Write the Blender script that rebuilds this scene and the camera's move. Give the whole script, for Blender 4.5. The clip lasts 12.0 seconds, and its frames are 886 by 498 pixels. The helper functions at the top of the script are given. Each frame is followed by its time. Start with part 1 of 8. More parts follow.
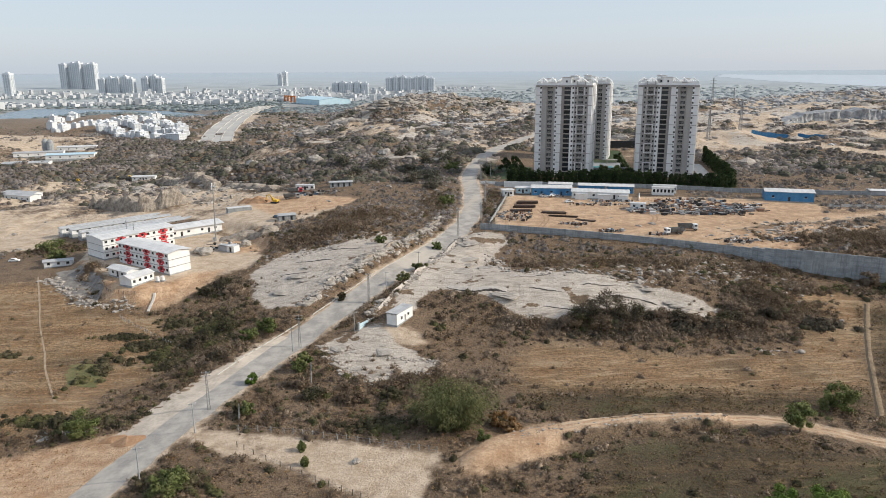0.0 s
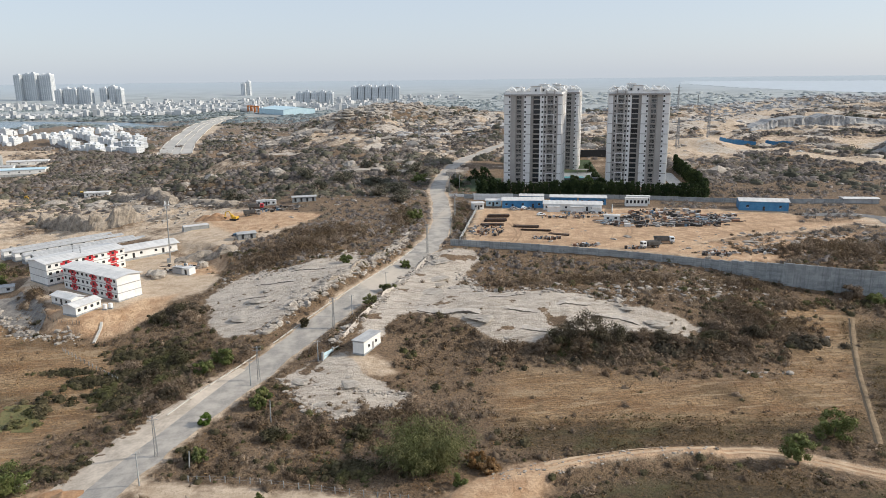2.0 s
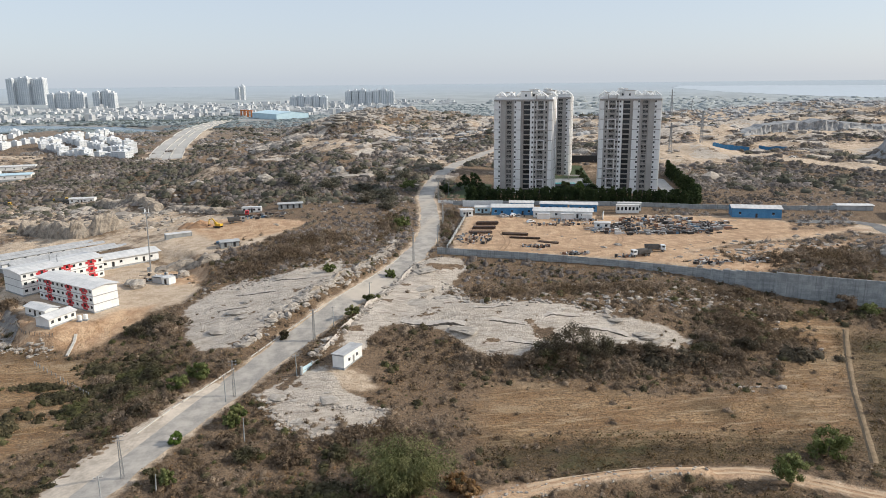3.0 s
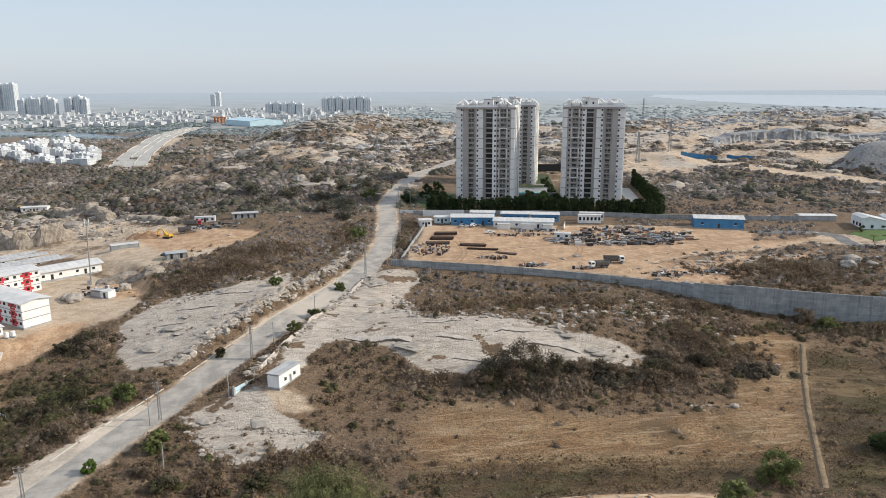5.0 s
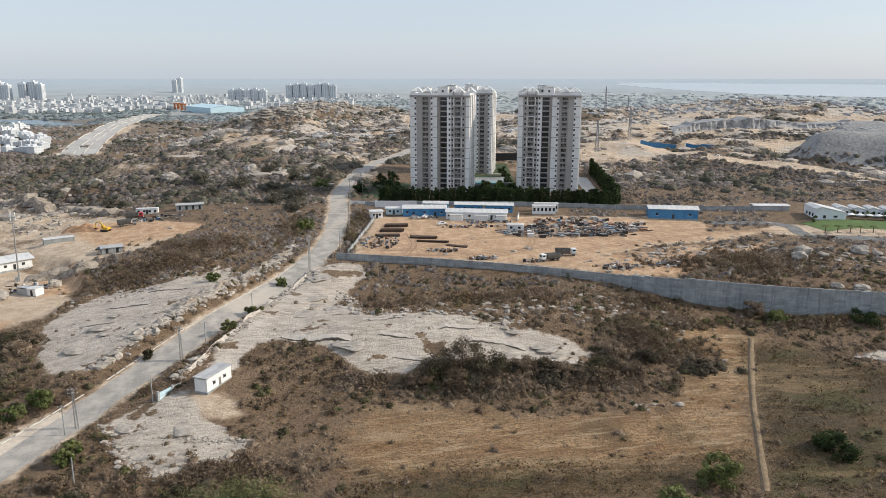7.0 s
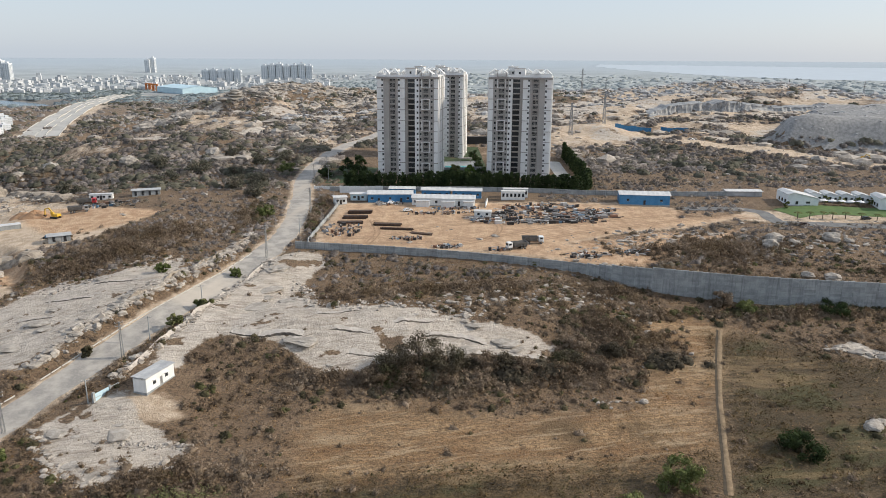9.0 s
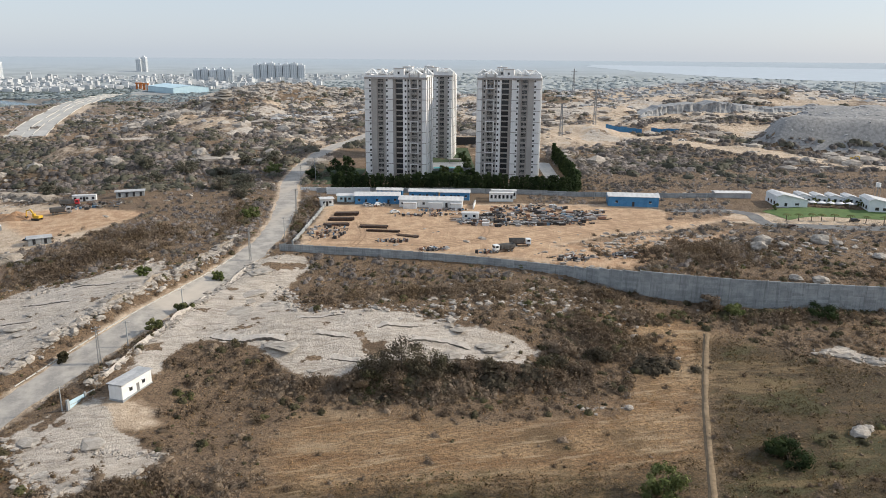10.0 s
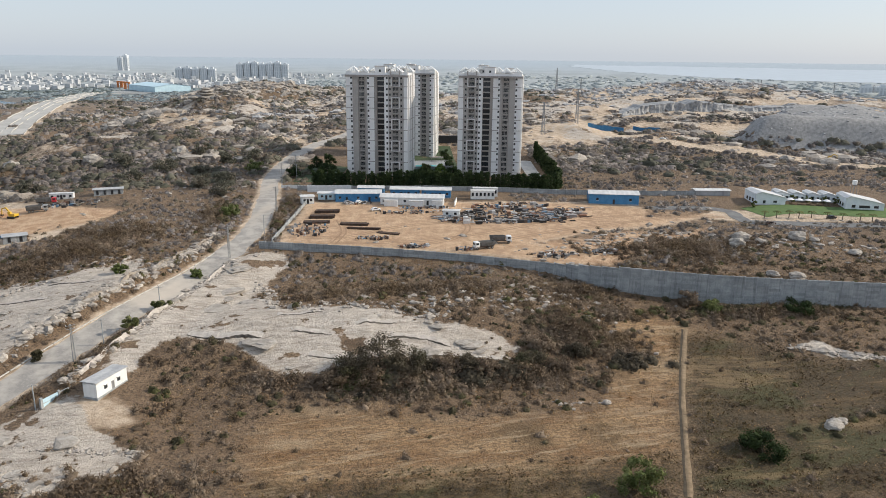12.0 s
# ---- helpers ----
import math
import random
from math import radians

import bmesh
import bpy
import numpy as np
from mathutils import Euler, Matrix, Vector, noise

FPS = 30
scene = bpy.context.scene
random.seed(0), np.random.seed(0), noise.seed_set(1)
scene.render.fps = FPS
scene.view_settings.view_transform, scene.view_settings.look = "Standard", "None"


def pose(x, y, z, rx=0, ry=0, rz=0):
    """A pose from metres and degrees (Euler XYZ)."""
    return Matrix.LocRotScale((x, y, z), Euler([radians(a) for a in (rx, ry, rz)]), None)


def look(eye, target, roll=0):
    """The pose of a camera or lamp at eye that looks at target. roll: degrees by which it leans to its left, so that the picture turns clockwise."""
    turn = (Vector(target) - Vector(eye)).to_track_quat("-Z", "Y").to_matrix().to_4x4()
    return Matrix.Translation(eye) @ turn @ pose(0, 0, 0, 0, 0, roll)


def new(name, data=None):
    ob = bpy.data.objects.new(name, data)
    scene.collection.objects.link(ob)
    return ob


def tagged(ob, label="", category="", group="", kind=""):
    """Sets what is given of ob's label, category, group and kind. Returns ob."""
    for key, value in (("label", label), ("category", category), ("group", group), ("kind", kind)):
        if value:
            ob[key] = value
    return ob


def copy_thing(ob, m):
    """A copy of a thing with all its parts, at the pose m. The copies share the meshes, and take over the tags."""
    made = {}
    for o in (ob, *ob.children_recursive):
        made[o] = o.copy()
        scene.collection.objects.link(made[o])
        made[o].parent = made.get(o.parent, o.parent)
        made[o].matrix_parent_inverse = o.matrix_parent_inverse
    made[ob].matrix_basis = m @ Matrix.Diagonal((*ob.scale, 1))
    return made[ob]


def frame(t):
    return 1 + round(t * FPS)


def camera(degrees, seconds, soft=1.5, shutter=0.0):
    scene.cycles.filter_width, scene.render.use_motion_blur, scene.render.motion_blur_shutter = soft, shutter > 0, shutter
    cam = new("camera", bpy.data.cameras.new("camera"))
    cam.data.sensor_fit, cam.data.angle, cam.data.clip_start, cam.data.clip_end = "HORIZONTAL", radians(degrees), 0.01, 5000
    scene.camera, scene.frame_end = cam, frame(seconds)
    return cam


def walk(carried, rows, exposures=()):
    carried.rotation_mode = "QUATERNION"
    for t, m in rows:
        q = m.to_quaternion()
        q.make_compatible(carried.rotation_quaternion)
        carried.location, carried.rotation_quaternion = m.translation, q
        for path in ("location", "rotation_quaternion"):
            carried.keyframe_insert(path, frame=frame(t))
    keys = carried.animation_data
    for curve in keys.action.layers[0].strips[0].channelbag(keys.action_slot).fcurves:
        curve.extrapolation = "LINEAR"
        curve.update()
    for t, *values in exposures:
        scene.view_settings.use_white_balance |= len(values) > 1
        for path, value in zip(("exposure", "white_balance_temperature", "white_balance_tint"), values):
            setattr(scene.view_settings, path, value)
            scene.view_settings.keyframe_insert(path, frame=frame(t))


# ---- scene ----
cam = camera(63.0, 12.0, soft=0.9)
PATH = [
    (0.0, pose(1.45, -10.84, 82.73, 75.852, 0.276, 2.610)),
    (0.5, pose(0.55, -7.39, 82.90, 76.119, 0.454, 1.649)),
    (1.0, pose(0.06, -3.80, 83.00, 76.197, 0.602, 0.516)),
    (1.5, pose(0.00, 0.00, 83.27, 76.294, 0.634, 0.000)),
    (2.0, pose(0.69, 3.63, 83.30, 76.452, 0.619, -0.058)),
    (2.5, pose(2.19, 7.04, 83.45, 76.591, 0.612, -0.130)),
    (3.0, pose(4.34, 10.14, 83.57, 76.771, 0.580, -0.413)),
    (5.0, pose(14.91, 18.88, 83.12, 77.354, 0.256, -1.968)),
    (5.5, pose(17.39, 20.91, 83.06, 77.156, 0.150, -2.587)),
    (6.0, pose(19.60, 22.94, 82.86, 76.947, 0.040, -3.247)),
    (6.5, pose(21.55, 24.89, 83.20, 76.635, 0.000, -3.845)),
    (7.0, pose(23.60, 27.00, 83.30, 76.365, -0.028, -4.394)),
    (9.0, pose(30.69, 36.13, 83.26, 74.952, -0.326, -5.942)),
    (9.5, pose(32.36, 37.89, 83.49, 74.921, -0.355, -6.211)),
    (10.0, pose(33.63, 38.81, 83.53, 74.941, -0.465, -6.450)),
    (10.5, pose(34.43, 39.13, 83.32, 74.967, -0.543, -6.756)),
    (11.0, pose(34.85, 38.95, 83.11, 74.997, -0.642, -7.100)),
    (11.5, pose(35.14, 38.83, 82.70, 75.003, -0.694, -7.363)),
    (12.0, pose(35.34, 38.51, 82.57, 74.936, -0.637, -7.625)),
]
walk(cam, PATH)

# ---------------- light ----------------
SUN_FROM = Vector((0.85, 0.0, 0.50)).normalized()
world = bpy.data.worlds.new("world")
scene.world = world
world.use_nodes = True
wn = world.node_tree
sky = wn.nodes.new("ShaderNodeTexSky")
sky.sky_type = "NISHITA"
sky.sun_disc = False
sky.sun_elevation = math.asin(SUN_FROM.z)
sky.sun_rotation = math.atan2(SUN_FROM.x, SUN_FROM.y)
sky.altitude = 500
sky.air_density = 1.0
sky.dust_density = 1.6
sky.ozone_density = 1.0
haze = wn.nodes.new("ShaderNodeMix")
haze.data_type = "RGBA"
haze.inputs[0].default_value = 0.70
haze.inputs[7].default_value = (4.55, 5.1, 5.95, 1)
wn.links.new(sky.outputs[0], haze.inputs[6])
wn.links.new(haze.outputs[2], wn.nodes["Background"].inputs[0])
wn.nodes["Background"].inputs[1].default_value = 0.141
sun_data = bpy.data.lights.new("sun", "SUN")
sun_data.energy = 4.1
sun_data.angle = radians(0.8)
sun_data.color = (1.0, 0.915, 0.785)
sun = new("sun", sun_data)
sun.matrix_world = look(SUN_FROM * 500, (0, 0, 0))


# ---------------- materials ----------------
def material(name):
    m = bpy.data.materials.new(name)
    m.use_nodes = True
    return m, m.node_tree.nodes, m.node_tree.links, m.node_tree.nodes["Principled BSDF"]


def node(ns, kind, **sets):
    n = ns.new(kind)
    for key, value in sets.items():
        n.inputs[key.replace("_", " ")].default_value = value
    return n


def mix(ns, ls, fac, a, b):
    n = ns.new("ShaderNodeMix")
    n.data_type = "RGBA"
    for slot, v in ((0, fac), (6, a), (7, b)):
        if isinstance(v, (int, float)):
            n.inputs[slot].default_value = v
        elif isinstance(v, tuple):
            n.inputs[slot].default_value = (*v, 1)
        else:
            ls.new(v, n.inputs[slot])
    return n.outputs[2]


def ramp(ns, ls, v, lo, hi):
    n = ns.new("ShaderNodeMapRange")
    n.interpolation_type = "SMOOTHSTEP"
    ls.new(v, n.inputs[0])
    n.inputs[1].default_value, n.inputs[2].default_value = lo, hi
    return n.outputs[0]


def maths(ns, ls, op, a, b):
    n = ns.new("ShaderNodeMath")
    n.operation = op
    for slot, v in ((0, a), (1, b)):
        if isinstance(v, (int, float)):
            n.inputs[slot].default_value = v
        else:
            ls.new(v, n.inputs[slot])
    return n.outputs[0]


def grain(ns, ls, scale, detail=5.0, rough=0.6, where=None, stretch=None, turn=0.0):
    n = node(ns, "ShaderNodeTexNoise", Scale=scale, Detail=detail, Roughness=rough)
    if where is None:
        where = ns.new("ShaderNodeNewGeometry").outputs["Position"]
    if stretch:
        mp = ns.new("ShaderNodeMapping")
        mp.vector_type = "TEXTURE"
        mp.inputs["Rotation"].default_value = (0, 0, radians(turn))
        mp.inputs["Scale"].default_value = tuple(1 / v for v in stretch)
        ls.new(where, mp.inputs["Vector"])
        where = mp.outputs[0]
    ls.new(where, n.inputs["Vector"])
    return n.outputs[0]


def surface(name, c1, c2, scale=1.0, rough=0.8, metal=0.0, bump=0.0, fine=None, per_object=0.0, per_island=0.0, streaks=0.0):
    """A two-scale mottled surface between two base colours."""
    m, ns, ls, p = material(name)
    a = grain(ns, ls, scale)
    b = grain(ns, ls, fine or scale * 9, 3.0)
    v = ramp(ns, ls, maths(ns, ls, "ADD", maths(ns, ls, "MULTIPLY", a, 0.65), maths(ns, ls, "MULTIPLY", b, 0.35)), 0.36, 0.64)
    col = mix(ns, ls, v, c1, c2)
    if streaks:
        s = grain(ns, ls, 1.0, 3.0, 0.6, stretch=(1.6, 1.6, 0.08))
        dark = tuple(x * 0.55 for x in c1)
        col = mix(ns, ls, maths(ns, ls, "MULTIPLY", ramp(ns, ls, s, 0.5, 0.75), streaks), col, dark)
    for amount, source, out in ((per_object, "ShaderNodeObjectInfo", "Random"), (per_island, "ShaderNodeNewGeometry", "Random Per Island")):
        if amount:
            n = ns.new("ShaderNodeHueSaturation")
            r = maths(ns, ls, "MULTIPLY_ADD", ns.new(source).outputs[out], amount)
            r.node.inputs[2].default_value = 1 - amount / 2
            ls.new(r, n.inputs["Value"])
            ls.new(col, n.inputs["Color"])
            col = n.outputs[0]
    ls.new(col, p.inputs["Base Color"])
    p.inputs["Roughness"].default_value = rough
    p.inputs["Metallic"].default_value = metal
    if bump:
        bn = ns.new("ShaderNodeBump")
        bn.inputs["Strength"].default_value = 0.6
        bn.inputs["Distance"].default_value = bump
        ls.new(b, bn.inputs["Height"])
        ls.new(bn.outputs[0], p.inputs["Normal"])
    return m


def leafy(name, c1, c2, scale=0.25, spread=0.9, c3=None):
    """Foliage: patches at plant size, clumps of twigs and leaves, and a random value for each leaf."""
    m, ns, ls, p = material(name)
    v = ramp(ns, ls, grain(ns, ls, scale, 2.0), 0.4, 0.62)
    col = mix(ns, ls, v, c1, c2)
    if c3:
        col = mix(ns, ls, maths(ns, ls, "MULTIPLY", ramp(ns, ls, grain(ns, ls, 0.11, 4.0), 0.50, 0.64), 0.8), col, c3)
    n = ns.new("ShaderNodeHueSaturation")
    r = maths(ns, ls, "MULTIPLY_ADD", ns.new("ShaderNodeNewGeometry").outputs["Random Per Island"], spread * 0.6)
    r.node.inputs[2].default_value = 1 - spread * 0.3
    clump = maths(ns, ls, "MULTIPLY_ADD", grain(ns, ls, 1.7, 4.0, 0.7), 1.8)
    clump.node.inputs[2].default_value = 0.1
    ls.new(maths(ns, ls, "MULTIPLY", r, clump), n.inputs["Value"])
    ls.new(col, n.inputs["Color"])
    ls.new(n.outputs[0], p.inputs["Base Color"])
    p.inputs["Roughness"].default_value = 0.8
    p.inputs["Specular IOR Level"].default_value = 0.2
    thin, both = ns.new("ShaderNodeBsdfTranslucent"), ns.new("ShaderNodeMixShader")
    ls.new(n.outputs[0], thin.inputs["Color"])
    both.inputs[0].default_value = 0.3
    ls.new(p.outputs[0], both.inputs[1])
    ls.new(thin.outputs[0], both.inputs[2])
    ls.new(both.outputs[0], ns["Material Output"].inputs["Surface"])
    return m


M_WHITE = surface("white_paint", (0.72, 0.72, 0.70), (0.82, 0.82, 0.80), 0.4, 0.6, streaks=0.25)
M_CREAM = surface("tower_white", (0.76, 0.75, 0.73), (0.83, 0.82, 0.80), 0.15, 0.7, streaks=0.1)
M_TAUPE = surface("tower_taupe", (0.30, 0.275, 0.25), (0.37, 0.342, 0.312), 0.15, 0.75, streaks=0.2)
M_STONE = surface("tower_stone", (0.38, 0.355, 0.328), (0.46, 0.432, 0.40), 0.15, 0.75)
M_RED = surface("red_paint", (0.42, 0.02, 0.03), (0.55, 0.04, 0.05), 0.4, 0.5)
M_BLUE = surface("blue_sheet", (0.03, 0.17, 0.36), (0.06, 0.24, 0.45), 0.3, 0.45, streaks=0.3)
M_PALEBLUE = surface("pale_blue_roof", (0.42, 0.58, 0.66), (0.52, 0.68, 0.74), 0.1, 0.5)
M_ROOF = surface("roof_sheet", (0.52, 0.52, 0.51), (0.68, 0.67, 0.65), 0.3, 0.55, streaks=0.2)
M_GREYROOF = surface("grey_roof_sheet", (0.34, 0.345, 0.35), (0.48, 0.48, 0.475), 0.25, 0.6, streaks=0.4)
M_CONC = surface("concrete", (0.255, 0.27, 0.272), (0.39, 0.40, 0.395), 0.35, 0.85, bump=0.02, streaks=0.65, per_object=0.28)
M_STEEL = surface("galvanised_steel", (0.28, 0.28, 0.28), (0.42, 0.42, 0.41), 1.0, 0.5, 0.5)
M_RUST = surface("rusty_steel", (0.05, 0.04, 0.035), (0.14, 0.08, 0.05), 1.2, 0.7, 0.2)
M_DARK = surface("dark_opening", (0.015, 0.016, 0.018), (0.03, 0.03, 0.032), 1.0, 0.4)
M_RUBBER = surface("tyre_rubber", (0.02, 0.02, 0.02), (0.045, 0.043, 0.04), 2.0, 0.9)
M_YELLOW = surface("yellow_machine_paint", (0.55, 0.33, 0.02), (0.68, 0.43, 0.05), 0.6, 0.45)
M_ORANGE = surface("orange_machine_paint", (0.45, 0.14, 0.03), (0.58, 0.2, 0.05), 0.6, 0.45)
M_WOOD = surface("weathered_wood", (0.16, 0.13, 0.10), (0.30, 0.26, 0.21), 1.5, 0.85)
M_KERB = surface("kerb_paint", (0.44, 0.42, 0.38), (0.60, 0.57, 0.51), 0.8, 0.7)
M_ROCK = surface("granite", (0.26, 0.23, 0.195), (0.42, 0.38, 0.33), 0.5, 0.9, bump=0.08, per_island=0.35)
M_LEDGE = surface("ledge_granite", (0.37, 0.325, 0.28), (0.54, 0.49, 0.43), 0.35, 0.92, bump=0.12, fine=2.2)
# near-black granite: the shade under a ledge, put into the colour
M_LEDGESHADE = surface("weathered_granite", (0.07, 0.058, 0.048), (0.17, 0.145, 0.12), 0.6, 0.95, bump=0.1)
M_RUBBLE = surface("broken_stone", (0.24, 0.208, 0.176), (0.43, 0.385, 0.33), 0.8, 0.9, per_island=0.5)
M_BARK = surface("bark", (0.10, 0.075, 0.055), (0.20, 0.16, 0.12), 2.0, 0.9)
M_LEAF = leafy("green_leaves", (0.11, 0.135, 0.045), (0.20, 0.215, 0.085))
M_BRIGHT = leafy("bright_leaves", (0.09, 0.15, 0.03), (0.16, 0.22, 0.055))
M_HEDGE = leafy("hedge_leaves", (0.028, 0.046, 0.017), (0.052, 0.073, 0.026))
M_BAMBOO = leafy("bamboo_leaves", (0.105, 0.115, 0.046), (0.20, 0.20, 0.088))
M_SCRUB = leafy("dry_scrub", (0.148, 0.107, 0.072), (0.275, 0.212, 0.154), 0.09, 1.0, (0.190, 0.136, 0.082))
M_OLIVE = leafy("olive_scrub", (0.072, 0.064, 0.036), (0.140, 0.118, 0.068), 0.15, 0.9, (0.125, 0.126, 0.050))
M_MOUND = leafy("thorn_leaves", (0.062, 0.052, 0.036), (0.125, 0.104, 0.072), 0.15, 0.9, (0.095, 0.092, 0.045))
M_STRAW = leafy("dry_grass", (0.235, 0.135, 0.058), (0.41, 0.275, 0.145), 0.06)
# far wood, ridge and town foliage: distance haze put into the leaf colours
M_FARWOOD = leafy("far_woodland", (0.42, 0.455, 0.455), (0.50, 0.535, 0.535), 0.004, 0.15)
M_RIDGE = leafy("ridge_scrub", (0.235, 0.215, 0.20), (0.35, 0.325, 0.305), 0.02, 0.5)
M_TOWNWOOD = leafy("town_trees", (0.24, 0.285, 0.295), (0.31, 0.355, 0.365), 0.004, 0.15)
# slope and hill foliage: greyed and lightened, some distance haze in the colour
M_SLOPEWOOD = leafy("slope_woodland", (0.112, 0.110, 0.082), (0.190, 0.180, 0.136), 0.02, 0.6, (0.18, 0.155, 0.12))
M_HILL = leafy("hill_scrub", (0.180, 0.155, 0.138), (0.305, 0.267, 0.240), 0.03, 0.8, (0.200, 0.168, 0.118))
# belt trees: blue-grey of distance haze in the leaf colour
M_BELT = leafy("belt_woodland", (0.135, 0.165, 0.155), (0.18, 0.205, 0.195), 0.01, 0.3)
M_DULL = leafy("dark_dry_grass", (0.066, 0.044, 0.021), (0.140, 0.097, 0.046), 0.08, 0.9, (0.108, 0.098, 0.044))
M_DUST = surface("dusty_apron", (0.40, 0.338, 0.27), (0.62, 0.53, 0.43), 0.16, 0.92, fine=1.3)
M_RUT = surface("wheel_rut", (0.30, 0.19, 0.11), (0.40, 0.26, 0.16), 0.6, 0.95)
M_PALERUT = surface("pale_wheel_rut", (0.44, 0.31, 0.20), (0.56, 0.42, 0.285), 0.35, 0.95)
M_BANK = surface("cut_earth", (0.185, 0.155, 0.125), (0.39, 0.335, 0.27), 0.35, 0.95, bump=0.5, fine=1.1)
M_SPOIL = surface("orange_spoil", (0.30, 0.17, 0.09), (0.44, 0.27, 0.155), 0.4, 0.95, bump=0.15, fine=2.0)
M_DRIVE = surface("drive_asphalt", (0.11, 0.11, 0.112), (0.20, 0.198, 0.19), 0.3, 0.85)
M_VILLA = surface("villa_white", (0.66, 0.70, 0.72), (0.78, 0.81, 0.82), 0.4, 0.6)


def glass_material():
    m, ns, ls, p = material("window_glass")
    ls.new(mix(ns, ls, ns.new("ShaderNodeObjectInfo").outputs["Random"], (0.012, 0.014, 0.016), (0.05, 0.055, 0.06)), p.inputs["Base Color"])
    p.inputs["Roughness"].default_value = 0.12
    return m


M_GLASS = glass_material()
M_GARDENPAVE = surface("garden_paving", (0.36, 0.35, 0.33), (0.50, 0.485, 0.46), 0.3, 0.85)


def water_material(name, tone, rough):
    m, ns, ls, p = material(name)
    v = grain(ns, ls, 0.02, 4.0)
    ls.new(mix(ns, ls, v, tone, tuple(c * 1.25 for c in tone)), p.inputs["Base Color"])
    p.inputs["Roughness"].default_value = rough
    bn = ns.new("ShaderNodeBump")
    bn.inputs["Distance"].default_value = 0.05
    ls.new(grain(ns, ls, 0.6, 3.0), bn.inputs["Height"])
    ls.new(bn.outputs[0], p.inputs["Normal"])
    return m


M_LAKE = water_material("lake_water", (0.12, 0.17, 0.20), 0.25)
M_POOL = water_material("pool_water", (0.10, 0.36, 0.38), 0.2)
# pale base colour holds the sky's brightness on the far water
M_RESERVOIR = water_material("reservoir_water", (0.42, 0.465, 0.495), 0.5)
M_TIPPER = surface("grey_tipper_steel", (0.09, 0.09, 0.088), (0.19, 0.185, 0.175), 0.8, 0.6, 0.3)
M_GRAVEL = surface("grey_gravel", (0.19, 0.187, 0.182), (0.34, 0.332, 0.32), 0.5, 0.95, bump=0.25, fine=2.4)
M_TIP = surface("tipped_earth", (0.13, 0.118, 0.108), (0.27, 0.245, 0.215), 0.3, 0.95, bump=0.3, fine=1.8)
M_CLIFF = surface("blasted_rock", (0.20, 0.205, 0.21), (0.40, 0.395, 0.385), 0.25, 0.9, bump=0.3)
M_QUARRY = surface("quarry_stone", (0.27, 0.265, 0.26), (0.44, 0.43, 0.42), 0.8, 0.9, per_island=0.5)
M_GARDEN = surface("garden_green", (0.025, 0.04, 0.014), (0.055, 0.085, 0.03), 0.4, 0.9)
M_MEADOW = surface("meadow_grass", (0.10, 0.10, 0.035), (0.19, 0.165, 0.07), 0.4, 0.95, bump=0.1, fine=2.5)
M_LAWN = surface("mown_lawn", (0.06, 0.11, 0.025), (0.10, 0.16, 0.04), 0.3, 0.9)


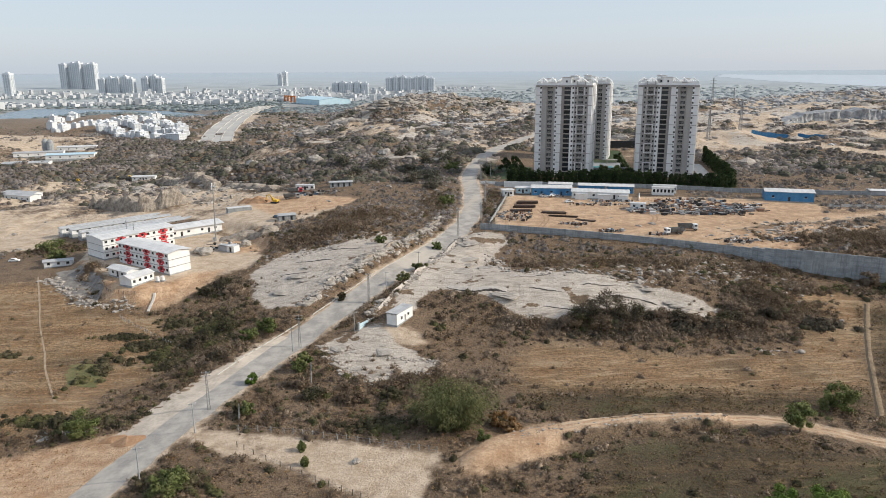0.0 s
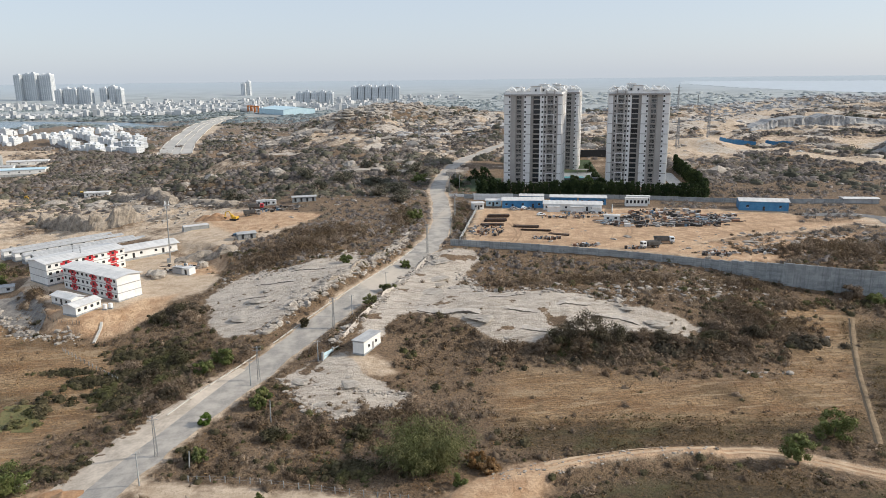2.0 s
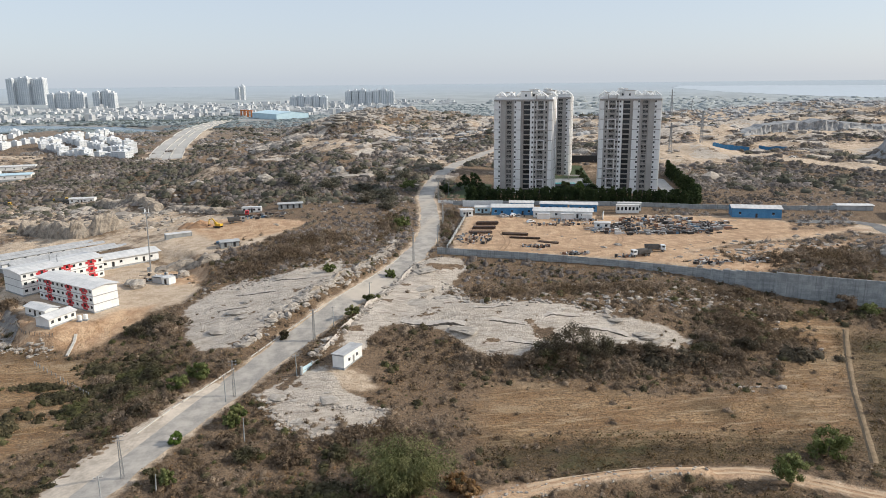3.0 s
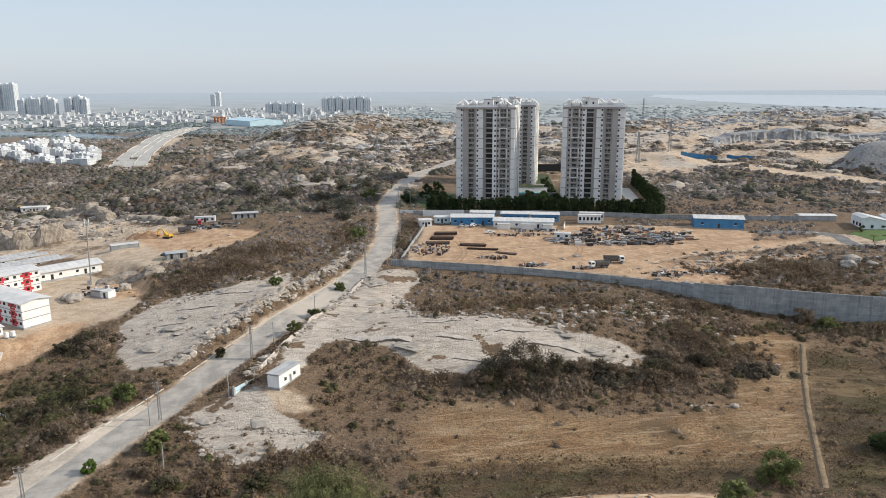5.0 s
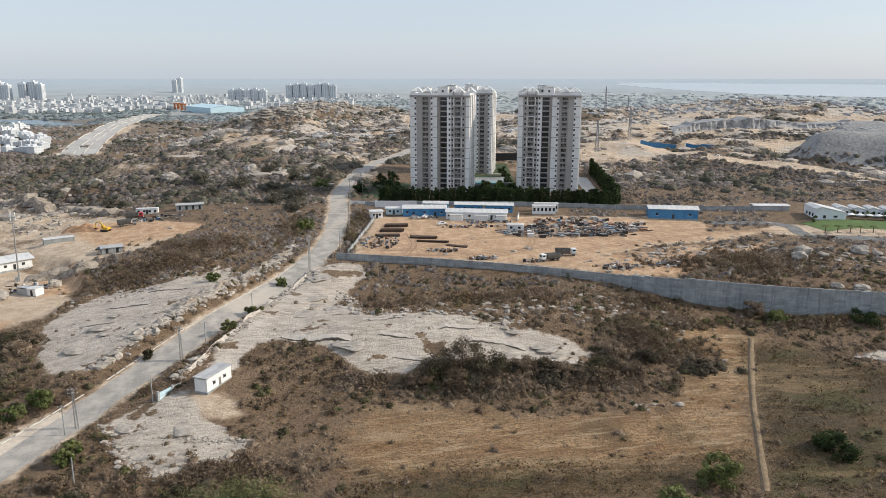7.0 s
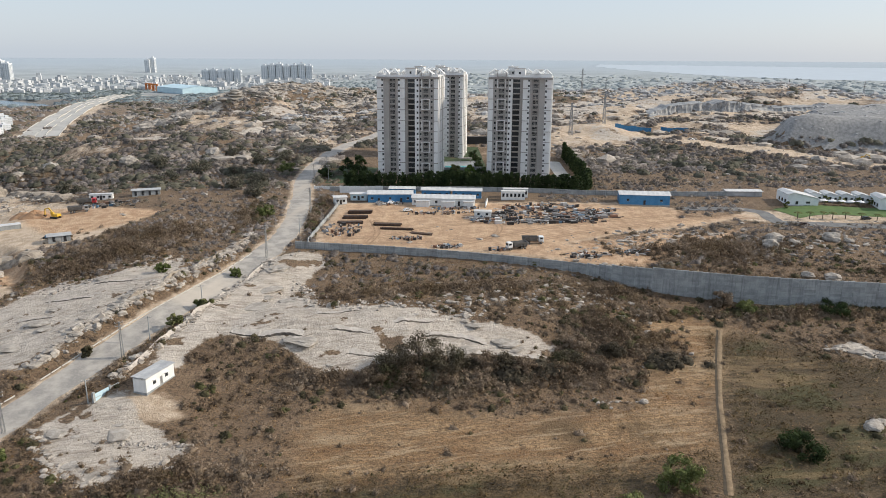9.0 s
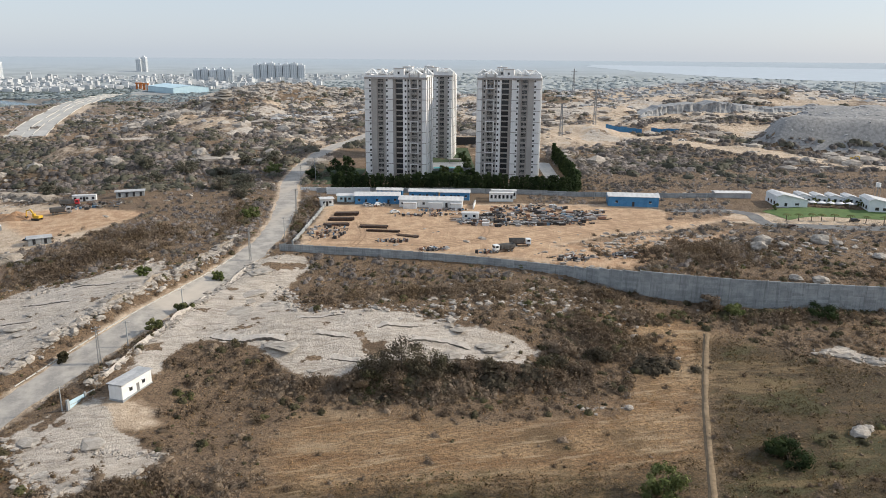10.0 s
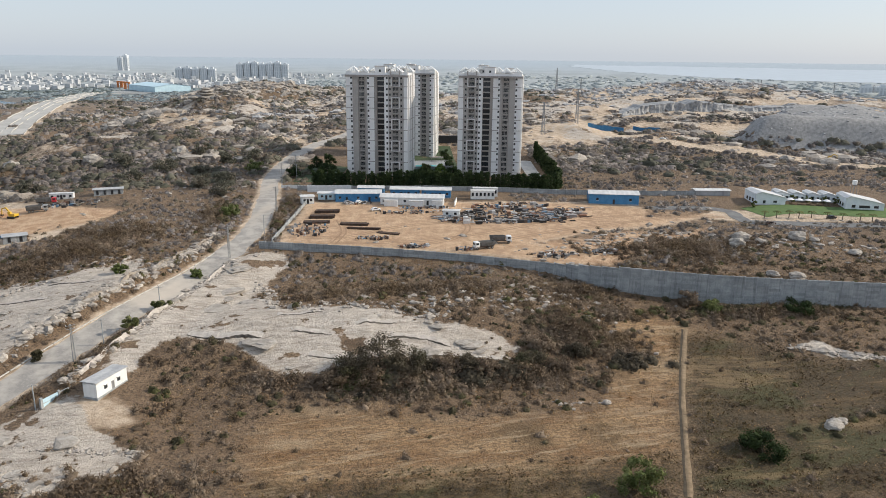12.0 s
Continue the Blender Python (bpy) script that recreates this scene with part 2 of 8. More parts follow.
def ground_material():
    m, ns, ls, p = material("ground_soil")
    za = ns.new("ShaderNodeAttribute")
    za.attribute_name = "zone_a"
    zb = ns.new("ShaderNodeAttribute")
    zb.attribute_name = "zone_b"
    sa, sb = ns.new("ShaderNodeSeparateColor"), ns.new("ShaderNodeSeparateColor")
    ls.new(za.outputs["Color"], sa.inputs[0])
    ls.new(zb.outputs["Color"], sb.inputs[0])
    big, mid, fine = grain(ns, ls, 0.035, 6.0), grain(ns, ls, 0.25, 6.0, 0.65), grain(ns, ls, 1.6, 5.0, 0.7)
    wob = maths(ns, ls, "MULTIPLY", maths(ns, ls, "SUBTRACT", maths(ns, ls, "ADD", mid, maths(ns, ls, "MULTIPLY", fine, 0.5)), 0.75), 0.9)

    def edge(v, soft=0.10):
        return ramp(ns, ls, maths(ns, ls, "ADD", v, wob), 0.5 - soft, 0.5 + soft)

    speck = grain(ns, ls, 4.5, 4.0, 0.75)
    soil = mix(ns, ls, ramp(ns, ls, mid, 0.36, 0.64), (0.122, 0.078, 0.046), (0.248, 0.166, 0.100))
    soil = mix(ns, ls, ramp(ns, ls, big, 0.44, 0.64), soil, (0.215, 0.140, 0.082))
    soil = mix(ns, ls, maths(ns, ls, "MULTIPLY", ramp(ns, ls, fine, 0.46, 0.60), 0.8), soil, (0.062, 0.043, 0.026))
    soil = mix(ns, ls, ramp(ns, ls, speck, 0.56, 0.68), soil, (0.32, 0.235, 0.155))
    long = grain(ns, ls, 0.10, 7.0, 0.68, stretch=(0.30, 1.5, 1))
    blades = grain(ns, ls, 0.9, 5.0, 0.75, stretch=(0.6, 1.7, 1))
    straw = mix(ns, ls, ramp(ns, ls, long, 0.36, 0.64), (0.245, 0.130, 0.055), (0.42, 0.272, 0.142))
    straw = mix(ns, ls, maths(ns, ls, "MULTIPLY", ramp(ns, ls, blades, 0.46, 0.60), 0.65), straw, (0.085, 0.052, 0.028))
    straw = mix(ns, ls, maths(ns, ls, "MULTIPLY", ramp(ns, ls, fine, 0.48, 0.60), 0.85), straw, (0.11, 0.068, 0.035))
    straw = mix(ns, ls, ramp(ns, ls, speck, 0.54, 0.68), straw, (0.40, 0.275, 0.15))
    straw = mix(ns, ls, maths(ns, ls, "MULTIPLY", ramp(ns, ls, big, 0.50, 0.64), 0.8), straw, (0.115, 0.073, 0.034))
    pale = grain(ns, ls, 0.05, 6.0, 0.7, stretch=(0.35, 1.4, 1))
    straw = mix(ns, ls, maths(ns, ls, "MULTIPLY", ramp(ns, ls, pale, 0.52, 0.66), 0.7), straw, (0.37, 0.275, 0.17))
    stalks = grain(ns, ls, 0.35, 7.0, 0.72, stretch=(0.22, 1.6, 1), turn=9)
    straw = mix(ns, ls, maths(ns, ls, "MULTIPLY", ramp(ns, ls, stalks, 0.53, 0.62), 0.55), straw, (0.46, 0.345, 0.215))
    col = mix(ns, ls, edge(sb.outputs[0], 0.3), soil, straw)
    green = mix(ns, ls, ramp(ns, ls, fine, 0.36, 0.62), (0.100, 0.066, 0.030), (0.040, 0.028, 0.013))
    green = mix(ns, ls, maths(ns, ls, "MULTIPLY", ramp(ns, ls, long, 0.50, 0.66), 0.6), green, (0.165, 0.104, 0.046))
    green = mix(ns, ls, ramp(ns, ls, speck, 0.56, 0.70), green, (0.170, 0.120, 0.060))
    damp = grain(ns, ls, 0.045, 5.0, 0.68, stretch=(0.6, 1.3, 1), turn=25)
    green = mix(ns, ls, maths(ns, ls, "MULTIPLY", ramp(ns, ls, damp, 0.50, 0.62), 0.7), green, (0.070, 0.068, 0.024))
    green = mix(ns, ls, maths(ns, ls, "MULTIPLY", ramp(ns, ls, pale, 0.54, 0.64), 0.65), green, (0.235, 0.160, 0.080))
    col = mix(ns, ls, edge(sb.outputs[1], 0.35), col, green)
    sand = mix(ns, ls, ramp(ns, ls, mid, 0.32, 0.68), (0.44, 0.33, 0.228), (0.62, 0.50, 0.375))
    sand = mix(ns, ls, maths(ns, ls, "MULTIPLY", ramp(ns, ls, fine, 0.48, 0.7), 0.5), sand, (0.27, 0.19, 0.125))
    sand = mix(ns, ls, ramp(ns, ls, speck, 0.66, 0.78), sand, (0.17, 0.125, 0.085))
    col = mix(ns, ls, edge(sa.outputs[1], 0.22), col, sand)
    clay = mix(ns, ls, ramp(ns, ls, mid, 0.35, 0.65), (0.43, 0.262, 0.148), (0.61, 0.425, 0.270))
    clay = mix(ns, ls, maths(ns, ls, "MULTIPLY", ramp(ns, ls, fine, 0.46, 0.66), 0.42), clay, (0.21, 0.125, 0.075))
    col = mix(ns, ls, edge(sa.outputs[2], 0.3), col, clay)
    crack = grain(ns, ls, 0.24, 9.0, 0.72, stretch=(0.28, 1.5, 1), turn=-12)
    seam = grain(ns, ls, 0.30, 7.0, 0.7, stretch=(0.35, 1.9, 1), turn=14)
    stone = mix(ns, ls, ramp(ns, ls, mid, 0.30, 0.70), (0.44, 0.378, 0.315), (0.60, 0.53, 0.45))
    stone = mix(ns, ls, maths(ns, ls, "MULTIPLY", ramp(ns, ls, big, 0.44, 0.62), 0.55), stone, (0.50, 0.425, 0.34))
    stone = mix(ns, ls, maths(ns, ls, "MULTIPLY", ramp(ns, ls, crack, 0.46, 0.62), 0.62), stone, (0.33, 0.28, 0.23))
    stone = mix(ns, ls, maths(ns, ls, "MULTIPLY", ramp(ns, ls, seam, 0.60, 0.635), 0.7), stone, (0.22, 0.18, 0.145))
    stone = mix(ns, ls, ramp(ns, ls, crack, 0.665, 0.69), stone, (0.13, 0.105, 0.085))
    stone = mix(ns, ls, maths(ns, ls, "MULTIPLY", ramp(ns, ls, speck, 0.56, 0.68), 0.5), stone, (0.60, 0.545, 0.475))
    stone = mix(ns, ls, maths(ns, ls, "MULTIPLY", ramp(ns, ls, fine, 0.52, 0.66), 0.45), stone, (0.34, 0.29, 0.24))
    vein = grain(ns, ls, 0.8, 6.0, 0.75, stretch=(0.32, 1.5, 1), turn=10)
    stone = mix(ns, ls, maths(ns, ls, "MULTIPLY", ramp(ns, ls, vein, 0.52, 0.62), 0.55), stone, (0.25, 0.21, 0.17))
    stone = mix(ns, ls, maths(ns, ls, "MULTIPLY", ramp(ns, ls, vein, 0.46, 0.38), 0.5), stone, (0.66, 0.605, 0.53))
    pocket = ramp(ns, ls, grain(ns, ls, 0.10, 5.0, 0.6), 0.60, 0.635)
    stone = mix(ns, ls, pocket, stone, soil)
    col = mix(ns, ls, edge(sa.outputs[0], 0.08), col, stone)
    # distance haze painted into the base colour: pale blue-grey, paler again at the horizon
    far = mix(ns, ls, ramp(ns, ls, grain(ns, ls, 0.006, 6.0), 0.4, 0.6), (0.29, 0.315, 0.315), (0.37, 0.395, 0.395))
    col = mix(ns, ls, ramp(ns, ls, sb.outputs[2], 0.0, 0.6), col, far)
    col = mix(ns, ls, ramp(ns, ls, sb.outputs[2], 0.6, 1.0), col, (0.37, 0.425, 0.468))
    ls.new(col, p.inputs["Base Color"])
    p.inputs["Roughness"].default_value = 0.95
    bn = ns.new("ShaderNodeBump")
    bn.inputs["Strength"].default_value = 1.0
    bn.inputs["Distance"].default_value = 0.8
    ls.new(maths(ns, ls, "ADD", maths(ns, ls, "ADD", mid, maths(ns, ls, "MULTIPLY", fine, 0.5)), maths(ns, ls, "MULTIPLY", speck, 0.22)), bn.inputs["Height"])
    ls.new(bn.outputs[0], p.inputs["Normal"])
    return m


def asphalt_material():
    m, ns, ls, p = material("worn_asphalt")
    mid, fine = grain(ns, ls, 0.22, 6.0, 0.65), grain(ns, ls, 2.2, 4.0)
    col = mix(ns, ls, ramp(ns, ls, mid, 0.35, 0.66), (0.27, 0.252, 0.228), (0.45, 0.41, 0.36))
    col = mix(ns, ls, ramp(ns, ls, fine, 0.45, 0.75), col, (0.38, 0.35, 0.31))
    dust = grain(ns, ls, 0.05, 5.0, 0.6, stretch=(1.2, 0.4, 1), turn=-20)
    col = mix(ns, ls, maths(ns, ls, "MULTIPLY", ramp(ns, ls, dust, 0.5, 0.66), 0.7), col, (0.50, 0.435, 0.36))
    ls.new(col, p.inputs["Base Color"])
    p.inputs["Roughness"].default_value = 0.9
    return m


M_GROUND, M_ASPHALT = ground_material(), asphalt_material()


# ---------------- the land ----------------


def smooth(a, b, v):
    t = np.clip((v - a) / (b - a), 0, 1)
    return t * t * (3 - 2 * t)


def lattice(ix, iy, seed):
    h = np.sin(ix * 127.1 + iy * 311.7 + seed * 74.7) * 43758.5453
    return h - np.floor(h)


def vnoise(x, y, seed=0):
    x, y = np.asarray(x, float), np.asarray(y, float)
    ix, iy = np.floor(x), np.floor(y)
    fx, fy = x - ix, y - iy
    fx, fy = fx * fx * (3 - 2 * fx), fy * fy * (3 - 2 * fy)
    a, b = lattice(ix, iy, seed), lattice(ix + 1, iy, seed)
    c, d = lattice(ix, iy + 1, seed), lattice(ix + 1, iy + 1, seed)
    return (a + (b - a) * fx) * (1 - fy) + (c + (d - c) * fx) * fy - 0.5


def fbm(x, y, size, octaves=4, seed=0):
    out, amp = 0.0, 1.0
    for k in range(octaves):
        out = out + amp * vnoise(x / size, y / size, seed + k)
        size, amp = size * 0.5, amp * 0.5
    return out


def hill(x, y, cx, cy, sx, sy, turn=0.0):
    c, s = math.cos(math.radians(turn)), math.sin(math.radians(turn))
    u, v = (x - cx) * c + (y - cy) * s, (y - cy) * c - (x - cx) * s
    return np.exp(-(u / sx) ** 2 - (v / sy) ** 2)


def base_height(x, y):
    """The large forms of the land, without roughness."""
    x, y = np.asarray(x, float), np.asarray(y, float)
    rise = np.interp(y, [60, 160, 195, 235, 275, 305, 360, 410, 500, 620, 760, 950, 1300, 1900, 5000],
                     [0, 0, 1.5, 5, 9, 13.5, 17, 18.5, 21.5, 26, 30, 24, 4, -6, -8])
    side = 1 - 0.85 * smooth(-60, -230, x) * (1 - smooth(900, 1400, y))
    z = rise * side
    z = z - 4.0 * smooth(-60, -105, x) * (1 - smooth(215, 262, y))
    z = z + 6.5 * hill(x, y, 30, 235, 52, 20, 6) + 2.0 * hill(x, y, 85, 250, 30, 18)
    z = z + 5.0 * hill(x, y, -46, 258, 22, 34, -25) + 2.0 * hill(x, y, -25, 200, 14, 12)
    z = z + 8.0 * hill(x, y, -95, 520, 70, 55) + 5.0 * hill(x, y, -230, 640, 90, 60)
    z = z - 3.0 * hill(x, y, 150, 215, 50, 28) + 3.2 * hill(x, y, 44, 209, 12, 6.5) + 1.6 * hill(x, y, 66, 209, 9, 5)
    fence = np.interp(x, [0, 40, 74, 104, 124, 151, 178, 210, 300], [301, 294, 286, 274, 257, 248.5, 243.5, 239, 232])
    inside = smooth(0.4, 3.5, y - fence) * smooth(2, 30, x)
    z = z + inside * np.maximum(0, 12.6 + 0.05 * (y - 280) - z) * (1 - smooth(330, 380, y)) * (1 - smooth(200, 300, x))
    z = z + 58 * smooth(2700, 4900, np.hypot(x, y)) ** 1.2
    z = z + 12 * hill(x, y, 520, 900, 160, 120) + 9 * hill(x, y, 120, 1050, 200, 120)
    z = z + 23 * hill(x, y, -70, 1000, 120, 60) + 20 * hill(x, y, 470, 985, 200, 65) + 15 * hill(x, y, -108, 862, 50, 40) + 9 * hill(x, y, -152, 765, 42, 32)
    return z


ROAD = [(-84, 70), (-77, 112), (-72.5, 132), (-68.5, 150), (-61.5, 172), (-53, 196), (-45, 213), (-36, 230), (-26, 252), (-15, 278), (-7, 298), (-2, 318),
        (0, 346), (-1, 385), (-3, 418), (0, 454), (7, 495), (22, 542), (42, 594), (75, 660), (120, 740)]
HIGHWAY = [(-283, 770), (-330, 930), (-372, 1120), (-420, 1330), (-470, 1640)]
APRON = [(-79, 138), (-76, 150), (-70.5, 166), (-63.5, 184), (-57, 197)]
TRACK = [(6, 134), (16, 140.5), (36, 147.5), (56, 150.5), (74, 151), (94, 141), (130, 128), (190, 112)]
ZONES = {
    "rock": [[(-26, 214), (-22, 233), (-16, 255), (-11, 276), (-3, 294), (12, 296), (15, 287), (9, 273), (7, 262), (17, 241), (33, 239), (47, 236), (57, 231), (68, 229),
              (77, 226), (82, 220), (77, 211), (71, 212), (64, 214), (53, 213), (42, 212), (30, 210), (18, 210), (12, 216), (4, 224), (-8, 229), (-15, 226), (-19, 214)],
             [(-84, 249), (-81, 259), (-73, 274), (-55, 275), (-35, 291), (-31, 272), (-38, 249), (-43, 239), (-49, 229), (-55, 216), (-67, 216), (-76, 227)],
             [(-44, 191), (-36, 200), (-29, 203), (-25, 196), (-16, 186), (-9, 179), (-14, 174), (-26, 169), (-36, 176)],
             [(164, 219), (172, 224), (178, 216), (190, 209), (178, 210), (168, 214)]],
    "sand": [[(-30, 196), (-26, 202), (-18, 200), (-12, 192), (-22, 189)],
             [(10, 313), (19, 366), (82, 362), (146, 358), (172, 346), (200, 334), (166, 317), (139, 312), (108, 298), (126, 274), (112, 273), (72, 290), (12, 303)],
             [(-54, 140), (-30, 137), (-6, 133), (-10, 112), (-21, 116), (-40, 127)],
             [(-64, 142), (-54, 140), (-40, 127), (-56, 131), (-68, 140)],
             [(-172, 294), (-148, 327), (-112, 308), (-86, 276), (-86, 258), (-105, 246), (-116, 240), (-137, 247), (-160, 268)],
             [(-300, 500), (-262, 528), (-200, 490), (-130, 400), (-62, 352), (-74, 322), (-92, 308), (-113, 312), (-139, 335), (-205, 344), (-195, 300), (-260, 290), (-330, 420)],
             [(168, 574), (239, 681), (259, 807), (306, 854), (420, 852), (506, 841), (556, 789), (495, 699), (425, 700), (326, 665), (246, 645), (238, 590), (262, 540), (194, 548)],
             [(256, 546), (301, 508), (345, 452), (420, 400), (412, 390), (335, 440), (284, 487), (247, 526)],
             [(170, 345), (196, 346), (212, 340), (300, 322), (300, 314), (205, 322), (190, 328)],
             [(-262, 766), (-308, 948), (-346, 1166), (-420, 1640), (-500, 1840), (-421, 1301), (-372, 1012), (-315, 780)],
             [(-78, 142), (-76, 160), (-68, 186), (-60, 198), (-62, 184), (-68, 162), (-72, 142)],
             [(-480, 560), (-345, 540), (-330, 625), (-420, 800), (-600, 850), (-640, 700)],
             [(-1.6, 129.7), (4, 138.7), (9.3, 141.4), (23, 147), (21, 139), (19.5, 134), (9, 129.4), (1, 125.5)]],
    "clay": [[(-113, 241), (-108, 252), (-96, 258), (-100, 240), (-110, 226), (-122, 230), (-133, 232), (-140, 248)],
             [(-127, 366), (-98, 374), (-58, 356), (-66, 340), (-85, 326), (-98, 330)],
             [(-110, 296), (-103, 311), (-92, 300), (-88, 284), (-98, 280)],
             [(-112, 129), (-104, 134), (-95, 140), (-86, 143), (-76, 143), (-70, 139), (-75, 126), (-79, 112), (-84, 98), (-118, 98)],
             [(130, 296), (165, 308), (190, 318), (176, 300), (150, 286)], [(98, 276), (110, 300), (150, 312), (172, 306), (150, 284), (126, 272)], [(-2.5, 129), (3, 139.5), (9.3, 142.4), (23, 148), (22, 139), (20.5, 133), (9, 128), (0.5, 124)]],
    "straw": [[(12, 184), (20, 196), (32, 194), (60, 187), (92, 189), (104, 207), (115, 229), (131, 231), (118, 195), (102, 158), (79, 156), (40, 155), (26, 156), (14, 168)],
              [(-200, 250), (-163, 251), (-131, 226), (-106, 222), (-90, 190), (-90, 172), (-100, 166), (-98, 150), (-120, 140), (-220, 140)],
              [(110, 240), (126, 243), (140, 232), (128, 196), (112, 196)]],
    "green": [[(-170, 282), (-164, 264), (-142, 244), (-133, 238), (-138, 231), (-152, 237), (-168, 253), (-180, 276)],
              [(208, 327), (212, 341), (224, 352), (258, 350), (300, 340), (300, 326), (266, 322), (230, 328)],
              [(4, 418), (6, 450), (32, 452), (30, 410)],
              [(76, 430), (78, 470), (118, 476), (134, 440), (128, 424)],
              [(-205, 160), (-190, 215), (-150, 232), (-122, 214), (-106, 196), (-104, 170), (-112, 152), (-150, 145)],
              [(18, 155), (15, 161), (36, 167), (70, 165), (104, 168), (106, 158), (60, 154), (30, 151)], [(20, 100), (30, 138), (60, 143), (84, 137), (130, 120), (130, 95)],
              [(133, 229), (153, 225), (160, 214), (210, 200), (200, 145), (100, 152), (118, 194)]],
}


ISLAND = [(180, 366), (208, 362), (211, 352), (197, 337), (177, 327), (164, 331), (172, 352)]
ERODED = [(112, 300), (126, 309), (150, 311), (184, 320), (208, 324), (240, 318), (240, 262), (186, 262), (153, 268), (132, 276), (118, 285)]
LAKE = [(-912, 1262), (-963, 1551), (-835, 1524), (-622, 1455), (-498, 1344), (-459, 1237), (-543, 1268), (-633, 1241), (-669, 1162), (-762, 1049)]
RESERVOIR = [(1210, 3820), (1300, 4010), (1480, 3900), (1700, 3830), (1900, 3700), (2150, 3560), (2420, 3330), (2700, 3120), (2950, 2860), (2500, 2250), (2200, 2394), (1992, 2497), (1736, 2679), (1526, 2943), (1329, 3385)]


TRACK_FILL = [(-1, 129.5), (4, 137.5), (10, 140.8), (24, 146.5), (44, 151), (62, 152), (62, 148), (40, 144.5), (21, 138), (16, 134), (8, 130), (1, 126)]
HEAP = [(318, 514), (400, 487), (520, 455), (620, 470), (640, 560), (520, 640), (420, 640), (345, 570)]
CAMP_PAD = [(-166, 284), (-163, 268), (-143, 246), (-137, 239.5), (-130, 233), (-120, 231.5), (-112, 238), (-104, 252), (-88, 262), (-84, 280), (-104, 312), (-128, 326), (-150, 330), (-168, 315)]


def poly_mask(x, y, poly, soft):
    """About 1 inside the outline and 0 outside, 0.5 on it."""
    inside = np.zeros(x.shape, bool)
    dist = np.full(x.shape, 1e9)
    for (ax, ay), (bx, by) in zip(poly, poly[1:] + poly[:1]):
        cross = ((ay > y) != (by > y)) & (x < (bx - ax) * (y - ay) / (by - ay + 1e-9) + ax)
        inside ^= cross
        t = np.clip(((x - ax) * (bx - ax) + (y - ay) * (by - ay)) / ((bx - ax) ** 2 + (by - ay) ** 2), 0, 1)
        dist = np.minimum(dist, np.hypot(x - ax - t * (bx - ax), y - ay - t * (by - ay)))
    return np.clip(0.5 + np.where(inside, dist, -dist) / (2 * soft), 0, 1)


def line_distance(x, y, line):
    dist = np.full(np.shape(x), 1e9)
    for (ax, ay), (bx, by) in zip(line, line[1:]):
        t = np.clip(((x - ax) * (bx - ax) + (y - ay) * (by - ay)) / ((bx - ax) ** 2 + (by - ay) ** 2), 0, 1)
        dist = np.minimum(dist, np.hypot(x - ax - t * (bx - ax), y - ay - t * (by - ay)))
    return dist


def zones(x, y):
    """The share of each kind of ground at the places x, y, and of painted distance haze (far)."""
    x, y = np.asarray(x, float), np.asarray(y, float)
    out = {}
    for kind, polys in ZONES.items():
        m = np.zeros(x.shape)
        for poly in polys:
            px, py = [p[0] for p in poly], [p[1] for p in poly]
            near = (x > min(px) - 12) & (x < max(px) + 12) & (y > min(py) - 12) & (y < max(py) + 12)
            if near.any():
                reach = (9.0 if kind in ("green", "straw") else 4.0) if min(py) < 420 else 12.0
                m[near] = np.maximum(m[near], poly_mask(x[near], y[near], poly, reach))
        out[kind] = m
    loose = smooth(-60, -110, x) * smooth(300, 330, y)
    out["sand"] = out["sand"] * (1 - loose * np.clip(0.22 + 1.1 * fbm(x, y, 34, 4, 55), 0, 0.62))
    worn = smooth(190, 230, x) * smooth(585, 625, y)
    out["sand"] = out["sand"] * (1 - worn * np.clip(0.58 + 1.3 * fbm(x, y, 38, 4, 58), 0, 0.88))
    out["green"] = out["green"] * np.where((y < 300) & (x < -100), 0.3, 1.0)
    out["clay"] = np.maximum(out["clay"], 0.70 * poly_mask(x, y, ZONES["sand"][1], 4.0))
    grown = np.maximum(poly_mask(x, y, ISLAND, 5.0), 0.75 * poly_mask(x, y, ERODED, 5.0))
    for kind in ("sand", "clay"):
        out[kind] = out[kind] * (1 - smooth(0.3, 0.7, grown) * (0.95 if kind == "sand" else 0.35))
    d = line_distance(x, y, ROAD)
    out["sand"] = np.maximum(out["sand"], 1 - np.clip((d - 3.0) / 5.5, 0, 1) * 1.0)
    d = line_distance(x, y, TRACK)
    out["sand"] = np.maximum(out["sand"], 1 - np.clip(d / 4.4, 0, 1))
    mid = smooth(420, 560, y) * (1 - smooth(1000, 1400, y)) * smooth(-330, -120, x)
    out["rock"] = np.maximum(out["rock"], mid * np.clip(0.24 + 0.16 * smooth(560, 760, y) + 0.9 * fbm(x, y, 26, 3, 21), 0, 0.62))
    out["sand"] = np.maximum(out["sand"], mid * smooth(20, 140, x) * np.clip(0.30 + 0.9 * fbm(x, y, 90, 3, 33), 0, 0.8))
    out["sand"] = np.maximum(out["sand"], mid * np.clip(0.27 + 0.16 * smooth(560, 760, y) + 1.0 * fbm(x, y, 30, 4, 35), 0, 0.62))
    d = line_distance(x, y, TRACK)
    out["clay"] = np.maximum(out["clay"], 0.74 - np.clip((d - 1.8) / 1.6, 0, 1))
    # far: how much haze colour the ground takes, growing with distance
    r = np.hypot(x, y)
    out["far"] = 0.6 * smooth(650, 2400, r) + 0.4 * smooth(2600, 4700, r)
    return out


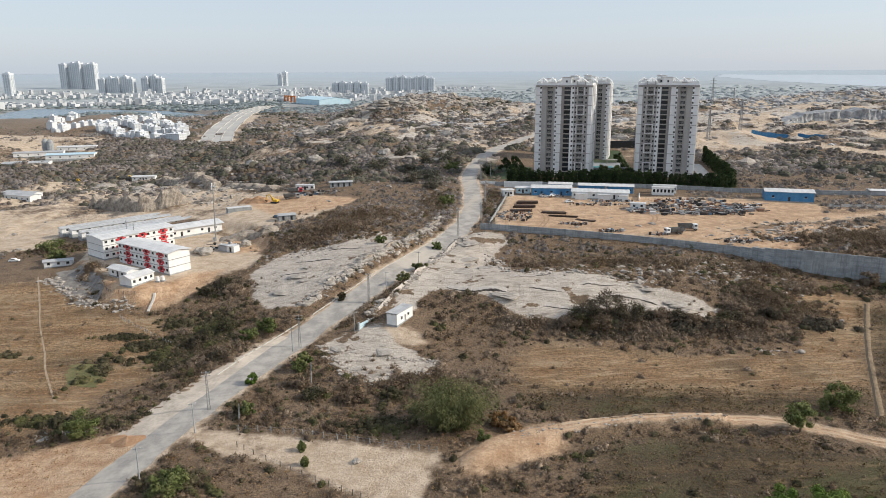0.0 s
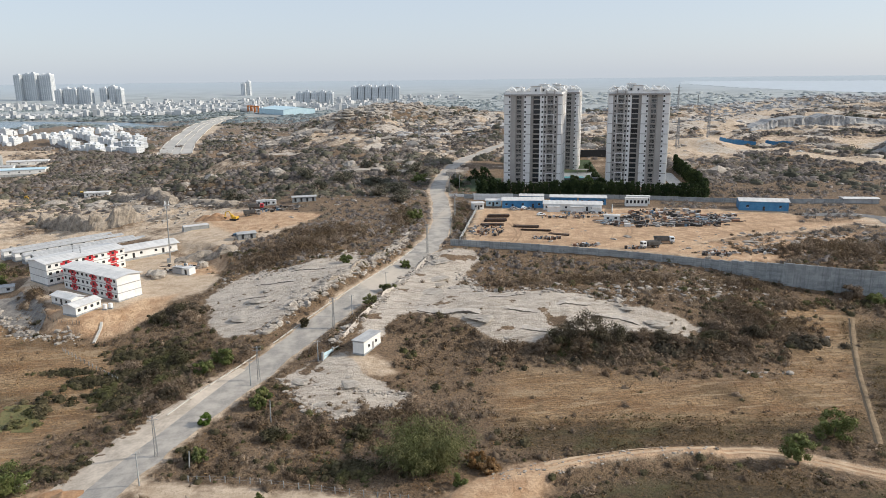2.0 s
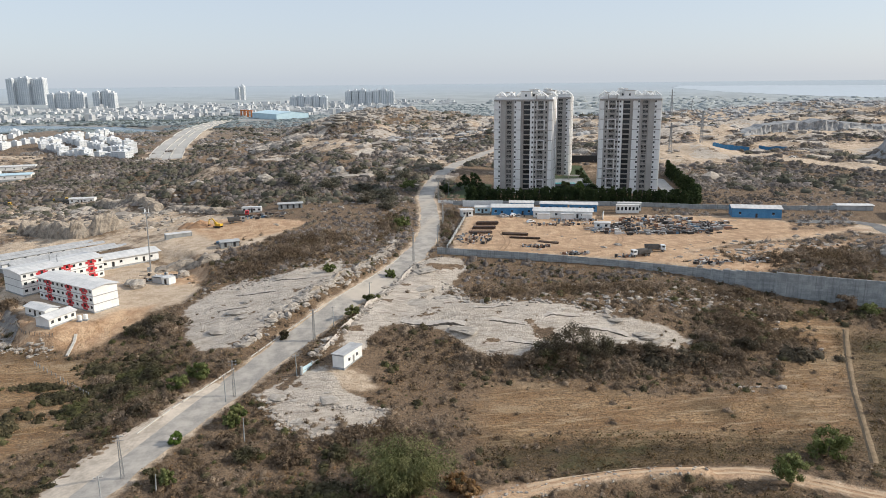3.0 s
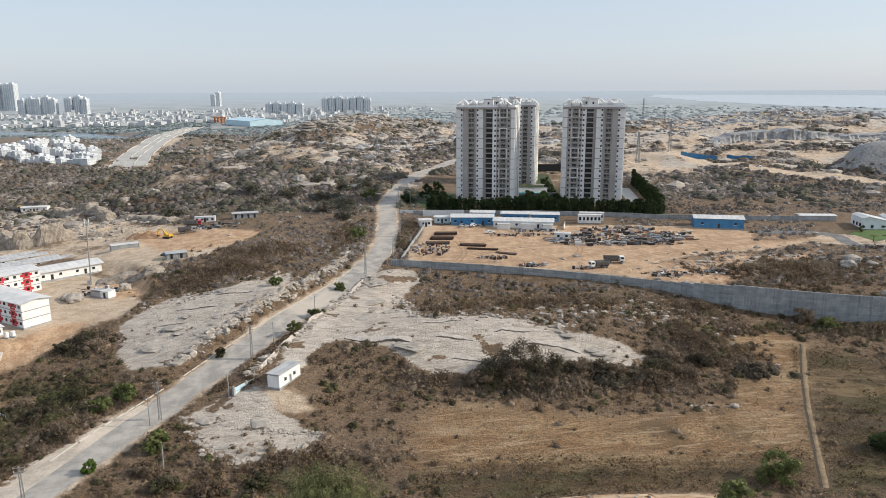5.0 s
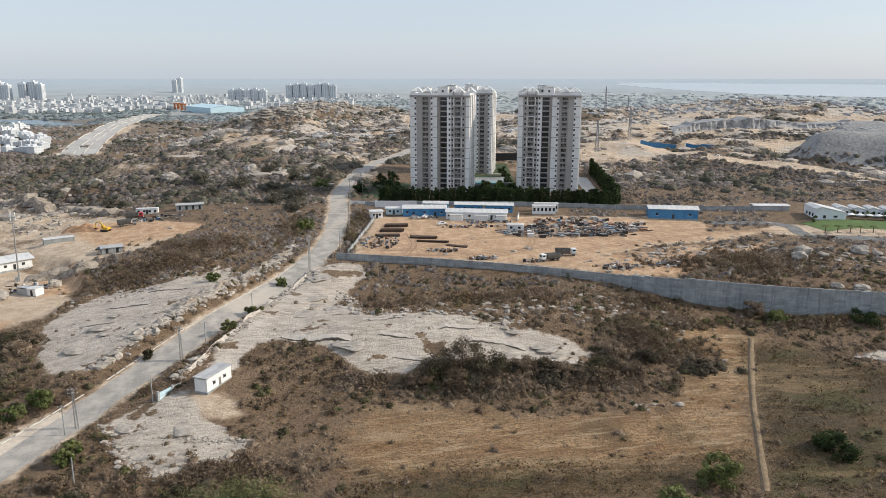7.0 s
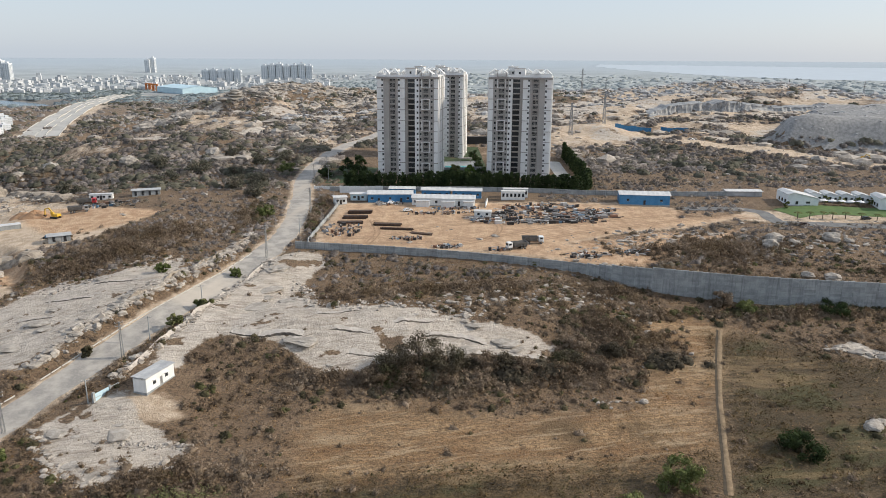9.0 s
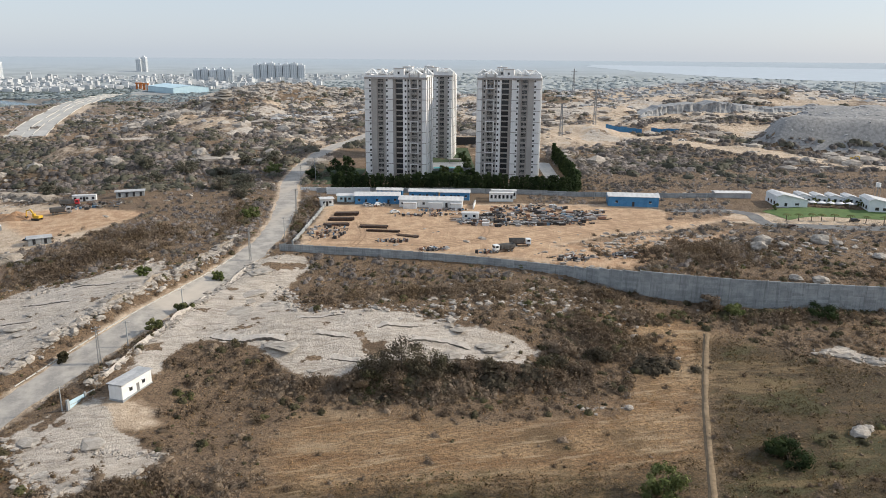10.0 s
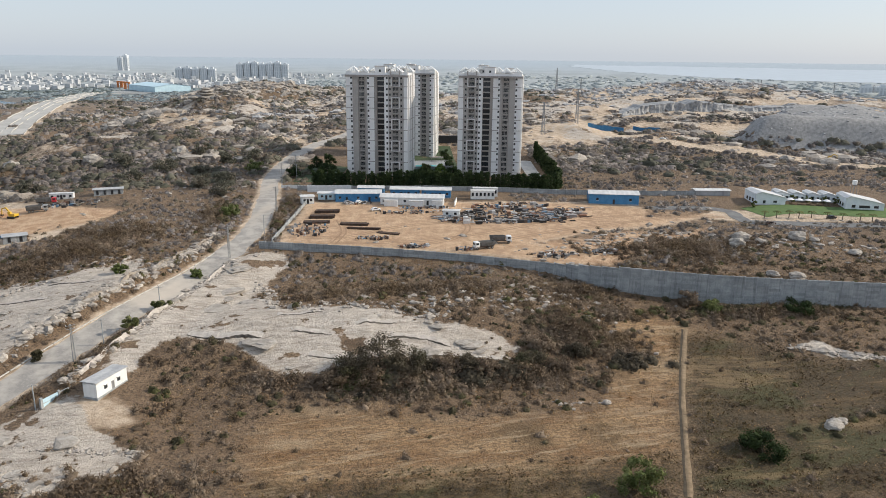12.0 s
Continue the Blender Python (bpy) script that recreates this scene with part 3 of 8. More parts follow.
def height(x, y):
    """The finished surface of the ground."""
    x, y = np.asarray(x, float), np.asarray(y, float)
    z = base_height(x, y)
    d = line_distance(x, y, ROAD)
    flat = 1 - smooth(4.5, 11, d)
    rough = (1 - flat) * (1 - smooth(0.3, 0.7, poly_mask(x, y, ZONES["sand"][1], 3))) * (0.35 + 0.65 * smooth(380, 520, y) + 0.5 * smooth(60, 20, line_distance(x, y, [(-40, 250), (40, 232)])))
    z = z + rough * (1 - smooth(1400, 2000, np.hypot(x, y))) * (1.6 * fbm(x, y, 26, 4, 3) + 0.35 * fbm(x, y, 4, 3, 9))
    z = z + 1.5 * smooth(6, 9, d) * (1 - smooth(12, 26, d)) * smooth(196, 214, y) * (1 - smooth(285, 310, y))
    far = smooth(430, 600, y) * (1 - smooth(1100, 1700, y)) * smooth(25, 70, line_distance(x, y, HIGHWAY))
    z = z + far * (0.25 + 0.75 * smooth(12, 60, d)) * (10.0 * fbm(x, y, 85, 5, 14) + 4.0 * fbm(x, y, 30, 2, 19))
    fill = poly_mask(x, y, TRACK_FILL, 1.6)
    z = z + 1.7 * smooth(0.15, 0.85, fill)
    lake = poly_mask(x, y, LAKE, 25)
    z = z * (1 - smooth(0.3, 0.7, lake)) - 5 * smooth(0.3, 0.7, lake)
    z = z + (17 + 5 * fbm(x, y, 40, 3, 17)) * smooth(0.05, 0.95, poly_mask(x, y, HEAP, 13.0))
    pit = smooth(-95, -130, x) * smooth(318, 345, y) * (1 - smooth(520, 600, y))
    z = z + pit * (5.5 * fbm(x, y, 46, 4, 66) + 2.5 * np.abs(fbm(x, y, 17, 3, 68)))
    z = z - 5.5 * hill(x, y, -186, 425, 26, 13, 10) * pit + 5.0 * hill(x, y, -165, 452, 40, 10, 8) * pit
    bank = poly_mask(x, y, CAMP_PAD, 4.0)
    z = z + smooth(0.1, 0.9, bank) * (6.0 + 0.028 * (y - 250) - z)
    return z


def reservoir_arrays():
    """A fine grid over the ground inside the reservoir's outline."""
    xs, ys = np.arange(1150, 3450, 25.0), np.arange(2200, 4680, 25.0)
    X, Y = np.meshgrid(xs, ys)
    Z = base_height(X.ravel(), Y.ravel()).reshape(X.shape) 
    inside = poly_mask(X.ravel(), Y.ravel(), RESERVOIR, 1.0).reshape(X.shape) > 0.5
    Z = Z + 0.6
    nx = len(xs)
    quads = [(j * nx + i, j * nx + i + 1, (j + 1) * nx + i + 1, (j + 1) * nx + i) for j in range(len(ys) - 1) for i in range(nx - 1) if inside[j, i]]
    return np.stack([X.ravel(), Y.ravel(), Z.ravel()], 1), np.array(quads)


def h(x, y):
    return float(height(np.array([x]), np.array([y]))[0])


def spread(lo, hi, step, end_lo, end_hi, grow_lo, grow_hi):
    core = list(np.arange(lo, hi, step))
    s, v, low = step, lo, []
    while v > end_lo:
        s *= grow_lo
        v -= s
        low.append(max(v, end_lo))
    s, v, high = step, core[-1], []
    while v < end_hi:
        s *= grow_hi
        v += s
        high.append(min(v, end_hi))
    return np.array(low[::-1] + core + high)


def grid_mesh(name, xs, ys, zfun):
    X, Y = np.meshgrid(xs, ys)
    Z = zfun(X.ravel(), Y.ravel())
    verts = np.stack([X.ravel(), Y.ravel(), Z], 1).astype(np.float32)
    nx, ny = len(xs), len(ys)
    i = (np.arange(ny - 1)[:, None] * nx + np.arange(nx - 1)[None]).ravel()
    faces = np.stack([i, i + 1, i + nx + 1, i + nx], 1)
    return quick_mesh(name, verts, faces), X.ravel(), Y.ravel()


def quick_mesh(name, verts, faces, smooth_shade=False):
    """A mesh straight from arrays of corners and of faces with a like number of corners."""
    me = bpy.data.meshes.new(name)
    n, k = faces.shape
    me.vertices.add(len(verts))
    me.vertices.foreach_set("co", np.ascontiguousarray(verts, np.float32).ravel())
    me.loops.add(n * k)
    me.loops.foreach_set("vertex_index", np.ascontiguousarray(faces, np.int32).ravel())
    me.polygons.add(n)
    me.polygons.foreach_set("loop_start", np.arange(0, n * k, k, dtype=np.int32))
    me.polygons.foreach_set("use_smooth", np.full(n, smooth_shade))
    me.update(calc_edges=True)
    me.validate()
    return me


gx = spread(-230, 280, 1.8, -4850, 4850, 1.05, 1.05)
gy = spread(98, 460, 1.75, -700, 4880, 1.12, 1.022)
ground_mesh, GX, GY = grid_mesh("ground", gx, gy, height)
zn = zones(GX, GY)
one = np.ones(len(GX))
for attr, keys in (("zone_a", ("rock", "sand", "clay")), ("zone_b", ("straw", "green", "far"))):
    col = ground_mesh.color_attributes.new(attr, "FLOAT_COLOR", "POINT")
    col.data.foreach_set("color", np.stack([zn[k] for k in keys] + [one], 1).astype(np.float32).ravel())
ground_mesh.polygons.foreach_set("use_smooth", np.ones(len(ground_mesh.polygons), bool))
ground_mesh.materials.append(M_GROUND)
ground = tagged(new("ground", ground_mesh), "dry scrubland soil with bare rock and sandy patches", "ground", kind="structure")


def along(line, step):
    """Evenly spaced places and directions on a softly rounded line."""
    pts = [Vector(p) for p in line]
    out = []
    for i in range(len(pts) - 1):
        p0, p1, p2, p3 = pts[max(i - 1, 0)], pts[i], pts[i + 1], pts[min(i + 2, len(pts) - 1)]
        n = max(2, int((p2 - p1).length / step))
        for k in range(n):
            t = k / n
            out.append(0.5 * (2 * p1 + (p2 - p0) * t + (2 * p0 - 5 * p1 + 4 * p2 - p3) * t * t + (3 * p1 - p0 - 3 * p2 + p3) * t ** 3))
    out.append(pts[-1])
    dirs = [(out[min(i + 1, len(out) - 1)] - out[max(i - 1, 0)]).normalized() for i in range(len(out))]
    return out, dirs


def strip_mesh(name, line, offsets, lift, step=2.0, ragged=0.0, narrow=(0, 1, 1.0)):
    """A ribbon laid over the ground along a line; offsets run across it."""
    pts, dirs = along(line, step)
    X, Y = [], []
    for i, (p, d) in enumerate(zip(pts, dirs)):
        side = Vector((d.y, -d.x))
        for j, o in enumerate(offsets):
            w = o
            if ragged and j in (0, len(offsets) - 1):
                w = o + math.copysign(ragged * 2 * float(fbm(np.array([i * step]), np.array([j * 50.0]), 9, 3, 5)[0]), o)
            q = p + side * w * float(1 - (1 - narrow[2]) * smooth(narrow[0], narrow[1], p.y))
            X.append(q.x), Y.append(q.y)
    X, Y = np.array(X), np.array(Y)
    k = len(offsets)
    Z = height(X, Y) + np.tile(lift if isinstance(lift, list) else [lift] * k, len(pts))
    i = (np.arange(len(pts) - 1)[:, None] * k + np.arange(k - 1)[None]).ravel()
    return quick_mesh(name, np.stack([X, Y, Z], 1), np.stack([i, i + 1, i + k + 1, i + k], 1), True)


road_mesh = strip_mesh("road", ROAD, [-4.2, -2, 0, 2, 4.2], [0.05, 0.10, 0.12, 0.10, 0.05], 2.0, 1.1, narrow=(330, 430, 0.9))
road_mesh.materials.append(M_ASPHALT)
tagged(new("road", road_mesh), "worn grey asphalt road with dusty edges", "road", kind="structure")

apron_mesh = strip_mesh("apron", APRON, [-4.6, -2, 0, 2.5, 5], [0.02, 0.06, 0.07, 0.07, 0.03], 2.0, 2.4, narrow=(165, 197, 0.35))
apron_mesh.materials.append(M_DUST)
tagged(new("road_apron", apron_mesh), "pale dusty apron of broken concrete beside the road", "road", kind="structure")


# ---------------- helpers for things ----------------
def add_box(bm, x0, y0, z0, x1, y1, z1):
    v = [bm.verts.new(p) for p in ((x0, y0, z0), (x1, y0, z0), (x1, y1, z0), (x0, y1, z0), (x0, y0, z1), (x1, y0, z1), (x1, y1, z1), (x0, y1, z1))]
    for f in ((0, 3, 2, 1), (4, 5, 6, 7), (0, 1, 5, 4), (1, 2, 6, 5), (2, 3, 7, 6), (3, 0, 4, 7)):
        bm.faces.new([v[i] for i in f])
    return v


def box(x0, y0, z0, x1, y1, z1, bevel=0.0):
    bm = bmesh.new()
    add_box(bm, x0, y0, z0, x1, y1, z1)
    if bevel:
        bmesh.ops.bevel(bm, geom=bm.edges[:], offset=bevel, segments=1, affect="EDGES")
    return bm


def boxes(*rows):
    bm = bmesh.new()
    for r in rows:
        add_box(bm, *r)
    return bm


def add_beam(bm, a, b, w, d=None):
    """A square bar from a to b."""
    a, b = Vector(a), Vector(b)
    n = (b - a).normalized()
    s = n.cross(Vector((0, 0, 1)) if abs(n.z) < 0.9 else Vector((1, 0, 0))).normalized()
    u = s.cross(n) * ((d or w) / 2)
    s = s * (w / 2)
    v = [bm.verts.new(p + i * s + j * u) for p in (a, b) for i, j in ((-1, -1), (1, -1), (1, 1), (-1, 1))]
    for f in ((0, 1, 2, 3), (7, 6, 5, 4), (0, 4, 5, 1), (1, 5, 6, 2), (2, 6, 7, 3), (3, 7, 4, 0)):
        bm.faces.new([v[i] for i in f])


def beams(rows, w):
    bm = bmesh.new()
    for a, b in rows:
        add_beam(bm, a, b, w)
    return bm


def tube(a, b, r0, r1, sides=8):
    bm = bmesh.new()
    add_tube(bm, a, b, r0, r1, sides)
    return bm


def add_tube(bm, a, b, r0, r1, sides=8):
    a, b = Vector(a), Vector(b)
    n = (b - a).normalized()
    s = n.cross(Vector((0, 0, 1)) if abs(n.z) < 0.9 else Vector((1, 0, 0))).normalized()
    u = n.cross(s)
    rings = [[bm.verts.new(p + r * (math.cos(k * math.tau / sides) * s + math.sin(k * math.tau / sides) * u)) for k in range(sides)] for p, r in ((a, r0), (b, r1))]
    for k in range(sides):
        bm.faces.new((rings[0][k], rings[0][(k + 1) % sides], rings[1][(k + 1) % sides], rings[1][k]))
    bm.faces.new(rings[0][::-1])
    bm.faces.new(rings[1])


def part(name, bm, mat, parent=None, label=""):
    """Links a bmesh as one mesh object under a thing or a part."""
    me = bpy.data.meshes.new(name)
    bmesh.ops.recalc_face_normals(bm, faces=bm.faces)
    bm.to_mesh(me)
    bm.free()
    me.materials.append(mat)
    ob = new(name, me)
    ob.parent = parent
    if label:
        ob["label"] = label
    return ob


def again(ob, m, parent=None):
    """One more piece on the same mesh, at the pose m."""
    o = new(ob.name.split(".")[0], ob.data)
    o.parent = parent or ob.parent
    o.matrix_basis = m
    return o


def thing(name, m, label, category, group=""):
    e = new(name)
    e.empty_display_size = 0.5
    e.matrix_basis = m
    return tagged(e, label, category, group)


def on_ground(x, y, turn=0.0, sink=0.05):
    return pose(x, y, h(x, y) - sink, 0, 0, turn)


# ---------------- apartment towers ----------------
def tower(m, mirrored, width, depth, floors, fh, label):
    t = thing("apartment_tower", m, label, "building", "apartment towers")
    top, hw, hd = floors * fh, width / 2, depth / 2

    def X(u):
        return (width - u * width if mirrored else u * width) - hw

    def span(u0, u1):
        a, b = X(u0), X(u1)
        return min(a, b), max(a, b)

    part("body", box(-hw + 0.3, -hd + 1.6, -1.5, hw - 0.3, hd - 1.6, top), M_TAUPE, t)
    # vertical bays of the two long fronts
    bays = [(0.0, 0.10, 1.5, M_CREAM), (0.10, 0.19, 0.9, M_STONE), (0.19, 0.31, 0.5, M_TAUPE), (0.31, 0.345, 0.9, M_STONE), (0.345, 0.455, 1.5, M_CREAM),
            (0.455, 0.50, 1.0, M_TAUPE), (0.62, 0.685, 1.5, M_CREAM), (0.685, 0.74, 1.0, M_STONE), (0.74, 0.86, 0.6, M_TAUPE), (0.86, 0.935, 1.0, M_STONE), (0.935, 1.0, 1.5, M_CREAM)]
    for u0, u1, out, mat in bays:
        a, b = span(u0, u1)
        part("bay", box(a, -hd + 1.6 - out, -1.5, b, -hd + 1.6, top + (0.6 if mat is M_CREAM else 0)), mat, t)
        part("bay", box(a, hd - 1.6, -1.5, b, hd - 1.6 + out, top + (0.6 if mat is M_CREAM else 0)), mat, t)
    # flanks
    for sx in (-1, 1):
        for v0, v1, out, mat in ((0.10, 0.20, 1.0, M_CREAM), (0.20, 0.30, 0.6, M_STONE), (0.40, 0.50, 1.0, M_CREAM), (0.58, 0.66, 0.9, M_STONE), (0.72, 0.90, 1.0, M_CREAM)):
            y0, y1 = -hd + v0 * depth, -hd + v1 * depth
            x0, x1 = sorted((sx * (hw - 0.3), sx * (hw - 0.3 + out)))
            part("bay", box(x0, y0, -1.5, x1, y1, top + 0.4), mat, t)
    # pieces that repeat on each floor
    win = part("window", box(-0.42, -0.12, 0.0, 0.42, 0.05, 1.1), M_GLASS, t)
    hood = part("window_hood", box(-0.65, -0.55, 1.15, 0.65, 0.05, 1.27), M_CREAM, t)
    wide = part("window", box(-1.3, -0.1, 0.1, 1.3, 0.05, 1.95), M_GLASS, t)
    grid = part("window_frame", boxes((-1.42, -0.2, 0.0, -1.3, 0, 2.05), (1.3, -0.2, 0.0, 1.42, 0, 2.05), (-0.06, -0.18, 0.1, 0.06, 0, 1.95), (-0.7, -0.18, 0.1, -0.62, 0, 1.95), (0.62, -0.18, 0.1, 0.7, 0, 1.95),
                                      (-1.3, -0.2, -0.12, 1.3, 0, 0.1), (-1.3, -0.2, 0.62, 1.3, -0.1, 0.74)), M_STONE, t)
    ledge = part("window_ledge", boxes((-1.75, -0.75, -0.22, 1.75, 0, -0.06), (-1.75, -0.75, 0.55, 1.75, -0.69, 0.62), *((-1.7 + 0.42 * k, -0.74, -0.06, -1.64 + 0.42 * k, -0.70, 0.55) for k in range(9))), M_STONE, t)
    rw = abs(X(0.62) - X(0.50)) / 2
    deck = part("balcony", boxes((-rw, -1.4, -0.3, rw, 0, 0.0), (-rw, -1.4, 0, rw, -1.28, 0.4)), M_TAUPE, t)
    gap = part("window", box(-rw + 0.15, -0.1, 0.0, rw - 0.15, 0.05, 2.5), M_GLASS, t)
    band = part("floor_band", box(-0.08, -0.16, -0.16, abs(X(0.10) - X(0.0)) + 0.1, 0, 0.16), M_TAUPE, t)
    flank_band = part("floor_band", box(-hd * 0.85, -0.1, -0.14, hd * 0.85, 0, 0.14), M_STONE, t)
    originals = [win, hood, wide, grid, ledge, deck, gap, band, flank_band]
    face = -hd + 1.6
    for f in range(floors):
        z = f * fh
        for u, out in ((0.085, 1.5), (0.362, 1.5), (0.665, 1.5)):
            again(win, pose(X(u), face - out, z + 0.9), t)
            again(hood, pose(X(u), face - out, z + 0.9), t)
        for u in (0.712, 0.895):
            again(win, pose(X(u), face - 1.0, z + 0.9), t)
        for u, out in ((0.25, 0.5), (0.80, 0.6)):
            again(wide, pose(X(u), face - out, z + 0.4), t)
            again(grid, pose(X(u), face - out, z + 0.4), t)
        again(ledge, pose(X(0.80), face - 0.6, z + 0.35), t)
        again(gap, pose(X(0.56), face, z + 0.2), t)
        again(deck, pose(X(0.56), face, z + 0.1), t)
        for sx in (-1, 1):
            for v in (0.35, 0.54, 0.69):
                again(win, pose(sx * (hw - 0.3), -hd + v * depth, z + 0.9, 0, 0, sx * 90), t)
        if f % 2 == 1:
            for u in (0.0, 0.36, 0.90):
                a, b = span(u, u + 0.10)
                again(band, pose(a, face - 1.5, z), t)
            again(flank_band, pose(hw + 0.7, 0, z, 0, 0, 90), t)
    for o in originals:
        bpy.data.objects.remove(o)
    # white frames round pairs of balconies
    c = X(0.80)
    for f in range(1, floors - 1, 4):
        z, two = f * fh + 0.1, 2 * fh
        part("balcony_frame", boxes((c - 2.3, face - 1.7, z, c - 1.9, face - 0.6, z + two), (c + 1.9, face - 1.7, z, c + 2.3, face - 0.6, z + two),
                                    (c - 1.9, face - 1.7, z + two - 0.35, c + 1.9, face - 0.6, z + two), (c - 1.9, face - 1.7, z, c + 1.9, face - 0.6, z + 0.3)), M_CREAM, t)
    # roof
    part("cornice", boxes((-hw - 0.35, -hd - 0.3, top - 0.9, hw + 0.35, -hd + 1.6, top + 0.15), (-hw - 0.35, hd - 1.6, top - 0.9, hw + 0.35, hd + 0.3, top + 0.15),
                          (-hw - 0.35, -hd + 1.6, top - 0.9, -hw + 0.6, hd - 1.6, top + 0.15), (hw - 0.6, -hd + 1.6, top - 0.9, hw + 0.35, hd - 1.6, top + 0.15)), M_TAUPE, t)
    part("parapet", boxes((-hw, -hd + 0.6, top + 0.15, hw, -hd + 0.9, top + 1.3), (-hw, hd - 0.9, top + 0.15, hw, hd - 0.6, top + 1.3),
                          (-hw, -hd + 0.9, top + 0.15, -hw + 0.3, hd - 0.9, top + 1.3), (hw - 0.3, -hd + 0.9, top + 0.15, hw, hd - 0.9, top + 1.3)), M_CREAM, t)
    part("crown_panel", boxes((c - 2.6, face - 1.8, top - 0.4, c + 2.6, face + 1.0, top + 0.6), (c - 2.6, face - 1.7, top + 0.6, c - 2.1, face - 1.2, top + 2.6), (c + 2.1, face - 1.7, top + 0.6, c + 2.6, face - 1.2, top + 2.6)), M_STONE, t)
    for u, y, w, d, hh in ((0.52, -1.5, 5.5, 6, 4.4), (0.64, 2.5, 5, 5, 5.2), (0.22, 1.0, 4.5, 5, 3.8), (0.88, 2.0, 3.5, 5, 3.2)):
        u0 = X(u)
        house_of = part("stair_house", box(u0 - w / 2, y - d / 2, top, u0 + w / 2, y + d / 2, top + hh), M_CREAM, t)
        part("window", box(u0 - 0.5, y - d / 2 - 0.06, top + 1.6, u0 + 0.5, y - d / 2 + 0.05, top + 2.8), M_GLASS, house_of)
        part("roof_slab", box(u0 - w / 2 - 0.3, y - d / 2 - 0.3, top + hh, u0 + w / 2 + 0.3, y + d / 2 + 0.3, top + hh + 0.25), M_STONE, house_of)
    for u, y, w in ((0.10, -hd + 3.8, 6.0), (0.26, -hd + 5.5, 5.0), (0.66, 1.5, 6.0), (0.80, -hd + 3.6, 6.6), (0.95, 3.0, 5.4), (0.40, hd - 4, 5.6)):
        x0, k, eave, apex = X(u), w / 2, top + 1.9, top + 4.2
        if 0 < u - 0.6 < 0.1:
            eave, apex = eave + 1.6, apex + 1.6
        corners = [(x0 - k, y - k, eave), (x0 + k, y - k, eave), (x0 + k, y + k, eave), (x0 - k, y + k, eave)]
        pergola = part("roof_pergola", beams(list(zip(corners, corners[1:] + corners[:1])), 0.5), M_WHITE, t)
        for q in corners:
            part("post", beams([(q, (q[0], q[1], top))], 0.55), M_WHITE, pergola)
        tip = (x0, y, apex)
        for i in range(4):
            p, q = Vector(corners[i]), Vector(corners[(i + 1) % 4])
            for share in (0.0, 0.25, 0.5, 0.75):
                part("rafter", beams([(p.lerp(q, share), tip)], 0.42 if share else 0.55), M_WHITE, pergola)
    return t


tower(pose(54.9, 433.6, 18.6, 0, 0, -14.8), False, 32.6, 20, 19, 2.80, "tall white and taupe apartment tower beside the road")
tower(pose(114.2, 429.6, 18.6, 0, 0, -14.8), True, 32.8, 20, 19, 2.80, "tall white and taupe apartment tower beside the lit courtyard")
tower(pose(80.2, 498.3, 20.8, 0, 0, -14.8), True, 25, 20, 18, 2.80, "tall white and taupe apartment tower standing behind the others")

# podium, pool and garden between the towers
court = thing("courtyard_podium", pose(84, 455, 20.7), "low paved courtyard podium with a pool between the towers", "terrace")
part("deck", box(-14, -12, -1, 12, 12, 0.5), M_CONC, court)
part("pool", box(-9, -11.5, 0.5, 3, -6, 0.62), M_POOL, court, "turquoise swimming pool")
part("shelter", boxes((2, 8, 0.5, 2.3, 8.3, 2.8), (8, 8, 0.5, 8.3, 8.3, 2.8), (1, 7, 2.8, 9, 10, 3.1)), M_TAUPE, court)
part("garden_wall", box(-4, 70, -4, 44, 71, 9), M_DARK, court, "dark green hoarding")
yard = strip_mesh("yard", [(136, 404), (140, 440), (144, 470)], [-4, -1.5, 1.5, 4], 0.15, 3.0)
yard.materials.append(M_GARDENPAVE)
tagged(new("paved_yard", yard), "pale paved strip beside the apartment tower", "yard", kind="structure")
garden = strip_mesh("garden", [(76, 408), (82, 430), (86, 470), (90, 520)], [-15, -8, 0, 8, 15], 0.1, 3.0, 0.6)
garden.materials.append(M_GARDEN)
tagged(new("tower_garden", garden), "green planted garden between the apartment towers", "garden", kind="structure")
front = strip_mesh("garden", [(20, 410), (22, 430), (26, 452)], [-11, -5, 0, 5, 11], 0.1, 3.0, 0.6)
front.materials.append(M_GARDEN)
tagged(new("entrance_garden", front), "dark green planted garden by the apartment drive", "garden", kind="structure")


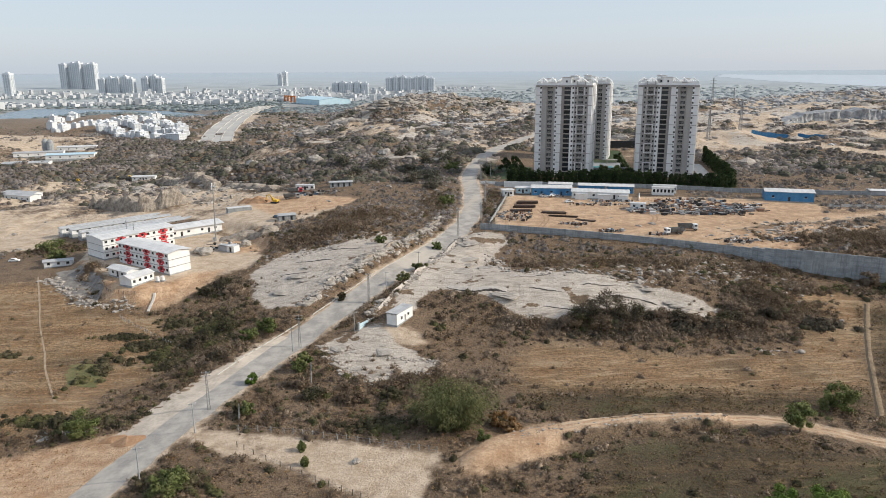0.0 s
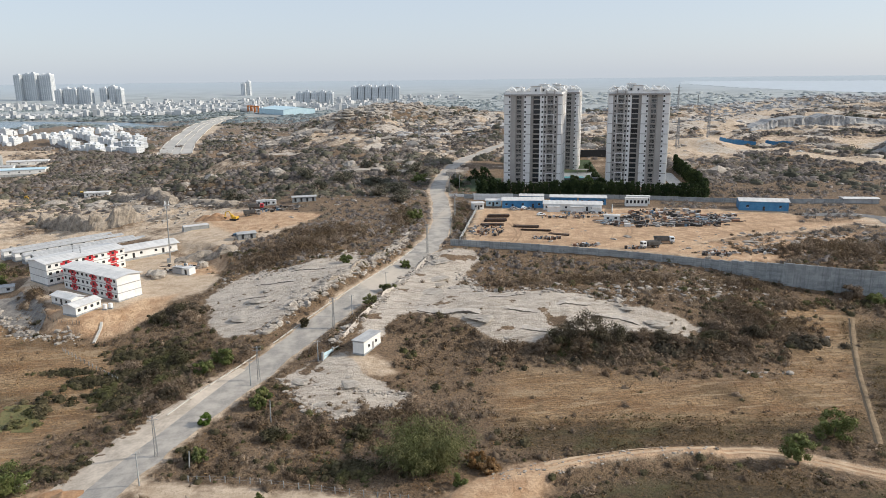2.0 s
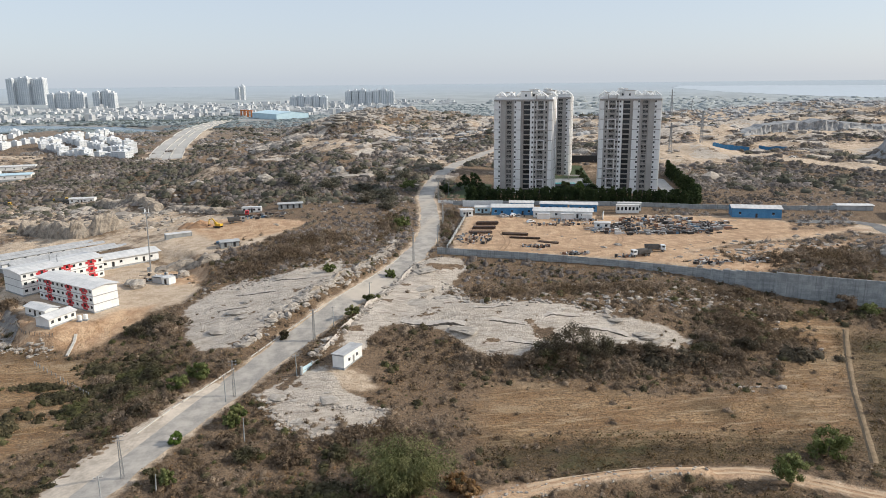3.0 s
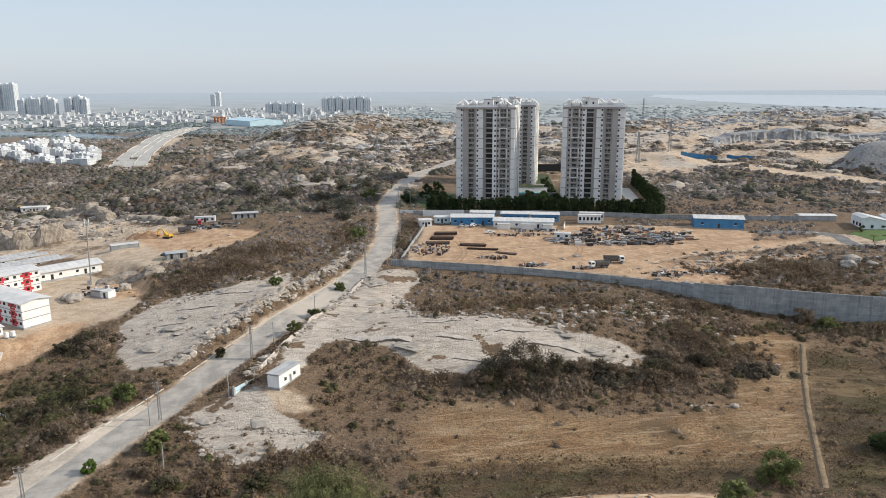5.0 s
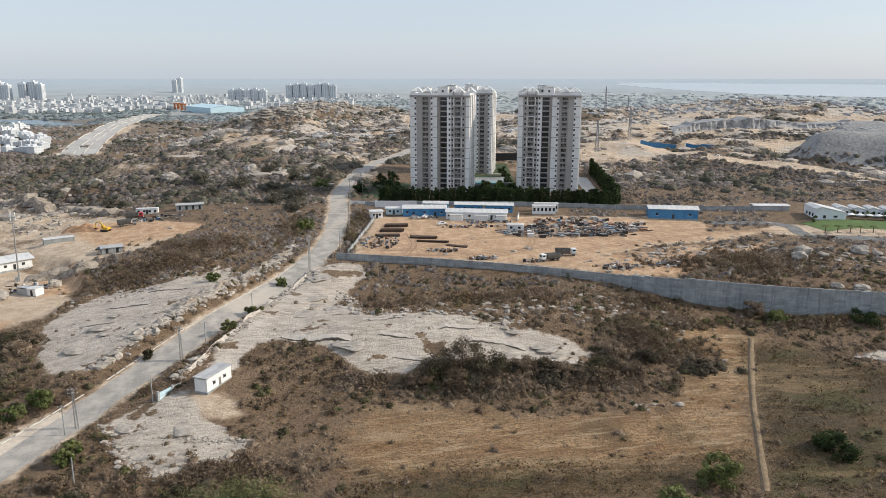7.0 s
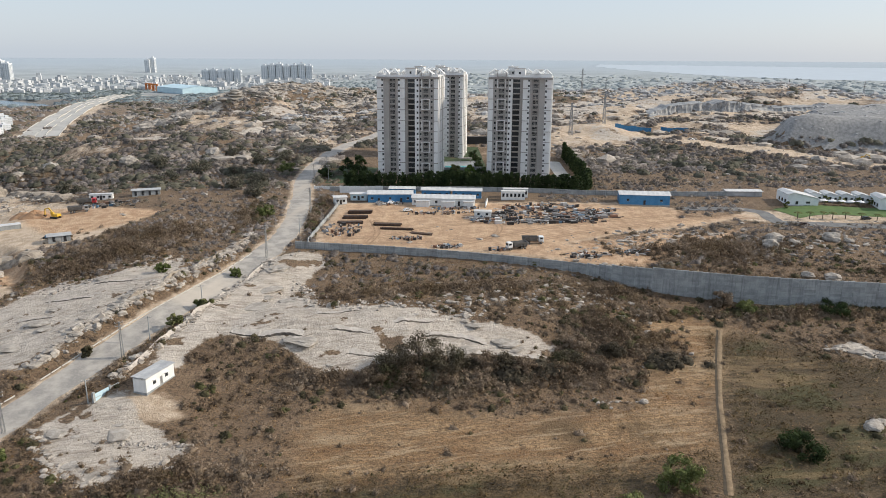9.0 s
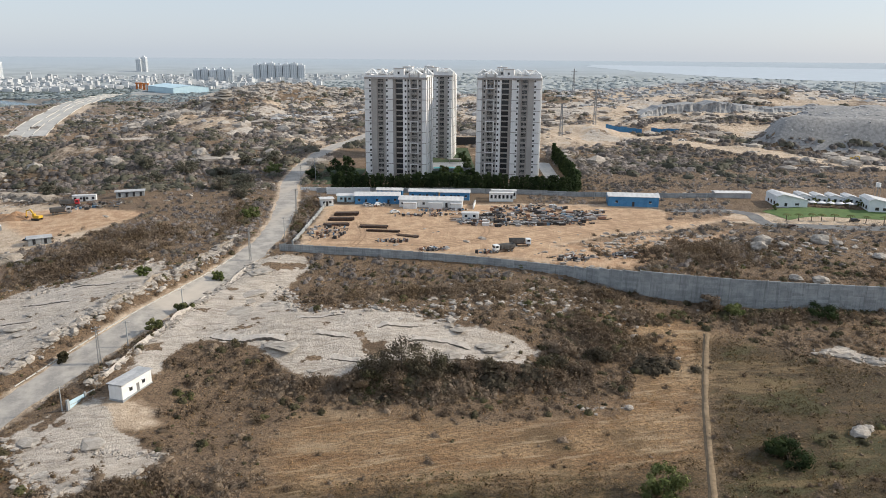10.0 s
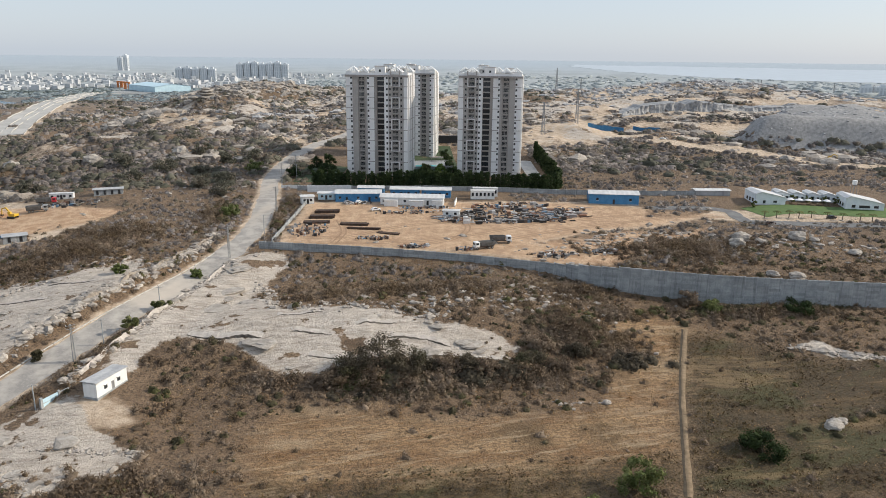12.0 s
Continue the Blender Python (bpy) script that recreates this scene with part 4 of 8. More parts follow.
# ---------------- sheds and small buildings ----------------
def shed(name, label, p0, p1, depth, wall_h, rise, wall_mat, roof_mat, windows=0, doors=0, floors=1, over=0.5, mono=False, group="", category="shed", lift=0.0, end_windows=0, pane=(1.1, 1.0)):
    """A long building whose front base runs from p0 (left) to p1; its back lies to the left of that line."""
    p0, p1 = Vector(p0), Vector(p1)
    d = p1 - p0
    length, turn = d.length, math.degrees(math.atan2(d.y, d.x))
    back = Vector((-d.y, d.x)).normalized() * depth
    z = sum(h(*q) for q in (p0, p1, p0 + back, p1 + back)) / 4 + lift
    t = thing(name, pose(p0.x, p0.y, z, 0, 0, turn), label, category, group)
    part("plinth", box(-0.1, -0.1, -2.0, length + 0.1, depth + 0.1, 0.15), M_CONC, t)
    bm = box(0, 0, 0.15, length, depth, wall_h)
    part("wall", bm, wall_mat, t)
    if not mono and rise:
        for x in (0.0, length - 0.15):
            g = bmesh.new()
            v = [g.verts.new(q) for q in ((x, 0, wall_h), (x, depth, wall_h), (x, depth / 2, wall_h + rise), (x + 0.15, 0, wall_h), (x + 0.15, depth, wall_h), (x + 0.15, depth / 2, wall_h + rise))]
            for f in ((0, 1, 2), (5, 4, 3), (0, 3, 4, 1), (1, 4, 5, 2), (2, 5, 3, 0)):
                g.faces.new([v[i] for i in f])
            part("gable", g, wall_mat, t)
    ends = [(-over, depth / 2), (depth / 2, depth + over)] if not mono else [(-over, depth + over)]
    slope = rise / (depth / 2) if not mono else rise / depth
    roof_at = (lambda y: wall_h + rise - abs(y - depth / 2) * slope + 0.06) if not mono else (lambda y: wall_h + 0.06 + (depth - y) * slope)
    for y0, y1 in ends:
        g = bmesh.new()
        n = max(2, int(length / 2.0))
        top, low = [], []
        for i in range(2 * n + 1):
            x = -over + i * (length + 2 * over) / (2 * n)
            up = 0.16 if i % 2 else 0.08
            top.append([g.verts.new((x, y, roof_at(y) + up)) for y in (y0, y1)])
            low.append([g.verts.new((x, y, roof_at(y))) for y in (y0, y1)])
        for i in range(2 * n):
            g.faces.new((top[i][0], top[i + 1][0], top[i + 1][1], top[i][1]))
            g.faces.new((low[i][0], low[i][1], low[i + 1][1], low[i + 1][0]))
            for k in (0, 1):
                g.faces.new((top[i][k], low[i][k], low[i + 1][k], top[i + 1][k]))
        for i in (0, 2 * n):
            g.faces.new((top[i][0], top[i][1], low[i][1], low[i][0]))
        part("roof", g, roof_mat, t)
    fh = wall_h / floors
    w, hh = pane
    if windows:
        pane_ob = part("window", box(-w / 2, -0.06, 0, w / 2, 0.06, hh), M_GLASS, t)
        sill = part("window_sill", box(-w / 2 - 0.1, -0.16, -0.1, w / 2 + 0.1, 0.0, 0.0), M_WHITE, t)
        for f in range(floors):
            for i in range(windows):
                x = (i + 0.5) * length / windows
                if doors and f == 0 and any(abs(x - (j + 0.5) * length / doors) < 1.2 for j in range(doors)):
                    continue
                again(pane_ob, pose(x, 0, f * fh + fh * 0.38), t)
                again(sill, pose(x, 0, f * fh + fh * 0.38), t)
            for i in range(end_windows):
                for ex, rz in ((0.0, -90), (length, 90)):
                    again(pane_ob, pose(ex, (i + 0.5) * depth / end_windows, f * fh + fh * 0.38, 0, 0, rz), t)
        bpy.data.objects.remove(pane_ob)
        bpy.data.objects.remove(sill)
    for j in range(doors):
        x = (j + 0.5) * length / doors
        door = part("door", box(x - 0.5, -0.07, 0.15, x + 0.5, 0.03, 2.2), M_DARK, t)
        part("handle", box(x + 0.3, -0.12, 1.1, x + 0.42, -0.07, 1.25), M_STEEL, door)
    return t


# labour camp: two three-storey blocks of white panels with red stair bays
def camp_block(p0, p1, depth, bays, label):
    t = shed("camp_block", label, p0, p1, depth, 8.4, 0.7, M_WHITE, M_ROOF, windows=12, floors=3, over=0.8, category="building", group="labour camp blocks")
    length = (Vector(p1) - Vector(p0)).length
    for f in (1, 2):
        part("floor_line", boxes((-0.06, -0.08, f * 2.8 - 0.12, length + 0.06, 0, f * 2.8 + 0.12), (-0.06, depth, f * 2.8 - 0.12, length + 0.06, depth + 0.08, f * 2.8 + 0.12),
                                 (-0.08, 0, f * 2.8 - 0.12, 0, depth, f * 2.8 + 0.12), (length, 0, f * 2.8 - 0.12, length + 0.08, depth, f * 2.8 + 0.12)), M_STEEL, t)
    for u in bays:
        for f in range(3):
            c = u * length
            part("stair_panel", boxes((c - 1.3, -0.13, f * 2.8 + 0.3, c + 1.3, 0.0, f * 2.8 + 2.7), (c - 2.2, -0.12, f * 2.8 + 1.1, c - 1.3, 0.0, f * 2.8 + 2.0), (c + 1.3, -0.12, f * 2.8 + 1.1, c + 2.2, 0.0, f * 2.8 + 2.0)), M_RED, t, "red painted stair bay panel")
            part("window", box(c - 0.5, -0.19, f * 2.8 + 1.2, c + 0.5, -0.13, f * 2.8 + 2.2), M_GLASS, t)
    return t


camp_block((-143, 266.5), (-115, 249), 9.5, (0.2, 0.58, 0.85), "three-storey white panel block with red stair bays")
camp_block((-150, 268), (-131.5, 294), 13.5, (0.24, 0.54, 0.84), "longer three-storey white panel block with red stair bays")
shed("site_cabin", "small white panel cabin with a pitched roof", (-138.5, 248.5), (-128.5, 242.5), 5, 2.8, 0.8, M_WHITE, M_ROOF, windows=2, doors=1, lift=0.4)
shed("site_cabin", "small white panel cabin at the edge of the bank", (-123, 234.5), (-119, 244.2), 6, 2.8, 0.9, M_WHITE, M_ROOF, windows=4, doors=0, lift=0.3)
for i, (a, b) in enumerate((((-199, 322), (-166, 358)), ((-191, 317), (-158, 353)), ((-183, 311), (-150, 347)), ((-175, 305), (-142, 341)))):
    shed("worker_shed", "long low worker shed with a grey sheet roof", a, b, 4.6, 2.2, 0.6, M_WHITE, M_GREYROOF, windows=9, doors=3, group="long worker sheds")
shed("canteen_shed", "long open-fronted shed with a pale sheet roof", (-137, 300), (-118.5, 318), 11, 3.6, 1.0, M_WHITE, M_ROOF, windows=4, doors=2, over=1.0)
shed("pump_cabin", "little white cabin on bare ground", (-104, 282), (-100.5, 280.5), 3.5, 2.6, 0.2, M_WHITE, M_ROOF, doors=1, over=0.2)
shed("store_cabin", "little grey lean-to beside the white cabin", (-108.5, 284), (-104.2, 282.2), 3.5, 2.2, 0.3, M_GREYROOF, M_GREYROOF, mono=True, over=0.2)
shed("guard_cabin", "low white cabin below the camp bank", (-176, 268), (-166, 272), 4, 2.3, 0.5, M_WHITE, M_GREYROOF, windows=3)
shed("site_office", "long white container office on clay ground", (-99, 384), (-89, 385.5), 3, 2.7, 0.1, M_WHITE, M_ROOF, windows=4, over=0.15, doors=1)
shed("open_store", "grey open store with a sheet roof", (-80, 385.5), (-68, 388.5), 5, 2.6, 0.4, M_CONC, M_GREYROOF, doors=4)
shed("shade_shed", "small grey shed with stacked sheets on it", (-90, 315), (-83, 318), 5, 2.4, 0.3, M_CONC, M_GREYROOF, doors=2)
shed("site_office", "low white cabin by parked yellow machines", (-252, 507), (-236, 510), 7, 3, 0.4, M_WHITE, M_ROOF, windows=4, doors=1)
shed("low_wall_store", "low concrete store beside the quarry road", (-121, 335), (-111, 341), 4, 2.0, 0.1, M_CONC, M_ROOF, over=0.1)

# compound
shed("blue_shed", "long blue sheet shed with a white roof", (30.5, 365.5), (51, 364), 8, 3.9, 1.0, M_BLUE, M_ROOF, windows=5, doors=2, group="compound sheds")
shed("teal_cabin", "small pale blue cabin with a white roof", (22.5, 371), (30, 370), 5, 3.0, 0.5, M_PALEBLUE, M_ROOF, windows=2, doors=1)
ws = shed("white_shed", "long white site shed with three porches", (50.5, 359), (78.5, 354), 8, 3.4, 1.0, M_WHITE, M_ROOF, windows=9, doors=2, group="compound sheds")
for x0, x1 in ((2, 8), (13.5, 19.5), (23.5, 28)):
    part("porch", box(x0, -2.5, -0.5, x1, 0, 2.4), M_WHITE, ws)
    part("porch_roof", box(x0 - 0.2, -2.8, 2.4, x1 + 0.2, 0, 2.55), M_ROOF, ws)
shed("blue_shed", "blue sheet shed with a white roof behind the white shed", (56, 374), (69.5, 371.8), 6, 3.6, 0.8, M_BLUE, M_ROOF, windows=4, doors=1, group="compound sheds")
shed("blue_shed", "blue sheet shed with a white roof beside the ramp wall", (70.5, 371.8), (84, 369.5), 6, 3.6, 0.8, M_BLUE, M_ROOF, windows=4, doors=1, group="compound sheds")
shed("blue_shed", "short blue shed with a white roof by the hedge", (41, 381), (53, 379), 5, 3.2, 0.7, M_BLUE, M_ROOF, windows=3, group="compound sheds")
shed("cabin_row", "row of white container cabins with dark windows", (93, 366), (104, 364.6), 3.2, 4.0, 0.15, M_WHITE, M_ROOF, windows=6, floors=1, over=0.2, pane=(1.0, 1.6))
shed("cabin_row", "second row of white container cabins", (95, 371.5), (106.5, 370), 3.2, 4.0, 0.15, M_WHITE, M_ROOF, windows=6, over=0.2, pane=(1.0, 1.6))
shed("gate_cabin", "small flat white cabin at the compound corner", (15.5, 362), (21, 363), 5, 3.2, 0.2, M_WHITE, M_ROOF, windows=2, doors=1)
shed("site_cabin", "small white cabin among scrap", (76, 337.5), (83, 336), 3.5, 2.6, 0.2, M_WHITE, M_ROOF, windows=2, over=0.3)
shed("blue_shed", "long bright blue sheet shed with a white roof on open ground", (146.5, 355), (168.5, 350), 9, 4.6, 1.0, M_BLUE, M_ROOF, windows=3, doors=1, group="compound sheds")
shed("ramp_wall", "white ramp wall beside the sheds", (83.5, 353), (86, 363), 0.4, 2.0, 0.1, M_WHITE, M_CONC, over=0.05, category="wall")
shed("sheet_roof_store", "low grey store behind the blue shed", (205, 368), (222, 366), 6, 2.4, 0.4, M_GREYROOF, M_ROOF)

# hut by the road
hut = shed("roadside_hut", "small white hut with a flat grey roof on bare rock", (-26.2, 201.6), (-22.8, 200.2), 10.5, 3.5, 0.35, M_WHITE, M_GREYROOF, mono=True, over=0.35, category="hut")
for y in (3.0, 7.5):
    part("window", box(3.62, y - 0.5, 1.3, 3.76, y + 0.5, 2.3), M_GLASS, hut)
    part("window_hood", box(3.62, y - 0.7, 2.4, 4.1, y + 0.7, 2.5), M_WHITE, hut)
part("door", box(3.62, 5.0, 0.2, 3.74, 5.9, 2.2), M_STEEL, hut)
gate = thing("metal_gate", on_ground(-34.5, 199.2, 62), "pale blue-green metal gate between concrete pillars", "gate")
part("pillar", box(-0.5, -0.25, -0.8, 0.1, 0.25, 2.6), M_CONC, gate)
part("pillar", box(4.4, -0.25, -0.8, 4.9, 0.25, 2.4), M_CONC, gate)
for k in (0.15, 2.3):
    leaf = part("gate_leaf", box(k, -0.05, 0.1, k + 2.1, 0.05, 2.1), M_PALEBLUE, gate)
    part("gate_bar", boxes((k, -0.1, 1.0, k + 2.1, -0.05, 1.1)), M_STEEL, leaf)
part("side_wall", box(4.9, -0.15, -1.2, 9.5, 0.15, 1.9), M_CONC, gate)


# ---------------- walls ----------------
def panel_wall(name, label, line, top_at, low, post_every, mat, thick=0.3):
    """A wall of precast panels between posts; top_at gives the height of its top along x."""
    pts, dirs = along(line, post_every)
    w = tagged(new(name), label, "wall", kind="structure")
    rng = random.Random(4)
    for i in range(len(pts) - 1):
        a, b = pts[i], pts[i + 1]
        za, zb = top_at(a), top_at(b)
        g0 = min(h(a.x, a.y - 0.6), h(b.x, b.y - 0.6)) - low
        d = (b - a)
        turn = math.degrees(math.atan2(d.y, d.x))
        n = max(1, round((min(za, zb) - g0) / 0.9))
        hgt = (min(za, zb) - g0) / n
        for k in range(n):
            jit = rng.uniform(-0.04, 0.04)
            p = part("panel", box(0.12, -thick / 2 + jit, 0.025, d.length - 0.12, thick / 2 + jit, hgt - 0.025), mat, w)
            p.matrix_basis = pose(a.x, a.y, g0 + k * hgt, 0, 0, turn)
        p = part("post", box(-0.13, -thick / 2 - 0.08, 0, 0.13, thick / 2 + 0.08, max(za, min(za, zb)) - g0 + 0.06), mat, w)
        p.matrix_basis = pose(a.x, a.y, g0, 0, 0, turn)
    return w


LOW = [(3.5, 300.4), (40, 294), (74, 286), (104, 274)]
HIGH = [(104, 274), (113, 265), (124, 257), (151, 248.5), (178, 243.5), (210, 239), (260, 234.5), (300, 232)]
panel_wall("wall_front", "grey precast panel compound wall with streaks", LOW, lambda p: float(np.interp(p.x, [0, 40, 74, 104], [16.2, 15.0, 13.6, 12.9])), 0.5, 3.6, M_CONC)
panel_wall("wall_tall", "tall grey precast retaining wall with dark streaks", HIGH, lambda p: float(np.interp(p.x, [104, 113, 124, 151, 178, 210, 300], [13.0, 14.6, 15.8, 14.9, 14.0, 13.0, 11.0])), 0.5, 3.6, M_CONC, 0.4)
panel_wall("wall_side", "low grey panel compound wall beside the road", [(7.5, 306), (13, 338), (18, 366)], lambda p: h(p.x, p.y) + 1.8, 0.6, 4.0, M_CONC)
panel_wall("wall_back", "grey boundary wall before the hedge", [(12, 393), (60, 388.5), (110, 381), (160, 372), (215, 368)], lambda p: h(p.x, p.y) + 2.4, 0.6, 4.5, M_CONC)
panel_wall("wall_gate", "white boundary wall by the sheds", [(17, 389), (38, 387)], lambda p: h(p.x, p.y) + 3.4, 0.6, 4.2, M_WHITE)
panel_wall("wall_camp", "white boundary wall along the apartment drive", [(4, 398), (18, 396)], lambda p: h(p.x, p.y) + 1.6, 0.6, 4.0, M_WHITE)


# ---------------- poles, masts and wires ----------------
def lattice_pole(x, y, tall, label, arms=1):
    t = thing("lattice_pole", on_ground(x, y, random.Random(x).uniform(0, 40), 0.3), label, "utility pole", "roadside poles")
    rows, w0, w1 = [], 0.34, 0.14
    for sx, sy in ((-1, -1), (1, -1), (1, 1), (-1, 1)):
        part("leg", beams([((sx * w0, sy * w0, 0), (sx * w1, sy * w1, tall))], 0.10), M_STEEL, t)
    n = int(tall / 0.9)
    for i in range(n):
        a, b = i / n, (i + 1) / n
        wa, wb = w0 + (w1 - w0) * a, w0 + (w1 - w0) * b
        s = 1 if i % 2 else -1
        rows += [((-s * wa, -wa, tall * a), (s * wb, -wb, tall * b)), ((-s * wa, wa, tall * a), (s * wb, wb, tall * b)),
                 ((-wa, -s * wa, tall * a), (-wb, s * wb, tall * b)), ((wa, -s * wa, tall * a), (wb, s * wb, tall * b))]
    part("bracing", beams(rows, 0.05), M_STEEL, t)
    for k in range(arms):
        z = tall - 0.3 - 0.9 * k
        arm = part("cross_arm", beams([((-1.1, 0, z), (1.1, 0, z))], 0.12), M_STEEL, t)
        for xx in (-1.0, 0.0, 1.0):
            part("insulator", tube((xx, 0, z + 0.06), (xx, 0, z + 0.34), 0.06, 0.04, 6), M_WHITE, arm)
    return t


def concrete_pole(x, y, tall, label, arm=True, lean=0.0):
    m = on_ground(x, y, 20, 0.3) @ pose(0, 0, 0, lean, lean / 2, 0)
    t = thing("concrete_pole", m, label, "utility pole", "roadside poles")
    part("shaft", tube((0, 0, 0), (0, 0, tall), 0.16, 0.10, 8), M_CONC, t)
    if arm:
        a = part("cross_arm", beams([((-0.9, 0, tall - 0.4), (0.9, 0, tall - 0.4))], 0.1), M_STEEL, t)
        for xx in (-0.8, 0.8):
            part("insulator", tube((xx, 0, tall - 0.35), (xx, 0, tall - 0.1), 0.05, 0.04, 6), M_WHITE, a)
    return t


LINE = [(-65, 152), (-51, 190), (-34.5, 220.5), (-6.2, 293), (6, 345), (4, 400)]
for i, (x, y) in enumerate(LINE):
    lattice_pole(x, y, 10.5 if i < 3 else 12.5, "rusty grey lattice power pole beside the road", 2)
for x, y, tall in ((-64, 140, 8), (-52.5, 187, 8), (-29.5, 228, 7.5), (-20, 250, 7.5), (-36, 199, 6.5), (3.5, 318, 8), (10, 420, 8), (8, 446, 8), (-68, 120, 8)):
    concrete_pole(x, y, tall, "thin grey concrete power pole beside the road")
concrete_pole(-42.5, 167, 6.5, "bare pale concrete post standing in scrub", False, 2)
concrete_pole(-55.5, 146, 5, "short leaning concrete post by the fence", False, 7)


def wire(a, b, sag, label):
    cu = bpy.data.curves.new("power_wire", "CURVE")
    cu.dimensions, cu.bevel_depth, cu.bevel_resolution = "3D", 0.018, 0
    sp = cu.splines.new("POLY")
    sp.points.add(14)
    for i in range(15):
        t = i / 14
        p = a.lerp(b, t)
        sp.points[i].co = (p.x, p.y, p.z - sag * 4 * t * (1 - t), 1)
    cu.materials.append(M_RUST)
    return tagged(new("power_wire", cu), label, "wire", "power wires")


for i in range(len(LINE) - 1):
    for off in (-1.0, 0.0, 1.0):
        (ax, ay), (bx, by) = LINE[i], LINE[i + 1]
        za, zb = h(ax, ay) + (10.2 if i < 3 else 12.2), h(bx, by) + (10.2 if i + 1 < 3 else 12.2)
        wire(Vector((ax + off, ay, za)), Vector((bx + off, by, zb)), 1.0, "thin dark sagging power wire")
for off in (0.0, 0.9):
    wire(Vector((-65 + off, 152, h(-65, 152) + 9.6)), Vector((-51, 190, h(-51, 190) + 9.4)), 0.8, "thin dark sagging power wire")

mast = thing("tall_mast", on_ground(-115, 299.5, 12), "tall slim grey steel mast by the camp", "mast")
part("shaft", tube((0, 0, -0.5), (0.6, 0, 26), 0.32, 0.16, 10), M_STEEL, mast)
part("platform", boxes((-0.6, -0.9, 24.5, 1.8, 0.9, 24.7)), M_STEEL, mast)
for k in range(3):
    part("antenna", tube((0.6 + 0.9 * math.cos(k * 2.1), 0.9 * math.sin(k * 2.1), 23.4), (0.6 + 0.9 * math.cos(k * 2.1), 0.9 * math.sin(k * 2.1), 26.4), 0.13, 0.13, 6), M_WHITE, mast)
part("cabinet", box(-1.2, -0.8, -0.6, -0.2, 0.8, 1.8), M_CONC, mast)
for x, y, tall in ((-148, 285, 13), (-144, 283, 12)):
    m2 = thing("guyed_mast", on_ground(x, y), "thin steel lattice mast behind the camp block", "mast")
    part("shaft", beams([((-0.2, 0, 0), (-0.15, 0, tall)), ((0.2, 0, 0), (0.15, 0, tall)), ((0, 0.3, 0), (0, 0.2, tall))] + [((-0.2, 0, i), (0.2, 0, i + 0.8)) for i in range(int(tall))], 0.07), M_STEEL, m2)

# fence posts along the concrete yard, the field fence and the camp bank
def post_row(line, step, tall, label, mat, rails=True):
    pts, dirs = along(line, step)
    f = thing("post_fence", pose(pts[0].x, pts[0].y, h(pts[0].x, pts[0].y)), label, "fence")
    base = f.matrix_basis.inverted()
    first = None
    tops = []
    for p in pts:
        z = h(p.x, p.y)
        m = base @ pose(p.x, p.y, z, random.Random(p.x).uniform(-4, 4), random.Random(p.y).uniform(-4, 4), 0)
        if first is None:
            first = part("post", box(-0.08, -0.08, -0.3, 0.08, 0.08, tall), mat, f)
            first.matrix_basis = m
        else:
            again(first, m, f)
        tops.append(base @ Vector((p.x, p.y, z)))
    if rails:
        for k in (0.45, 0.85):
            for a, b in zip(tops, tops[1:]):
                part("wire_strand", beams([(a + Vector((0, 0, tall * k)), b + Vector((0, 0, tall * k)))], 0.025), M_STEEL, f)
    return f


post_row([(-54, 141), (-43, 140.5), (-30, 138), (-7, 133)], 2.4, 1.5, "row of short concrete fence posts round the bare yard", M_CONC)
post_row([(-52, 134), (-40, 126), (-21, 115)], 3.0, 1.4, "row of thin posts on the yard's lower side", M_WOOD)
post_row([(-121, 220), (-106, 208), (-94, 198)], 2.2, 1.4, "row of pale posts across the dry field", M_CONC)
post_row([(-139, 243), (-131, 234.5), (-121, 232.2)], 1.6, 1.2, "row of wooden posts along the camp bank", M_WOOD)

# kerb along the road
pts, dirs = along([(-70, 172), (-62.5, 191), (-52, 212), (-41, 232), (-31, 252), (-21, 276), (-12.5, 296)], 3.0)
kerb = tagged(new("kerb"), "pale painted concrete kerb along the road", "kerb", kind="structure")
stone_ob = None
for i in range(len(pts) - 1):
    a, b = pts[i], pts[i + 1]
    m = pose(a.x, a.y, h(a.x, a.y), 0, -math.degrees(math.atan2(h(b.x, b.y) - h(a.x, a.y), (b - a).length)), math.degrees(math.atan2((b - a).y, (b - a).x)))
    if 10 < i < 13:
        continue
    if stone_ob is None:
        stone_ob = part("kerb_stone", box(0.03, -0.15, -0.3, 3.0, 0.15, 0.24, 0.03), M_KERB, kerb)
        stone_ob.matrix_basis = m
    else:
        again(stone_ob, m, kerb)


